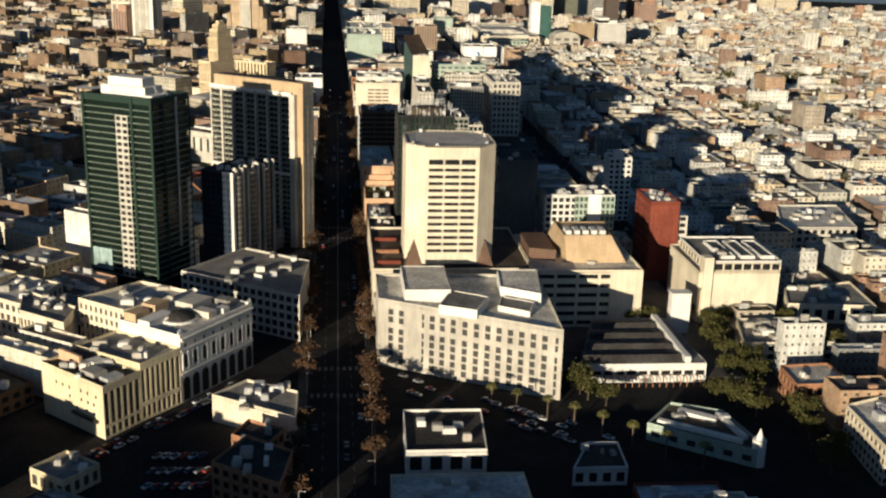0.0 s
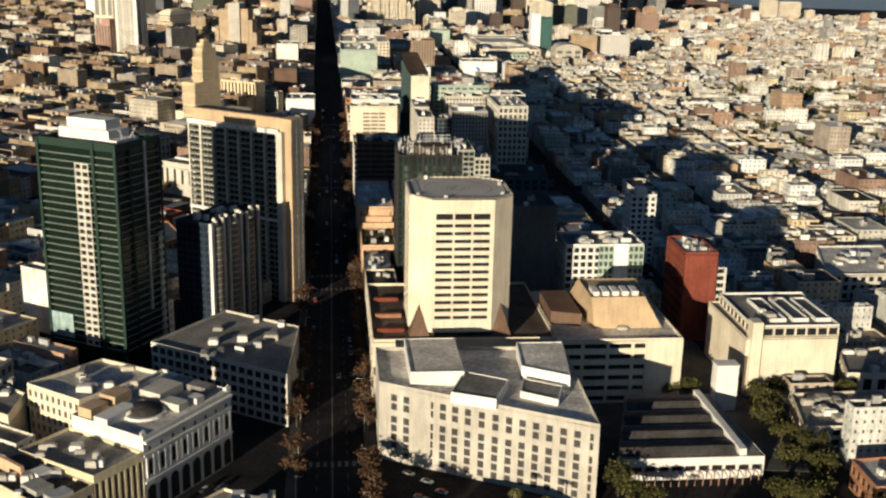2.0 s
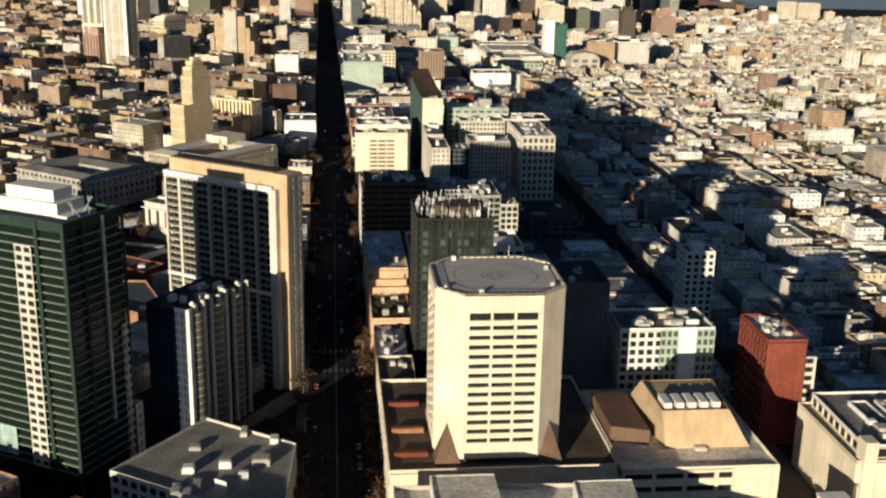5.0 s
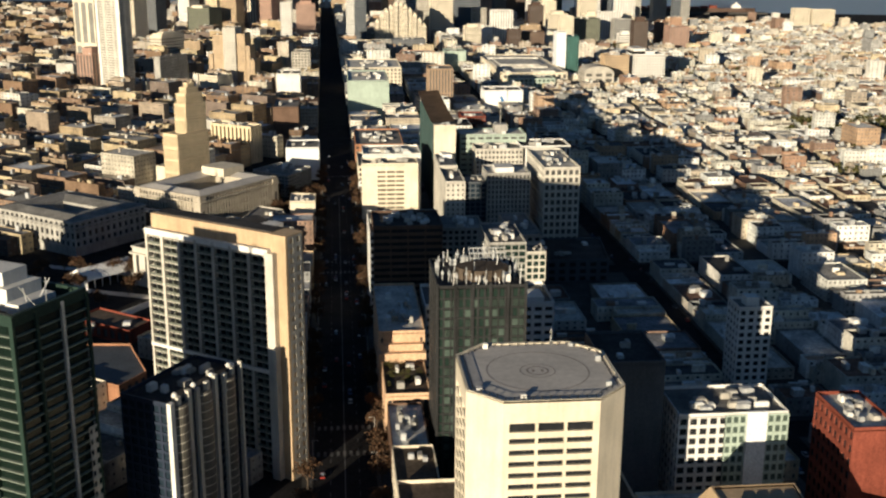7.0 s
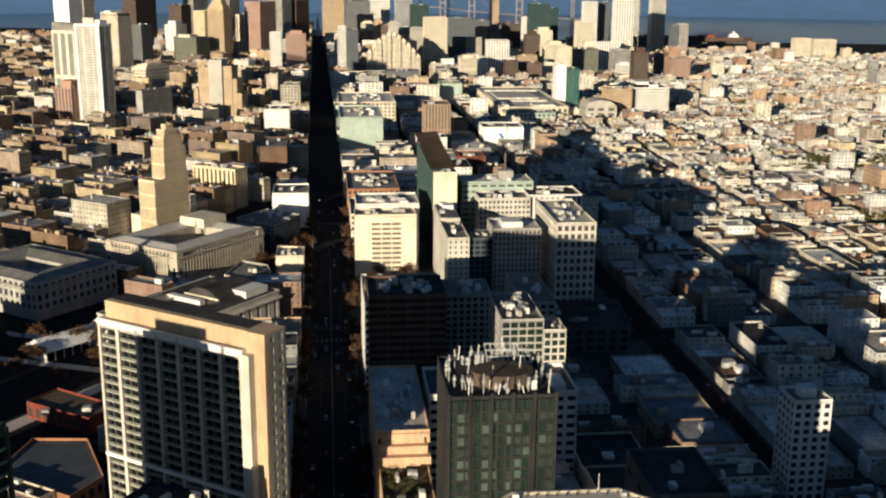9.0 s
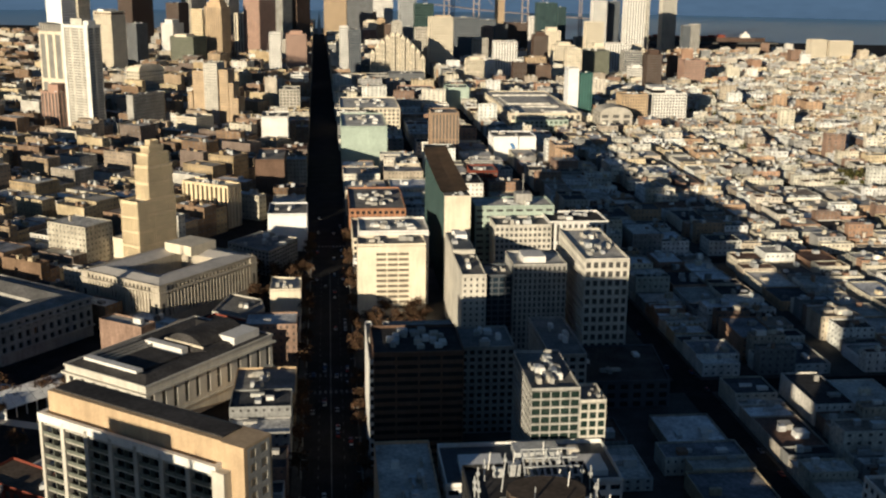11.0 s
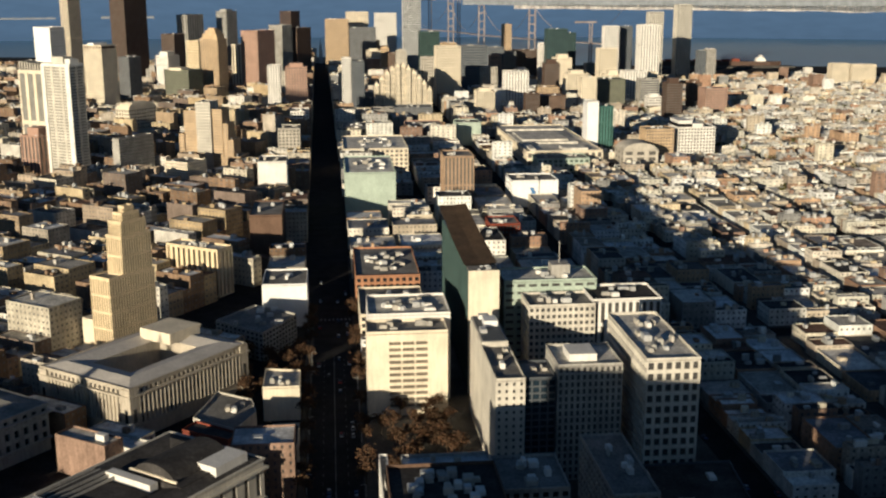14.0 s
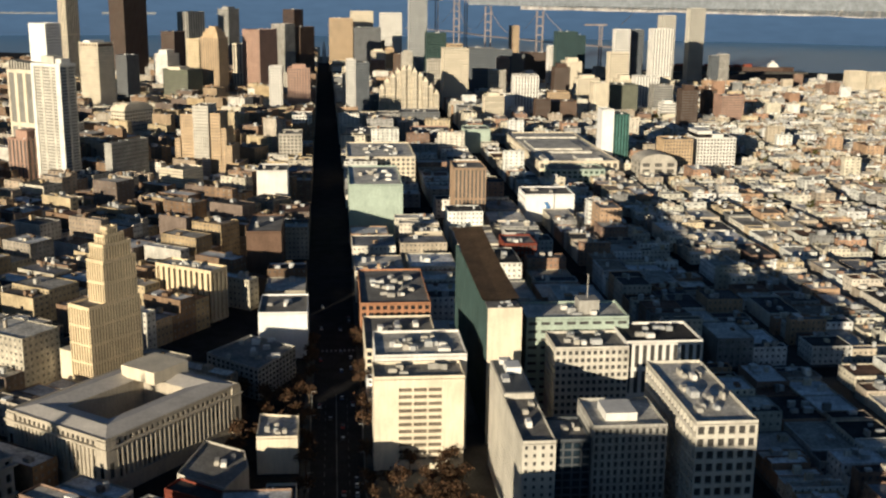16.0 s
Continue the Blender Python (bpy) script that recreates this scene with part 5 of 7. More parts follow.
def stepped_tower():
    root = thing("stepped_tower", pose(-124, 1097, 0, 0, 0, G - 3.5), "tan stepped brick tower with vertical ribs", "tower")
    for x0, x1, y0, y1, z0, z1 in ((-16, 0, 0, 34, 0, 49), (-13, -0.4, 11, 33, 49, 71), (-12, -1.4, 12.5, 31, 71, 79), (-10.5, -2.8, 15, 28, 79, 83.5), (-9, -4.2, 18, 25, 83.5, 87)):
        o = [(x0, y0), (x1, y0), (x1, y1), (x0, y1)]
        facade(root, o, z0, z1, max(1, round((z1 - z0) / 9)), 1.9, "ochre_stone", "rib_shade", 0.5, 0.12, 0.5)
        roof_on(root, o, z1, 1.2, "ochre_stone", "gravel_roof", random.Random(4), 0)
    bm = bmesh.new()
    box(bm, -30, -16.2, 4, 30, 0, 22)
    part("low_wing", bm, "cream", root)
    keep_turned(-132, 1096, 34, 38, G)


stepped_tower()
tower("bay_apartments", -97, 1242, 46, 16, 33, "ochre_stone", "dark_opening", "pale yellow apartment row with upright bays", "building", G, floors=1, bay=4.4, pier=0.55, band=0.06, depth=1.6, seed=78, units=6, roof="pale_roof")
hull("plaza_corner_office", [(-69, 1120), (-40, 1092), (-22, 1128), (-48, 1150)], 16.5, "concrete", "pane", "grey corner office with window rows", floors=6, bay=3.6, seed=71, units=8)
hull("white_cinema", [(-44, 1158), (-16, 1158), (-16, 1196), (-44, 1196)], 27, "bright_white", "pane", "bright white windowless block", sides=(), floors=3, bay=6, seed=72, units=2)
hull("grey_roofed_hall", [(-66, 979), (-45, 963), (-37, 984), (-40, 1000), (-58, 1013)], 12, "grey_stone", "soft_pane", "low hall with a broad grey pitched roof", floors=2, bay=5, seed=73, units=2, sides=(0,))
hull("red_shed", [(-69, 964), (-47, 950), (-43, 958), (-64, 974)], 12.5, "brick_red", "soft_pane", "low dark red walled shed", floors=2, bay=6, seed=75, units=0, sides=(1,), roof="dark_roof")
hull("cream_corner_house", [(-35, 1003), (-17, 1003), (-17, 1026), (-35, 1030)], 17, "cream", "soft_pane", "cream corner house with few windows", floors=4, bay=5, seed=76, units=5, sides=(1, 3), roof="pale_roof")
hull("striped_house", [(-28, 936), (-16, 936), (-16, 960), (-28, 960)], 15, "cream", "pane", "cream house with tall dark window strips", floors=1, bay=2.6, pier=0.5, band=0.2, seed=77, units=3, roof="dark_roof")
hull("avenue_shops", [(-44, 846), (-16, 846), (-16, 880), (-44, 880)], 15, "tan", "pane", "tan low shop block", floors=4, bay=4, seed=74, units=6)

# ---- downtown towers ----
def office(x, y, w, h, wall, pane, label, d=None, turn=0.0, bay=4.5, step=5.0, pier=0.4, band=0.4, sides=None, top=0.0, roof="gravel_roof", units=2, depth=0.6):
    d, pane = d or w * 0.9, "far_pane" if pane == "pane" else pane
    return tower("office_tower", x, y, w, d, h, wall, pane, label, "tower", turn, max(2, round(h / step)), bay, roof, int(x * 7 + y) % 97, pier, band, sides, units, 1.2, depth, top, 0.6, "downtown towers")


M["pink_stone"] = material("pink_stone", (0.46, 0.29, 0.22), 0.8, stain=0.15, vary=0)
M["umber"] = material("umber", (0.10, 0.065, 0.05), 0.55, stain=0.15, vary=0)
M["mark_blue"] = material("mark_blue", (0.08, 0.2, 0.4), 0.7, vary=0)
M["slate"] = material("slate", (0.16, 0.17, 0.18), 0.6, stain=0.15, vary=0)
M["olive"] = material("olive", (0.17, 0.18, 0.13), 0.6, stain=0.15, vary=0)
N_ = G
M["pale_pane"] = glass("pale_pane", [(0.40, 0.38, 0.33), (0.32, 0.31, 0.28), (0.26, 0.25, 0.23)], 0.5)
hotel = office(-291, 1712, 41, 126, "pale_stone", "pale_pane", "tall pale hotel tower with fine horizontal bands", 20, N_, 12, 3.2, 0.22, 0.55, units=0)
for x0, x1, y0, y1, z0, z1, mat in ((-21, 21, -10.6, 10.6, 126, 129, "white"), (-10, 8, -6, 6, 129, 136, "pale_stone"), (10, 18, -6, 6, 129, 134, "white"), (-20.8, -16.4, -10.9, -9.9, 0, 126, "white"), (14.5, 20.8, -10.9, -9.9, 0, 126, "white")):
    bm = bmesh.new()
    box(bm, x0, x1, y0, y1, z0, z1)
    part("crown_step" if z0 else "corner_pier", bm, mat, hotel)
second = office(-336, 1781, 39, 116, "cream", "pale_pane", "cream hotel tower with plain corners and a slatted crown", 18, N_, 13, 116, 0.35, 0.08, units=0)
for k in range(9):
    bm = bmesh.new()
    box(bm, -18 + k * 4.2, -16 + k * 4.2, -8, 8, 116, 127 - 0.3 * k)
    part("crown_slat", bm, "grey_stone", second)
office(-501, 2511, 40, 139, "bright_white", "pane", "white tower with a plain end wall", 34, N_, sides=(1, 2, 3))
office(-550, 2906, 23, 207, "cream", "pane", "slender cream downtown office tower", 34, N_, 5, 207, 0.5, 0.02)
office(-452, 2962, 42, 245, "umber", "pane", "very tall dark brown tower with a sawtooth face", 68, N_, 3.5, 5, 0.5, 0.2)
arcade = office(-386, 2362, 41, 108, "cream", "pane", "cream apartment tower with window columns and arched top openings", 34, N_, 4, 4, 0.45, 0.4, units=0)
for x0, x1, z0, z1, mat in ((-20.5, 20.5, 108, 110, "cream"), (-19, 19, 110, 114, "brown"), (-20.5, 20.5, 114, 116, "cream"), (-12, 2, 116, 119, "bright_white")):
    bm = bmesh.new()
    box(bm, x0, x1, -17 if mat == "cream" else -15, 17 if mat == "cream" else 15, z0, z1)
    part("crown_step", bm, mat, arcade)
for k in range(7):
    bm = bmesh.new()
    box(bm, -20.4 + k * 6.4, -18.4 + k * 6.4, -17, -15.5, 110, 114)
    part("crown_pier", bm, "cream", arcade)
office(-362, 2500, 25, 87, "slate", "pane", "plain grey office tower in shade", 30, N_)
office(-230, 1693, 10, 49, "concrete", "pane", "dark grey slab block with narrow windows and a pale end", 53, N_, 3, 4, sides=(1, 2, 3))
drum = office(-286, 2047, 25, 44, "cream", "blue_glass", "cream block with a rounded crown", 54, N_, 5, 5)
for k, (c, z0, z1) in enumerate(((0.94, 44, 48), (0.8, 48, 50.5), (0.55, 50.5, 52))):
    bm = bmesh.new()
    box(bm, -12.5 * c, 12.5 * c, -27 * c, 27 * c, z0, z1)
    part("crown_step", bm, "cream", drum)


def stepped_hotel():
    """A tan hotel of upright slabs that step down to both sides."""
    root = thing("stepped_hotel", pose(-139, 1740, 0, 0, 0, -12), "tan stepped hotel tower with a pale tall middle", "tower")
    for x0, x1, y0, y1, h, wall in ((-11, 6, 0, 30, 82, "pale_stone"), (-27, -11.2, 6, 34, 72, "tan"), (6.2, 18, 3, 32, 74, "tan"), (18.2, 24, 4, 30, 58, "tan"), (24.2, 31, 0, 28, 40, "tan"), (31.2, 40, -6, 28, 22, "tan"), (-33, -27.2, 4, 30, 46, "tan")):
        o = [(x0, y0), (x1, y0), (x1, y1), (x0, y1)]
        facade(root, o, 0, h, round(h / 3.4), 2.4, wall, "far_pane", 0.55, 0.4, 0.5)
        roof_on(root, o, h, 1.2, wall, "gravel_roof", random.Random(8), 1)
    keep_turned(-136, 1734, 76, 44, -12)


stepped_hotel()
office(-160, 1640, 30, 31, "cream", "pane", "cream apartment block with bay windows", 30, N_, 3, 3.2)
lit = office(-267, 2465, 55, 66, "olive", "pane", "olive office block with a lit yellow top", 38, N_)
# Cream box added on top: colour stands in for the sunlit top band.
bm = bmesh.new()
box(bm, -16, 12, -19.2, 4, 66, 71)
part("crown_step", bm, "cream", lit)
office(-340, 2900, 36, 110, "umber", "pane", "dark brown plain office tower", 34, N_)
office(-335, 3109, 32, 145, "concrete", "pane", "broad grey-brown plain office tower", 56, N_, 8, 145, 0.5, 0.02)
office(-266, 2709, 31, 105, "ochre_stone", "pane", "plain tan stone office tower", 28, N_)
pyr = office(-213, 2511, 40, 118, "tan", "pane", "tan tower with a tapering ribbed crown", 26, N_, 5, 118, 0.6, 0.02, units=0)
for k, (s, z0, z1) in enumerate(((0.8, 118, 127), (0.6, 127, 133), (0.35, 133, 137))):
    bm = bmesh.new()
    box(bm, -20 * s, 20 * s, -13 * s, 13 * s, z0, z1)
    part("crown_step", bm, "tan", pyr)
office(-255, 3209, 31, 150, "concrete", "blue_glass", "slender grey glass office tower", 40, N_, top=6)
office(-171, 2608, 28, 102, "cream", "pane", "cream office tower with ribs", 25, N_, 7, 102, 0.5, 0.03)
office(-145, 2561, 38, 129, "pink_stone", "pane", "rose brown office tower with a dark side", 52, N_, 3.6, 4.5, 0.5, 0.35)
office(-107, 2769, 33, 132, "concrete", "pane", "grey office tower with vertical ribs", 34, N_, 3.5, 132, 0.6, 0.02)
office(-79, 2809, 34, 125, "brown", "pane", "brown office tower with window grid", 50, N_, 3.6, 4.5)
office(-107, 3310, 34, 148, "umber", "blue_glass", "dark glass office tower by the water", 38, N_)
office(-87, 2250, 20, 87, "white", "pane", "white slender residential tower block", 30, 0, 4, 4)
office(-52, 2250, 34, 85, "pink_stone", "pane", "rose stone tower with stepped crown", 34, 0, 4, 4, top=6)
office(-40, 1950, 24, 48, "white", "pane", "white plain block on the avenue", 40, 0, 4, 4)
office(-49, 1800, 26, 44, "grey_stone", "pane", "grey stone block on the avenue", 40, 0, 4, 4)
office(-57, 1560, 28, 42, "white", "pane", "white walled block on the avenue", 40, 0, 4, 4, sides=(1, 2, 3))
office(-50.8, 1330, 25, 36, "brown", "pane", "broad brown block with a cream end on the avenue", 60, 0, 4, 4, sides=(1, 2, 3))
office(-256, 1560, 34, 17, "cream", "pane", "yellow-cream pair of plain apartment blocks", 22, N_, 10, 17, 0.3, 0.2, sides=(1, 2, 3))
office(-92, 1500, 31, 21, "ochre_stone", "pane", "long yellow-tan apartment block with a flat roof", 26, N_, 4, 4)
pink = office(-327, 1720, 28, 50, "pink_stone", "far_pane", "rose stone stepped apartment tower", 30, N_, 6, 50, 0.5, 0.03, top=9)
clock = thing("clock_tower", pose(-24, 3610, 0), "slender pale clock tower at the waterfront", "tower")
for s, z0, z1 in ((5, 0, 34), (4, 34, 42), (3, 42, 50), (1.6, 50, 56), (0.6, 56, 66)):
    bm = bmesh.new()
    box(bm, -s, s, -s, s, z0, z1)
    part("tower_stage", bm, "white", clock)
bm = bmesh.new()
box(bm, -70, 70, 8, 26, 0, 16)
part("pier_hall", bm, "pale_stone", clock)
office(20, 3300, 58, 128, "tan", "pane", "broad tan plain office slab", 40)
office(79, 3100, 62, 114, "slate", "pane", "dark grey plain office slab", 40, 0, 3.5, 5)
office(74, 3400, 58, 143, "cream", "pane", "pale slab with window columns", 40, 0, 5, 6, 0.6, 0.2)
office(143, 3300, 54, 142, "white", "pane", "pale plain stone office slab", 40)
office(187, 3000, 40, 200, "pale_metal", "blue_glass", "very tall pale glass tower", 40, 0, 4, 5, 0.3, 0.3)
office(209, 2800, 41, 116, "dull_teal", "green_glass", "green glass downtown office tower", 40)
office(211, 2450, 44, 104, "cream", "pane", "cream tower with window columns", 40, 0, 3.5, 4.5, 0.5, 0.3)
office(180, 2500, 27, 82, "grey_stone", "pane", "grey green stone office block", 30)
office(290, 2700, 52, 92, "slate", "blue_glass", "dark blue glass office block", 40)
office(361, 2900, 40, 78, "slate", "blue_glass", "plain dark glass office block", 36)
office(398, 2950, 38, 66, "slate", "pane", "plain dark grey office block", 36)
office(452, 3000, 60, 66, "umber", "pane", "plain dark brown office block", 40)
office(471, 3420, 24, 110, "tan", "pane", "tan slender office tower block", 24)
office(470, 2900, 18, 86, "white", "pane", "white slim residential tower block", 30)
office(490, 2850, 44, 118, "dull_teal", "blue_glass", "dark teal glass office tower", 40)
office(576, 3100, 20, 100, "dull_teal", "blue_glass", "slim teal glass office tower", 24)
def fan_hotel():
    """A stone hotel whose upright ribs rise to the middle like a fan, with arched glass heads."""
    root = thing("fan_hotel", pose(122, 2325, 0), "cream fan-shaped hotel with pointed upright ribs", "tower")
    for k in range(11):
        x, h = -44 + k * 8.8, 80 - 3.2 * abs(k - 4.6) ** 1.5
        o = [(x - 4.1, 3 * (k % 2)), (x + 4.1, 3 * (k % 2)), (x + 4.1, 30), (x - 4.1, 30)]
        facade(root, o, 0, h, max(2, round(h / 9)), 2.7, "cream", "far_pane", 0.6, 0.1, 0.6)
        bm = bmesh.new()
        lo = [bm.verts.new((*p, h)) for p in o]
        hi = [bm.verts.new((x, y, h + 7)) for y in (o[0][1], 30)]
        for f in ((lo[0], lo[1], hi[0]), (lo[1], lo[2], hi[1], hi[0]), (lo[2], lo[3], hi[1]), (lo[3], lo[0], hi[0], hi[1])):
            bm.faces.new(f)
        part("pointed_crown", bm, "cream", root)
    keep(70, 175, 2150, 2358)


fan_hotel()
office(28, 2300, 15, 95, "white", "blue_glass", "white and glass residential tower", 24, 0, 4, 4)
office(46, 2302, 22, 90, "slate", "blue_glass", "dark glass residential tower", 24, 0, 4, 4)
office(24, 2410, 18, 74, "cream", "pane", "cream stone office tower block", 24)
office(40, 2100, 40, 31, "cream", "pane", "cream stone store block", 40, 0, 4, 4)
office(78, 2120, 34, 30, "concrete", "pane", "plain grey stone block", 40, 0, 4, 4)
office(124, 2120, 56, 33, "slate", "pane", "dark block with lit parapet", 40, 0, 4, 4)
office(318, 2350, 40, 67, "white", "pane", "white tower with vertical ribs", 36, 0, 5, 6, 0.6, 0.2)
office(274, 2300, 32, 40, "white", "pane", "white plain windowless front block", 30, 0, 5, 5, sides=(1, 2, 3))
office(358, 2250, 46, 35, "brown", "pane", "brown block with window grid", 40, 0, 3.5, 4)
office(457, 2500, 40, 51, "cream", "pane", "cream block with stepped top", 40, 0, 4, 4, top=6)
office(490, 2400, 60, 48, "olive", "pane", "broad grey-green glass office block", 50, 0, 4, 4)
office(564, 2700, 38, 85, "cream", "pane", "cream slender residential tower block", 30)
office(622, 2900, 32, 122, "white", "blue_glass", "white and dark paired tower", 30)
office(668, 2950, 28, 120, "slate", "blue_glass", "dark glass residential tower block", 30)
office(650, 2700, 40, 131, "white", "pane", "white tower with dark ribs", 36, 0, 6, 6, 0.6, 0.15)
office(751, 3000, 33, 150, "pale_stone", "blue_glass", "pale slender tower with a crown", 30)
office(566, 2500, 42, 54, "white", "pane", "white ribbed low office block", 36, 0, 5, 6, 0.6, 0.2)
office(801, 2950, 34, 167, "pale_stone", "blue_glass", "tall pale tapering residential tower", 30, 0, 3, 4.5, 0.35, 0.35)
office(829, 2900, 18, 68, "slate", "blue_glass", "dark slim glass residential tower", 20)
office(850, 2900, 22, 71, "concrete", "pane", "grey slim concrete residential tower", 22)
office(1083, 2750, 38, 47, "cream", "pane", "cream apartment slab near the shore", 24, 0, 4, 4)
office(1136, 2752, 54, 44, "cream", "pane", "cream apartment slab with balconies near the shore", 24, 0, 4, 4)
glass_pair = office(330.8, 1850, 14.4, 66.5, "bright_white", "pane", "white and green paired residential tower", 26, 0, 4, 4, sides=(2,))
M["sea_glass"] = glass("sea_glass", [(0.07, 0.20, 0.18), (0.05, 0.15, 0.14), (0.10, 0.24, 0.21)], 0.3)
office(348.2, 1852, 18.8, 60.5, "sea_glass", "green_glass", "green glass half of a paired residential tower", 26, 0, 4, 4, 0.55, 0.12)
conv = office(277, 1762, 92, 18, "cream", "pane", "broad low convention hall with a flat pale roof", 250, 0, 8, 9, roof="pale_roof", units=0)
for x0, x1, y0, y1, z in ((-44, 30, -60, 40, 20.5), (-38, 20, -50, 30, 22.5), (-40, 40, 70, 76, 20), (-40, -34, -120, -66, 21), (0, 30, -115, -90, 20.5)):
    bm = bmesh.new()
    box(bm, x0, x1, y0, y1, 18, z)
    part("roof_step", bm, "pale_roof", conv)
office(267, 1722, 61, 15, "mint", "pale_green_glass", "low green glass hall front", 36, 0, 6, 5)
office(185, 1950, 33, 30, "mint", "soft_pane", "pale grey-green block by the hall", 40, 0, 5, 5, sides=(1, 2, 3))
stepped_white = office(450, 1800, 47, 39, "white", "soft_pane", "broad white stepped apartment block", 40, 0, 4, 4)
for x0, x1, z in ((-23.4, 8, 44), (-23.4, -6, 48)):
    bm = bmesh.new()
    box(bm, x0, x1, -19, 16, 39, z)
    part("roof_step", bm, "white", stepped_white)
barrel = office(363, 1740, 42, 21, "grey_stone", "far_pane", "grey stone hall with a rounded roof", 40, 0, 14, 7, roof="pale_roof", units=0)
bm = bmesh.new()
rim = [[bm.verts.new((-20 * math.cos(math.pi * k / 10), yy, 21 + 8.5 * math.sin(math.pi * k / 10))) for yy in (-19, 19)] for k in range(11)]
for p, q in zip(rim, rim[1:]):
    bm.faces.new((p[0], q[0], q[1], p[1]))
for k in (0, 1):
    bm.faces.new([p[k] for p in rim])
part("barrel_roof", bm, "grey_stone", barrel, "rounded grey roof")
office(399, 1785, 35, 39, "tan", "pane", "orange-tan apartment block with bay windows", 30, 0, 3.5, 4, sides=(0, 2, 3))
mural = office(197, 1524, 45.5, 25, "bright_white", "pane", "bright white block with a small blue wall mark", 40, 0, 5, 5, sides=(1, 2, 3))
bm = bmesh.new()
v = [bm.verts.new(p) for p in ((-7, -20.15, 11), (-3, -20.15, 10), (1, -20.15, 14), (-2, -20.15, 19), (-6, -20.15, 19), (-3, -20.15, 14))]
bm.faces.new(v)
part("wall_mark", bm, "mark_blue", mural)
bm = bmesh.new()
box(bm, 3.6, 4.2, -20.3, -19.9, 0, 28.5)
part("wall_joint", bm, "dark_metal", mural)
M["bay_brown"] = material("bay_brown", (0.40, 0.28, 0.19), 0.8, stain=0.15, vary=0)
office(120, 1500, 28, 53.5, "bay_brown", "pane", "brown hotel block with upright bays", 40, 0, 3.4, 54, 0.5, 0.05)
office(36, 1480, 46, 43, "mint", "green_glass", "pale green plain-fronted department block", 100, 0, 5, 5, 0.2, 0.4, sides=(1, 2, 3), units=9, roof="pale_roof")
office(50, 1700, 72, 33, "cream", "pane", "broad cream department store with a pale roof", 110, 0, 5, 5, roof="pale_roof", units=10)
office(46, 1930, 60, 26, "cream", "pane", "broad cream stone store block", 80, 0, 5, 5, units=8)
office(74, 1395, 22, 20, "cream", "pane", "small plain cream block behind shops", 22, 0, 5, 5, sides=(1, 2, 3), units=3)
office(137, 1330, 24, 25, "brick_red", "far_pane", "red brick block with pale window columns", 30, 0, 3, 4, units=3)
office(128, 1940, 50, 24, "pink_stone", "pane", "brick store block with red and white roofs", 90, 0, 5, 5, units=8)

for k in range(90):
    r = random.Random(900 + k)
    x, y = r.uniform(-430, 640), r.uniform(2150, 3350)
    w, h = r.uniform(20, 38), r.uniform(34, 92) * (1.1 - abs(x) / 1200)
    if free([(x - w, y - 2), (x + w, y - 2), (x + w, y + w + 4), (x - w, y + w + 4)]) and abs(x) > 62 and not (-330 < x < -60 and y < 2250):
        wall = r.choice(("cream", "tan", "grey_stone", "concrete", "slate", "white", "pink_stone", "umber", "brown"))
        office(x, y, w, h, wall, r.choice(("pane", "pane", "blue_glass")), {"cream": "cream stone", "tan": "tan brick", "grey_stone": "grey stone", "concrete": "grey concrete", "slate": "dark slate grey", "white": "white", "pink_stone": "rose stone", "umber": "dark brown", "brown": "brown"}[wall] + " mid-rise downtown office block", w, N_ if x < 0 else 0, *r.choice(((4.5, 5, 0.4, 0.4), (3, 9, 0.55, 0.1), (6, 4, 0.12, 0.5), (3.6, 4, 0.55, 0.5))), top=r.choice((0, 0, 5, 8)))

# ---- bay bridge, ship, far shore ----
bridge = thing("bay_bridge", pose(0, 0, 0), "pale steel suspension bridge across the bay", "bridge")
M["bridge_steel"] = material("bridge_steel", (0.30, 0.26, 0.25), 0.6, vary=0)
spans = [(790, 3420, 0), (607, 3800, 140), (495, 4100, 148), (429, 4420, 174), (280, 4750, 0)]
for x, y, h in spans:
    if h:
        bm = bmesh.new()
        for s in (-9, 9):
            box(bm, x + s - 2.2, x + s + 2.2, y - 3, y + 3, 0, h)
        for z in range(70, h, 26):
            box(bm, x - 9, x + 9, y - 2, y + 2, z, z + 4, bottom=True)
        part("bridge_tower", bm, "bridge_steel", bridge)
for (x0, y0, _), (x1, y1, _) in zip(spans, spans[1:]):
    bm = bmesh.new()
    prism(bm, [(x0 - 9, y0), (x0 + 9, y0), (x1 + 9, y1), (x1 - 9, y1)], 52, 55)
    part("bridge_deck", bm, "bridge_steel", bridge)
    bm = bmesh.new()
    n = 8
    for k in range(n):
        a, b = k / n, (k + 1) / n
        f = lambda t: 66 + 88 * (2 * t - 1) ** 2
        p, q = (x0 + (x1 - x0) * a, y0 + (y1 - y0) * a, f(a)), (x0 + (x1 - x0) * b, y0 + (y1 - y0) * b, f(b))
        bm.faces.new([bm.verts.new(v) for v in ((p[0] - 1, p[1], p[2]), (q[0] - 1, q[1], q[2]), (q[0] + 1, q[1], q[2] + 0.6), (p[0] + 1, p[1], p[2] + 0.6))])
    part("bridge_cable", bm, "bridge_steel", bridge)
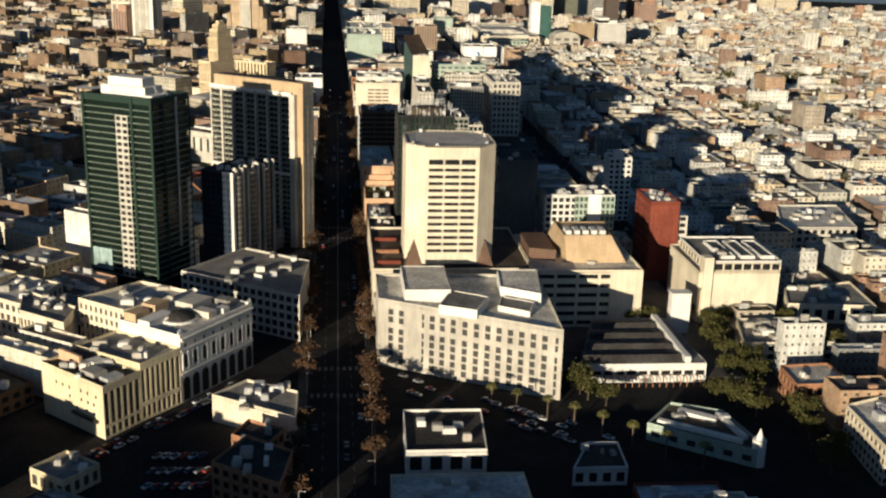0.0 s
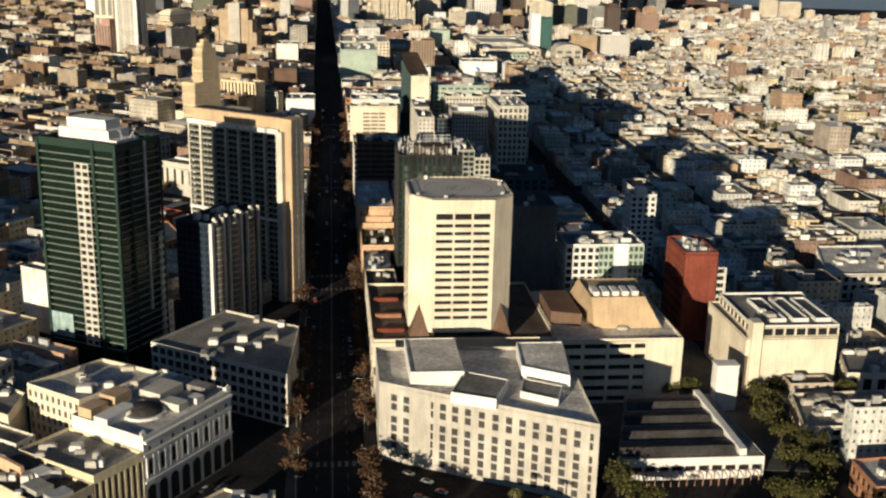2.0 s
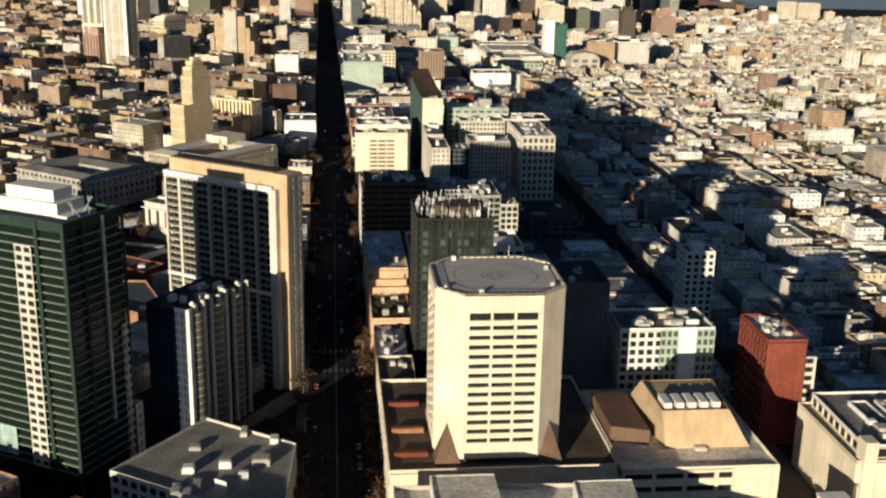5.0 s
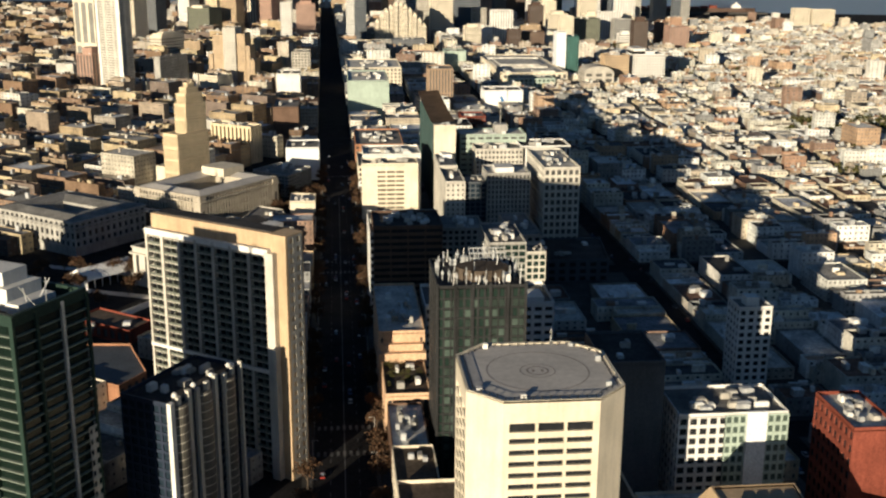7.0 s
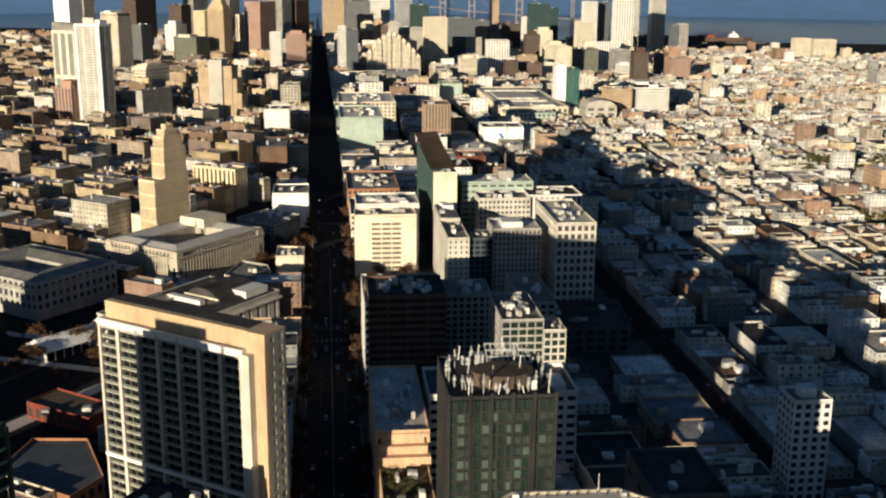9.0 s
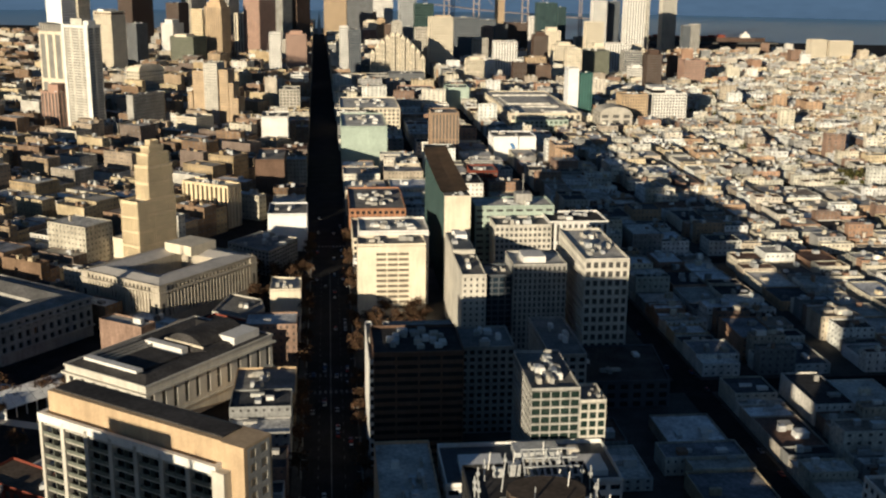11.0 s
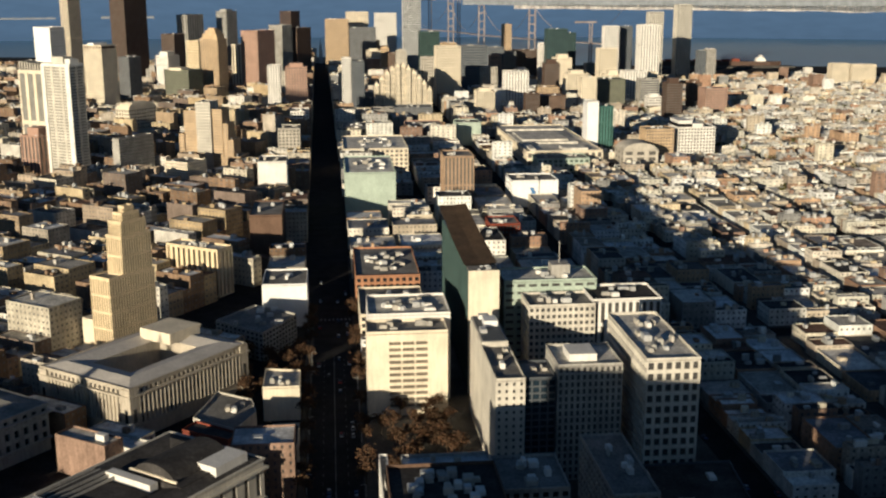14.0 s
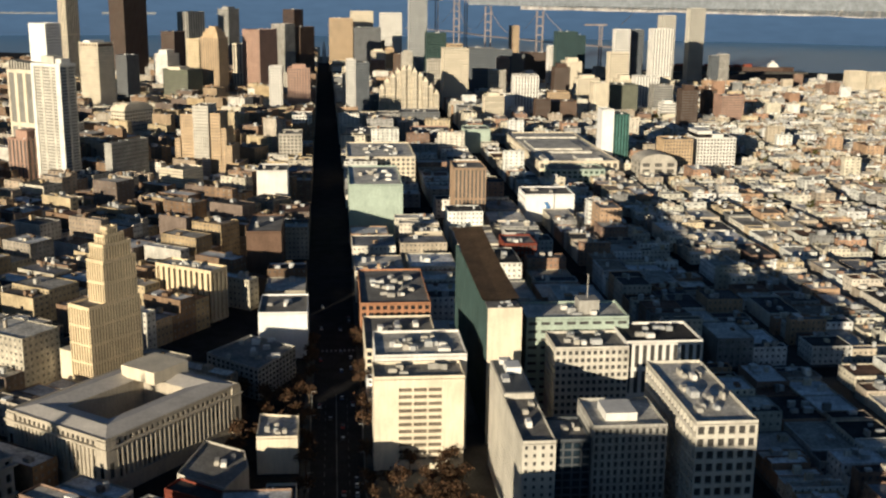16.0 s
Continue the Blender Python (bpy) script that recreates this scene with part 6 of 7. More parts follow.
for x, y, h in ((316, 3200, 178), (232, 3050, 178), (633, 3150, 122)):
    crane = thing("tower_crane", pose(x, y, 0), "pinkish lattice tower crane over a building site", "crane", "cranes")
    bm = bmesh.new()
    for a in (-3, 3):
        for b in (-3, 3):
            box(bm, a - 0.7, a + 0.7, b - 0.7, b + 0.7, 0, h)
    for k in range(int(h / 9)):
        box(bm, -3, 3, -3.4, -2.6, k * 9, k * 9 + 1.2, bottom=True)
    part("mast", bm, "bridge_steel", crane)
    bm = bmesh.new()
    prism(bm, [(-40, -1.5), (14, -1.5), (14, 1.5), (-40, 1.5)], h, h + 4)
    part("jib", bm, "bridge_steel", crane)
ship = thing("cargo_ship", pose(1010, 3345, 0, 0, 0, -8), "long dark cargo ship with white bridge at a pier", "ship")
bm = bmesh.new()
prism(bm, [(-165, -12), (150, -12), (180, 0), (150, 12), (-165, 12)], 0, 15)
part("ship_hull", bm, "umber", ship)
bm = bmesh.new()
for k in range(9):
    box(bm, -150 + k * 25, -130 + k * 25, -9, 9, 15, 18 + (k % 3) * 2)
part("deck_cargo", bm, "brick_red", ship)
bm = bmesh.new()
for s, z0, z1 in ((13, 15, 20), (10, 20, 25), (3, 25, 31)):
    box(bm, 125 - s, 125 + s, -8, 8, z0, z1)
part("ship_bridge", bm, "white", ship)
bm = bmesh.new()
box(bm, 780, 1215, 3290, 3325, 0, 4)
tagged(new("pier", mesh_of("pier", bm, "paving")), "long concrete pier beside the bay", "pier", kind="structure")


def backdrop_material():
    m = bpy.data.materials.new("far_bay_glow")
    m.use_nodes = True
    nodes, links = m.node_tree.nodes, m.node_tree.links
    for n in list(nodes):
        nodes.remove(n)
    # Emission stands in for daylight on the water; upper ramp stops paint haze.
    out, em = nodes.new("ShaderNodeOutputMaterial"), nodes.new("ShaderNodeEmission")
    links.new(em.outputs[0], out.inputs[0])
    sep, pos = nodes.new("ShaderNodeSeparateXYZ"), nodes.new("ShaderNodeNewGeometry")
    links.new(pos.outputs["Position"], sep.inputs[0])
    speck, wobble = nodes.new("ShaderNodeTexNoise"), nodes.new("ShaderNodeTexNoise")
    stretch = nodes.new("ShaderNodeMapping")
    stretch.inputs["Scale"].default_value = (1, 1, 4)
    links.new(pos.outputs["Position"], stretch.inputs[0])
    links.new(stretch.outputs[0], speck.inputs["Vector"]), links.new(pos.outputs["Position"], wobble.inputs["Vector"])
    speck.inputs["Scale"].default_value, speck.inputs["Detail"].default_value = 0.012, 5
    wobble.inputs["Scale"].default_value = 0.0016
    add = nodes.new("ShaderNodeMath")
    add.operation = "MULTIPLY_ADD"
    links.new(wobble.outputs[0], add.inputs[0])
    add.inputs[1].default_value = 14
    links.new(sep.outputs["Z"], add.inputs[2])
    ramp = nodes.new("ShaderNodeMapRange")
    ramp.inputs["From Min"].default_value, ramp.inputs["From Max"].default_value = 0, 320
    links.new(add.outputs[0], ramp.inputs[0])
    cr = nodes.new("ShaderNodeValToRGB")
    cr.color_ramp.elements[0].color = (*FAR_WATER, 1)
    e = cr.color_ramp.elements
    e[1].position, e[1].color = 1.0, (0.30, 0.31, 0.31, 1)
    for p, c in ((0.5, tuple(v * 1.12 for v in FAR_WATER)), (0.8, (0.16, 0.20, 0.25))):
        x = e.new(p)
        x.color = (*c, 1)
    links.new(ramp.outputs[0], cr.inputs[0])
    tint = nodes.new("ShaderNodeMapRange")
    tint.inputs["From Min"].default_value, tint.inputs["From Max"].default_value = 0.35, 0.65
    tint.inputs["To Min"].default_value, tint.inputs["To Max"].default_value = 0.95, 1.05
    links.new(speck.outputs[0], tint.inputs[0])
    mul = nodes.new("ShaderNodeVectorMath")
    mul.operation = "SCALE"
    links.new(cr.outputs[0], mul.inputs[0]), links.new(tint.outputs[0], mul.inputs["Scale"])
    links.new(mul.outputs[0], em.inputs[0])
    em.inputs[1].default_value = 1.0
    return m


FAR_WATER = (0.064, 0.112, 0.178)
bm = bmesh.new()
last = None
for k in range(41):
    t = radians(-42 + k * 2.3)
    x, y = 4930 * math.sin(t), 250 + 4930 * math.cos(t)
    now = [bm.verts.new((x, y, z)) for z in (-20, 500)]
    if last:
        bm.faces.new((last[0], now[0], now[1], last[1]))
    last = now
tagged(new("backdrop", mesh_of("backdrop", bm, backdrop_material())), "glowing backdrop of far bay water with haze in its colours", "backdrop", kind="structure")
M["shore"] = material("shore", (0.5, 0.47, 0.44), 0.95, grain=0.55, size=26, stain=0.3, vary=0)
# far_land is greyed towards the water: distance haze put into its colour.
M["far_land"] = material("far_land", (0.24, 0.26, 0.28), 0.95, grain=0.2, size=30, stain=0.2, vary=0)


def far_strip(name, t0, t1, z_of, mat, label):
    """A strip of distant land on the far side of the bay, between two bearings."""
    bm, last = bmesh.new(), None
    n = max(6, int((t1 - t0) * 8))
    for k in range(n + 1):
        t = t0 + (t1 - t0) * k / n
        x, y = 4900 * math.sin(radians(t)), 250 + 4900 * math.cos(radians(t))
        now = [bm.verts.new((x, y, z)) for z in z_of(k / n)]
        if last:
            bm.faces.new((last[0], now[0], now[1], last[1]))
        last = now
    tagged(new(name, mesh_of(name, bm, mat)), label, "shore", kind="structure")


far_strip("far_shore", 6.5, 32, lambda f: (134 - 30 * f - 3 * noise.noise((f * 9, 1, 2)), 420), "far_land", "built-up shore across the bay with haze in its colour")
far_strip("port_shore", 9, 32, lambda f: (118 - 14 * f + 4 * noise.noise((f * 14, 5, 2)), 133 + 5 * noise.noise((f * 60, 2, 7))), "shore", "pale port yards along the far shore")
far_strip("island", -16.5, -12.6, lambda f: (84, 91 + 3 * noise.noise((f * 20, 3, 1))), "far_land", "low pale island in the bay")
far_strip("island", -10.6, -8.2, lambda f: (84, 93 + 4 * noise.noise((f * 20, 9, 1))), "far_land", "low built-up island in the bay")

# ---- streets: reserved ground ----
def bend(y):
    """How far the avenue has drifted to the side by then."""
    return -0.009 * max(0.0, y - 1000)


KEEP.append(("hull", [(16, 376), (100, 350), (182, 296), (200, 318), (112, 384), (16, 437)]))
KEEP.append(("hull", [(155, 290), (171, 290), (194, 410), (178, 412)]))
keep(17, 57, 958, 1002)
keep(16, 100, 322.5, 337.5)
keep(-52, -16, 268, 310)
keep(-58, -15.6, 438, 468)
keep(-47, -15.6, 521, 612)
keep(-78, -44, 1152, 1225)
keep(15.5, 62, 750, 800)
keep(15.5, 64, 848, 958)
keep(150, 180, 372, 436)
keep(-15.5, 15.5, 0, 1000)
KEEP.append(("hull", [(-15.5, 1000), (15.5, 1000), (15.5 + bend(3600), 3600), (-15.5 + bend(3600), 3600)]))
KEEP.append(("hull", [(-120, 355), (-70, 345), (-30, 415), (-20, 440), (-36, 432)]))
KEEP.append(("hull", [(-60, 1050), (-16, 1030), (-16, 1090), (-40, 1110)]))

KEEP.append(("hull", [(-205, 935), (-125, 945), (-102, 860), (-96, 765), (-142, 742), (-185, 800)]))
for name, pts in (("long", [(-150, 778), (-143, 772), (-100, 838), (-106, 842)]), ("cross", [(-190, 880), (-184, 872), (-108, 842), (-106, 848)]), ("edge", [(-182, 916), (-178, 908), (-118, 884), (-117, 891)])):
    bm = bmesh.new()
    prism(bm, pts, 0, 0.12)
    tagged(new("plaza_path", mesh_of("plaza_path", bm, "deck_grey")), "pale paved path across the plaza", "path", kind="structure")
hull("sunken_hall", [(-138, 790), (-106, 768), (-97, 783), (-128, 806)], 7, "brick_red", "soft_pane", "low brick hall with a dark brown roof", floors=1, bay=5, seed=81, units=1, roof="brown_roof", sides=(0,))
hull("blue_roofed_hall", [(-128, 704), (-95, 682), (-86, 698), (-99, 733), (-121, 735)], 13, "orange_brick", "soft_pane", "brick hall with a dark blue-grey roof", floors=2, bay=5, seed=82, units=0, roof="slate_lead", sides=(1,))

# ---- the rest of the city: single buildings near by ----
NEAR_WALLS = ("house_wall",)


def house(c, ux, w, d, h, rng):
    """A plain low city building: walls with recessed windows, parapet, flat roof and roof boxes."""
    turn = math.degrees(math.atan2(ux.y, ux.x))
    o = rect(w, d)
    big = h > 18
    tone = rng.choice(("pale", "cream", "tan", "grey", "brown", "weathered"))
    root = thing("city_building", pose(c.x, c.y, 0, 0, 0, turn), f"{'mid-rise' if big else 'low'} stucco city building with a flat roof and {rng.choice(('roof boxes', 'a plain parapet', 'small vents'))}", "building", "city buildings")
    floors = max(1, round(h / 3.6))
    bm = bmesh.new()
    prism(bm, inset(o, 0.3), 0, h - 0.9, 0, False)
    part("glazing", bm, "soft_pane", root)
    bm = bmesh.new()
    for i in range(4):
        p, q = o[i], o[(i + 1) % 4]
        length = math.dist(p, q)
        if i == 2 or (i != 0 and rng.random() < 0.45):
            lattice(bm, p, q, [0, length], [0, h], 0.1)
        else:
            lattice(bm, p, q, lines(length, max(1, round(length / rng.uniform(2.8, 4.6))), rng.uniform(0.6, 0.78)), lines(h, floors, rng.uniform(0.55, 0.7)), 0.28)
    ring(bm, o, inset(o, 0.35), h - 0.001, h + 0.001)
    bmesh.ops.remove_doubles(bm, verts=bm.verts, dist=0.01)
    part("wall", bm, "house_wall", root)
    bm = bmesh.new()
    inner = inset(o, 0.34)
    bm.faces.new([bm.verts.new((*p, h - 0.9)) for p in inner])
    part("roof", bm, "house_roof", root)
    for k in range(rng.choice((1, 2, 2, 3, 4))):
        a, b = rng.uniform(1.2, min(6, w * 0.3)), rng.uniform(1.2, min(6, d * 0.3))
        x, y = rng.uniform(-0.3, 0.3) * w, rng.uniform(-0.3, 0.3) * d
        bm = bmesh.new()
        z = h - 0.9 + rng.uniform(1.0, 3.2)
        box(bm, x - a / 2, x + a / 2, y - b / 2, y + b / 2, h - 0.9, z)
        box(bm, x - a / 2 - 0.1, x + a / 2 + 0.1, y - b / 2 - 0.1, y + b / 2 + 0.1, z, z + 0.15)
        part("roof_box", bm, rng.choice(("pale_metal", "white", "concrete", "house_wall")), root)


def lot(bm, c, ux, w, d, h, rng, windows):
    """One plain city building in a joined mesh: walls with a parapet, a sunken roof, roof boxes and dark window strips."""
    vx = Vector((-ux.y, ux.x))
    turnp = lambda a, b: tuple(c + ux * a + vx * b)
    pts = [turnp(a, b) for a, b in ((-w / 2, -d / 2), (w / 2, -d / 2), (w / 2, d / 2), (-w / 2, d / 2))]
    lo, hi = [bm.verts.new((*p, 0)) for p in pts], [bm.verts.new((*p, h)) for p in pts]
    inn = [bm.verts.new((*p, h)) for p in inset(pts, 0.45)]
    for i in range(4):
        j = (i + 1) % 4
        bm.faces.new((lo[i], lo[j], hi[j], hi[i]))
        bm.faces.new((hi[i], hi[j], inn[j], inn[i]))
    bm.faces.new([bm.verts.new((*p, h - 0.6)) for p in inset(pts, 0.44)]).material_index = 1
    for k in range(rng.choice((1, 1, 2, 3, 4))):
        a, b, s = rng.uniform(-0.3, 0.3) * w, rng.uniform(-0.3, 0.3) * d, rng.uniform(1.2, 4.5)
        t, z = rng.uniform(1.2, 4.5), rng.uniform(0.6, 3.4)
        q = [turnp(a + i * s / 2, b + j * t / 2) for i, j in ((-1, -1), (1, -1), (1, 1), (-1, 1))]
        prism(bm, q, h - 0.6, h + z, 0 if rng.random() < 0.6 else 3)
    if windows:
        floors = max(1, int(h / 3.6))
        for side, length in ((0, w), (1, d), (3, d)):
            p, q = Vector(pts[side]), Vector(pts[(side + 1) % 4])
            e = (q - p).normalized()
            n = Vector((e.y, -e.x)) * 0.06
            if side and rng.random() < 0.5:
                continue
            k = max(1, int(length / (3.2 if windows > 1 else 5.5)))
            for f in range(floors):
                z = f * h / floors + 1.3
                for i in range(k):
                    s0, s1 = (i + 0.32) * length / k, (i + 0.68) * length / k
                    a, b = p + e * s0 + n, p + e * s1 + n
                    bm.faces.new([bm.verts.new(v) for v in ((a.x, a.y, z), (b.x, b.y, z), (b.x, b.y, z + 1.4), (a.x, a.y, z + 1.4))]).material_index = 2


rng = random.Random(5)
zones = {}
near_count = 0


def place(c, ux, w, d, h):
    """Puts a city building where the ground is free: a thing of its own near the flight, joined with its neighbours further off."""
    global near_count
    vx = Vector((-ux.y, ux.x))
    pts = [tuple(c + ux * a + vx * b) for a, b in ((-w / 2, -d / 2), (w / 2, -d / 2), (w / 2, d / 2), (-w / 2, d / 2))]
    if not free(pts):
        return
    if near_count < 350 and 270 < c.y < 960 and -175 < c.x < 330:
        near_count += 1
        house(c, ux, w, d, h, rng)
        return
    key = ("unseen_" if c.y < 270 else "") + ("east" if c.x > 0 else "west") + ("_near" if c.y < 1300 else "_middle" if c.y < 2200 else "_far")
    bm = zones.setdefault(key, bmesh.new())
    lot(bm, c, ux, w, d, h, rng, 2 if c.y < 1500 else 1 if c.y < 2300 else 0)


def tall(x, y):
    """How high the plain buildings stand there."""
    r = rng.random()
    core = max(0, 1 - abs(x) / 420) * (1 if y > 1900 else 0.3 if y > 1150 else 0.1)
    h = rng.uniform(5, 11) if x > 190 else rng.uniform(8, 17)
    if r > 0.88:
        h += rng.uniform(3, 9)
    if r > 0.985:
        h += rng.uniform(6, 18)
    # Unseen blocks behind the start, added and raised to shade the foreground.
    if y < 255:
        return rng.uniform(16, 30) if x < 0 else rng.uniform(10, 26)
    # Out of view on the left: height chosen to shade the annex's side.
    if x < -118 and y < 385:
        return rng.uniform(13, 18)
    if x < -48 and y < 352:
        return rng.uniform(4, 8)
    if 90 < x < 330 and 530 < y < 1000:
        return rng.uniform(5.5, 10) if x < 190 else rng.choice((6, 8, 10, 13, 17)) * rng.uniform(0.9, 1.15)
    if x < -46 and y > 1150:
        h = rng.choice((9, 12, 14, 18, 22, 27) if y > 1350 else (9, 11, 13, 15, 18)) * rng.uniform(0.9, 1.1)
    return h + core * rng.uniform(3, 30)


# the straight grid on the sunny side
for col in range(14):
    x0 = 16.5 if col == 0 else 189 + (col - 1) * 178 - (0 if col == 1 else 8)
    x1 = 171 if col == 0 else x0 + 158
    for blk in range(-3, 13):
        y0, y1 = 175 + blk * 235 + 12, 175 + (blk + 1) * 235 - 12
        if y1 > 3300 - 0.28 * x0:
            continue
        n = 6 if col else 4
        depth = (x1 - x0 - 10) / n
        for row in range(n):
            xa = x0 + row * depth + (10 if row >= n // 2 else 0)
            y = y0
            while y < y1 - 5:
                w = min(rng.choice((7, 7, 7.6, 9, 12, 15, 22, 34) if col or y0 < 1000 else (12, 15, 22, 30, 40)) * rng.uniform(0.85, 1.15), y1 - y)
                d = depth * rng.uniform(0.72, 0.99)
                if y1 - y - w < 5:
                    w = y1 - y
                place(Vector((xa + (d / 2 if row % 2 == 0 else depth - d / 2) + (bend(y) if col == 0 else 0), y + w / 2)), Vector((1, 0)), d, w - 0.25, tall(xa, y))
                y += w
# house fronts along the avenue's shady side
y = -420.0
while y < 3500:
    w = rng.choice((12, 16, 20, 26, 34))
    place(Vector((-29.8 + bend(y + w), y + w / 2)), Vector((1, 0)), 26, w - 0.3, rng.uniform(14, 27) + (rng.uniform(0, 30) if y > 1900 else 0))
    y += w + (18 if rng.random() < 0.14 else 0)
# the turned grid
EAST, NORTH = Vector((math.sin(radians(-G)), math.cos(radians(-G)))), Vector((-math.cos(radians(-G)), math.sin(radians(-G))))
for a in range(-14, 30):
    for b in range(-6, 30):
        for row in range(2):
            u, v = a * 128.0, b * 94.0 + row * 37
            end = u + 110
            while u < end - 5:
                w = min(rng.choice((7.6, 7.6, 9, 11, 14, 18, 24)) * rng.uniform(0.9, 1.1), end - u)
                d = 36 * rng.uniform(0.78, 0.99)
                c = EAST * (u + w / 2) + NORTH * (v + (d / 2 if row == 0 else 37 - d / 2)) + Vector((0, 330))
                if c.x < -46 and c.y > -420 and c.y < 3700 + 0.32 * c.x and c.x > -1500 and c.x > -0.62 * c.y - 150:
                    place(c, EAST, w - 0.25, d, tall(c.x, c.y))
                u += w
for key, bm in zones.items():
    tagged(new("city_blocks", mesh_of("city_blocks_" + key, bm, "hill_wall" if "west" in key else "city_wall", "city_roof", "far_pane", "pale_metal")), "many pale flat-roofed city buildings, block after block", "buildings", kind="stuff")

# ---- pavements, road paint ----
def slab(name, outline, z, mat, label):
    bm = bmesh.new()
    prism(bm, outline, 0, z)
    tagged(new(name, mesh_of(name, bm, mat)), label, "pavement", kind="structure")


for col in range(3):
    x0 = 12.0 if col == 0 else 187 + (col - 1) * 178 - (0 if col == 1 else 8)
    x1 = 173 if col == 0 else x0 + 163
    for blk in range(0, 5):
        y0, y1 = 175 + blk * 235 + 8, 175 + (blk + 1) * 235 - 8
        if blk > 0 or col > 0:
            slab("pavement", [(x0, y0 if not (col == 0 and blk == 1) else 440), (x1, y0), (x1, y1), (x0, y1)], 0.15, "paving", "grey concrete pavement round a city block")
slab("pavement", [(-16.3, -400), (-12, -400), (-12, 1200), (-16.3, 1200)], 0.15, "paving", "grey concrete pavement along the avenue")
for y in (404, 432, 636, 660, 884, 906, 1168):
    for k in range(9):
        bm = bmesh.new()
        box(bm, -11 + k * 2.6, -9.8 + k * 2.6, y, y + 4, 0, 0.012)
        tagged(new("crossing_stripe", mesh_of("crossing_stripe", bm, "paint_line")), "white painted crossing stripe on asphalt", "road marking", "crossing stripes", "structure")
bm = bmesh.new()
for k in range(92):
    for x in (-5.5, 5.5):
        box(bm, x - 0.1, x + 0.1, 270 + k * 9, 273.5 + k * 9, 0, 0.012)
    box(bm, -0.2, 0.2, 270 + k * 9, 279 + k * 9, 0, 0.011)
tagged(new("lane_lines", mesh_of("lane_lines", bm, "paint_line")), "worn white lane lines on dark asphalt", "road marking", kind="stuff")


# ---- trees ----
def tree_kind(name, label, h, spread, leaf, seed, leaves=260):
    rng = random.Random(seed)
    root = thing(name, pose(0, 0, 0), label, "tree", "street trees")
    bm = bmesh.new()
    def limb(p, q, r0, r1):
        p, q = Vector(p), Vector(q)
        d = (q - p).normalized()
        s = d.orthogonal().normalized()
        t = d.cross(s)
        a = [bm.verts.new(p + (s * math.cos(k * 1.257) + t * math.sin(k * 1.257)) * r0) for k in range(5)]
        b = [bm.verts.new(q + (s * math.cos(k * 1.257) + t * math.sin(k * 1.257)) * r1) for k in range(5)]
        for k in range(5):
            bm.faces.new((a[k], a[(k + 1) % 5], b[(k + 1) % 5], b[k]))
    fork = h * 0.4
    limb((0, 0, 0), (0, 0, fork), 0.28, 0.2)
    tips = []
    for k in range(6):
        t = k * 1.05 + rng.uniform(-0.3, 0.3)
        q = (math.cos(t) * spread * rng.uniform(0.35, 0.7), math.sin(t) * spread * rng.uniform(0.35, 0.7), h * rng.uniform(0.62, 0.92))
        limb((0, 0, fork * rng.uniform(0.7, 1)), q, 0.14, 0.05)
        tips.append(Vector(q))
    part("trunk", bm, "bark", root)
    bm = bmesh.new()
    for k in range(leaves):
        c = rng.choice(tips)
        v = c + Vector((rng.gauss(0, 1), rng.gauss(0, 1), rng.gauss(0, 0.8))) * spread * 0.27
        s = rng.uniform(0.2, 0.5)
        m = Euler((rng.uniform(0, 6), rng.uniform(0, 6), rng.uniform(0, 6))).to_matrix() * s
        vs = [bm.verts.new(v + m @ Vector(p)) for p in ((-1, -0.6, 0), (1, -0.6, 0.2), (0.9, 0.7, 0), (0, 1.1, -0.2), (-1, 0.5, 0.1))]
        bm.faces.new(vs)
    part("crown", bm, leaf, root)
    return root


green = [tree_kind("street_tree", "dense green street tree beside the road", 9, 4.2, "leaf", 3, 1000), tree_kind("street_tree", "broad olive-green street tree", 11, 5.5, "leaf", 4, 1300)]
autumn = [tree_kind("plane_tree", "thin brown-leaved plane tree on the pavement", 10, 4.0, "autumn_leaf", 5, 520), tree_kind("plane_tree", "half-bare rust brown plane tree", 12, 4.6, "autumn_leaf", 6, 460)]
rng = random.Random(77)
spots = [(168, 398, 0), (172, 410, 1), (165, 420, 0), (176, 425, 1), (171, 440, 0), (168, 452, 1), (174, 462, 1), (100, 398, 0), (106, 392, 0), (98, 404, 1), (152, 395, 0), (158, 388, 1), (163, 380, 0),
         (176, 360, 0), (180, 345, 0), (172, 332, 1), (176, 478, 0), (186, 482, 0), (194, 481, 0), (205, 481, 0), (168, 490, 0), (178, 372, 1), (148, 484, 0), (140, 483, 0), (214, 478, 0), (222, 445, 1), (230, 430, 0)]
for i, (x, y, k) in enumerate(spots):
    m = pose(x, y, 0.0, 0, 0, rng.uniform(0, 360))
    if i in (0, 1):
        green[i].matrix_world = m
    else:
        copy_thing(green[k], m @ pose(0, 0, 0))
spots = [(13.4, y) for y in range(352, 1180, 15)] + [(-13.4, y) for y in range(300, 1180, 17)]
spots += [(rng.uniform(19, 55), rng.uniform(962, 1000)) for _ in range(16)] + [(rng.uniform(-52, -18), rng.uniform(1040, 1100)) for _ in range(22)]
spots += [(rng.uniform(-185, -118), rng.uniform(812, 905)) for _ in range(26)]
spots += [(-60 + k * 4.2 + rng.uniform(-2, 2), 1000 + k * 5.5) for k in range(9)]
for i, (x, y) in enumerate(spots):
    m = pose(x + rng.uniform(-0.6, 0.6), y + rng.uniform(-5, 5), 0.15 if abs(x) > 12.5 else 0, 0, 0, rng.uniform(0, 360))
    if i in (0, 1):
        autumn[i].matrix_world = m
    elif rng.random() < 0.8:
        copy_thing(autumn[rng.randrange(2)], m)
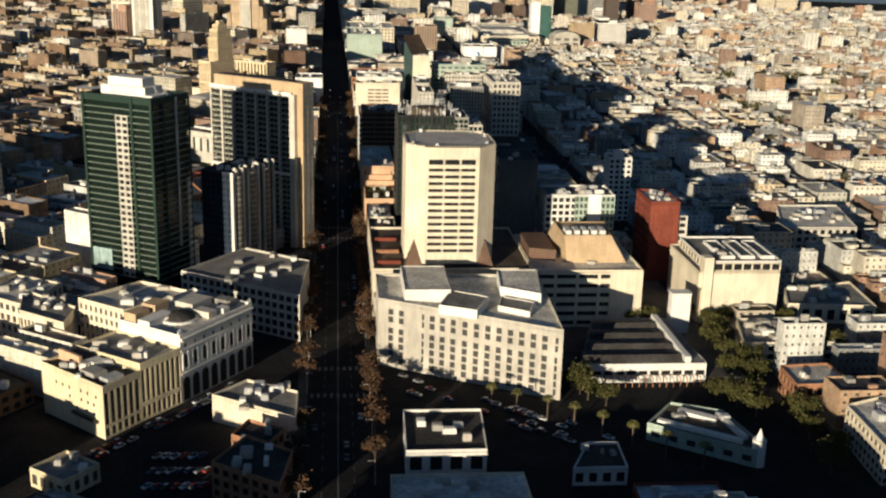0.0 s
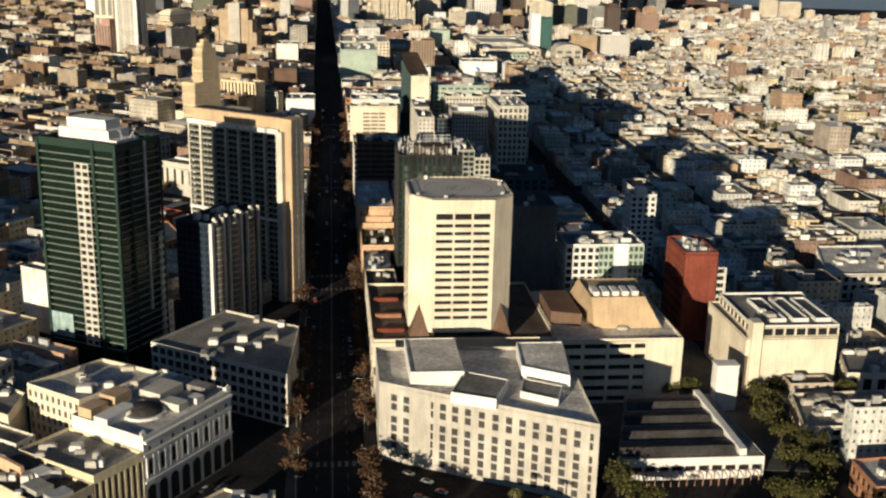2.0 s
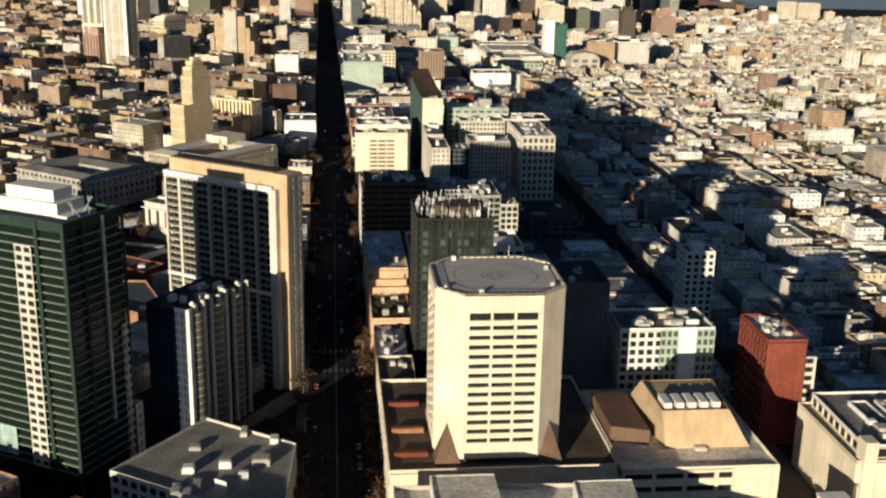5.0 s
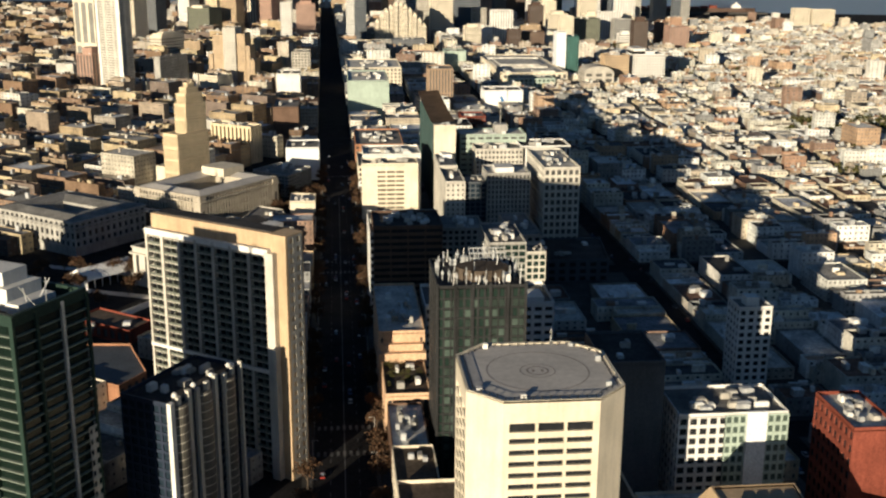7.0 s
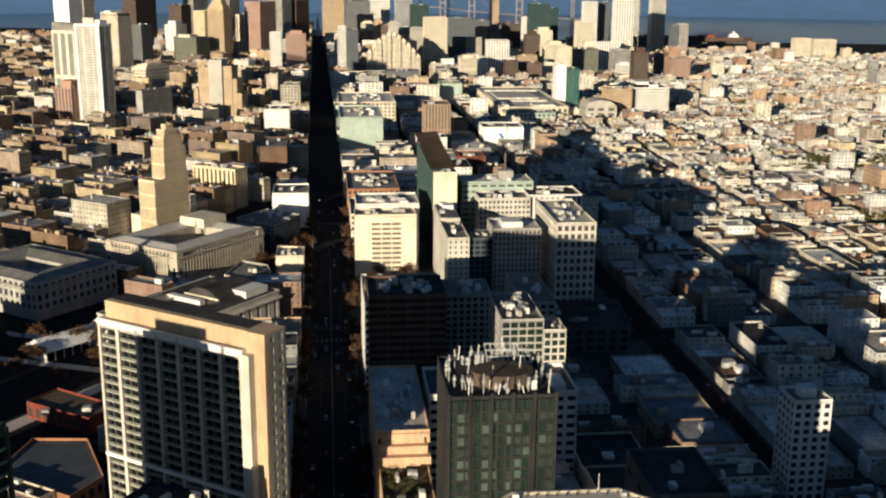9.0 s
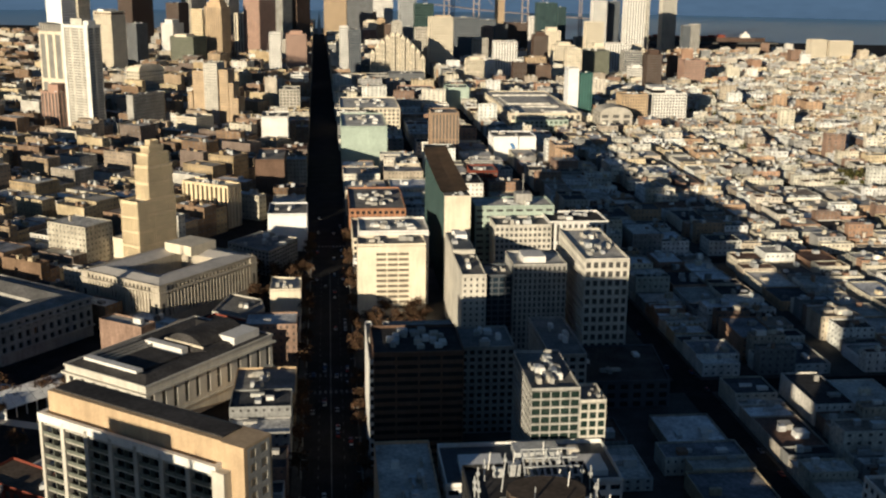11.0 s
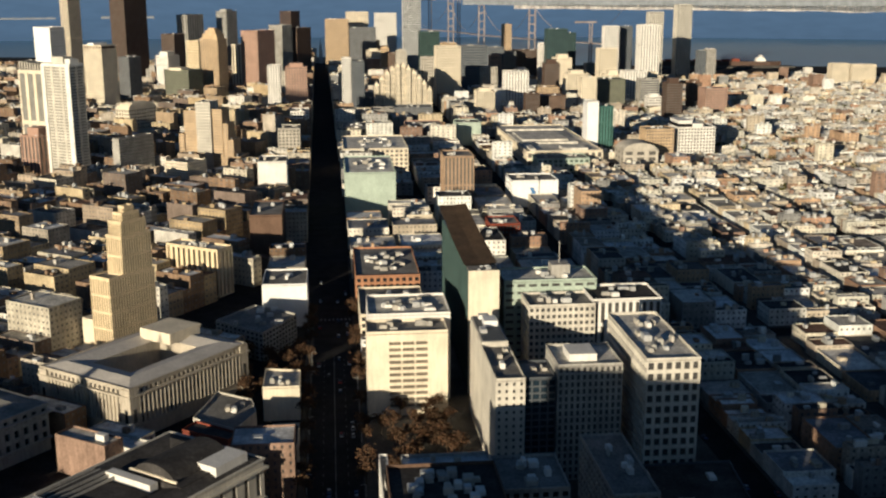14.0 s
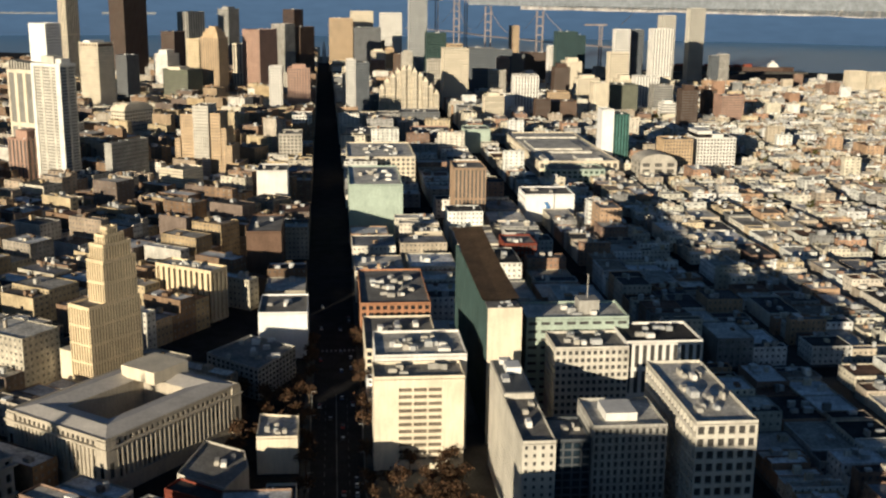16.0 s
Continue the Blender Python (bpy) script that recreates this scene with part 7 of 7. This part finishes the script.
square = random.Random(91)
for k in range(16):
    copy_thing(autumn[k % 2], pose(square.uniform(22, 60), square.uniform(908, 962), 0.2, 0, 0, square.uniform(0, 360)))
bm = bmesh.new()
box(bm, 17, 66, 896, 1002, 0.0, 0.22)
tagged(new("square_paving", mesh_of("square_paving", bm, "paving")), "brown-grey paved square under bare trees", "pavement", kind="structure")


bm = bmesh.new()
for k in range(420):
    x, y = rng.uniform(380, 1500), rng.uniform(700, 2500)
    if k % 3 == 0:
        x, y = 560 + rng.uniform(-60, 120), 1350 + rng.uniform(-40, 60)
    for j in range(26):
        c = Vector((x + rng.gauss(0, 2.6), y + rng.gauss(0, 2.6), 7 + rng.gauss(0, 2.2)))
        m = Euler((rng.uniform(0, 6), rng.uniform(0, 6), rng.uniform(0, 6))).to_matrix() * rng.uniform(0.8, 1.7)
        bm.faces.new([bm.verts.new(c + m @ Vector(p)) for p in ((-1, -0.6, 0), (1, -0.6, 0.2), (0.9, 0.7, 0), (0, 1.1, -0.2), (-1, 0.5, 0.1))])
tagged(new("yard_trees", mesh_of("yard_trees", bm, "leaf")), "scattered green trees between the far houses", "trees", kind="stuff")


def palm(x, y, h):
    root = thing("palm", pose(x, y, 0), "tall palm with a sunlit yellow-green head in the median", "tree", "median palms")
    bm = bmesh.new()
    bmesh.ops.create_cone(bm, segments=8, radius1=0.35, radius2=0.22, depth=h)
    bmesh.ops.translate(bm, vec=(0, 0, h / 2), verts=bm.verts)
    part("trunk", bm, "bark", root)
    for k in range(16):
        bm = bmesh.new()
        t, up = k * 0.785 + (0.4 if k > 7 else 0), 0.9 if k > 7 else 0.25
        d = Vector((math.cos(t), math.sin(t), 0))
        s = Vector((-d.y, d.x, 0)) * 0.35
        pts = [Vector((0, 0, h)), Vector((0, 0, h + up)) + d * 1.1, Vector((0, 0, h + up * 0.4)) + d * 2.1, Vector((0, 0, h - 0.9)) + d * 2.7]
        a = [(bm.verts.new(p - s * w), bm.verts.new(p + s * w)) for p, w in zip(pts, (0.4, 1, 0.9, 0.15))]
        for p, q in zip(a, a[1:]):
            bm.faces.new((p[0], p[1], q[1], q[0]))
        part("frond", bm, "palm_leaf", root)


M["palm_leaf"] = material("palm_leaf", (0.16, 0.15, 0.05), 0.7, vary=0.2)
for x, y in ((60, 398), (69, 392), (80, 386), (89, 379), (98, 371), (107, 362), (117, 353), (128, 344)):
    palm(x, y - 6, 9.5)


# ---- cars and lamps ----
def car_kind():
    root = thing("car", pose(0, 0, 0), "small parked car at the kerb", "car", "cars")
    bm = bmesh.new()
    prism(bm, [(-0.9, -2.2), (0.9, -2.2), (0.9, 2.2), (-0.9, 2.2)], 0.3, 0.85)
    bmesh.ops.bevel(bm, geom=bm.edges[:], offset=0.12, segments=1, affect="EDGES")
    part("body", bm, "car_paint", root)
    bm = bmesh.new()
    a = [bm.verts.new(p) for p in ((-0.82, -1.5, 0.84), (0.82, -1.5, 0.84), (0.82, 1.2, 0.84), (-0.82, 1.2, 0.84))]
    b = [bm.verts.new(p) for p in ((-0.65, -1.0, 1.4), (0.65, -1.0, 1.4), (0.65, 0.6, 1.4), (-0.65, 0.6, 1.4))]
    for k in range(4):
        bm.faces.new((a[k], a[(k + 1) % 4], b[(k + 1) % 4], b[k]))
    part("cabin_glass", bm, "pane", root)
    bm = bmesh.new()
    box(bm, -0.66, 0.66, -1.02, 0.62, 1.39, 1.45)
    part("car_roof", bm, "car_paint", root)
    for x in (-0.85, 0.85):
        for y in (-1.35, 1.35):
            bm = bmesh.new()
            bmesh.ops.create_cone(bm, cap_ends=True, segments=10, radius1=0.32, radius2=0.32, depth=0.22, matrix=pose(x, y, 0.32, 0, 90, 0))
            part("wheel", bm, "dark_metal", root)
    return root


car = car_kind()
first = True
for i in range(165):
    k = i % 5 if i < 145 else 9
    if k < 2:
        x, y, r = rng.choice((-8.6, -3, 3, 8.6)), rng.uniform(300, 1300), 0
    elif k == 2:
        t = rng.random()
        x, y, r = 24 + 84 * t + rng.uniform(-2, 2), 418 - 66 * t + rng.choice((-8, -3, 4, 8)), 52
    elif k == 3:
        x, y, r = rng.choice((174.6, 185.4, 177.4, 182.6)), rng.uniform(520, 1300), 0
    elif k == 9:
        j = i - 145
        x, y, r = -63 + (j % 7) * 3.1, 333 + (j // 7) * 11 + rng.uniform(-0.4, 0.4), -34
    else:
        t = rng.random()
        x, y, r = -88 + 52 * t, 352 + 72 * t + rng.choice((-3, 3)), -36
    m = pose(x, y, 0, 0, 0, r + rng.choice((0, 180)))
    if first:
        car.matrix_world, first = m, False
    else:
        copy_thing(car, m)


def lamp(x, y, side):
    root = thing("street_lamp", pose(x, y, 0.0), "thin grey street lamp post with an arm", "street lamp", "street lamps")
    bm = bmesh.new()
    bmesh.ops.create_cone(bm, segments=6, radius1=0.14, radius2=0.07, depth=9, matrix=pose(0, 0, 4.5))
    part("post", bm, "pale_metal", root)
    bm = bmesh.new()
    box(bm, min(0, side * 2), max(0, side * 2), -0.05, 0.05, 8.9, 9.0, bottom=True)
    arm = part("arm", bm, "pale_metal", root)
    bm = bmesh.new()
    box(bm, side * 2 - 0.35, side * 2 + 0.35, -0.15, 0.15, 8.78, 8.96, bottom=True)
    part("lamp_head", bm, "concrete", arm)


for y in range(300, 1100, 32):
    lamp(12.4, y, -1)
    lamp(-12.4, y + 12, 1)
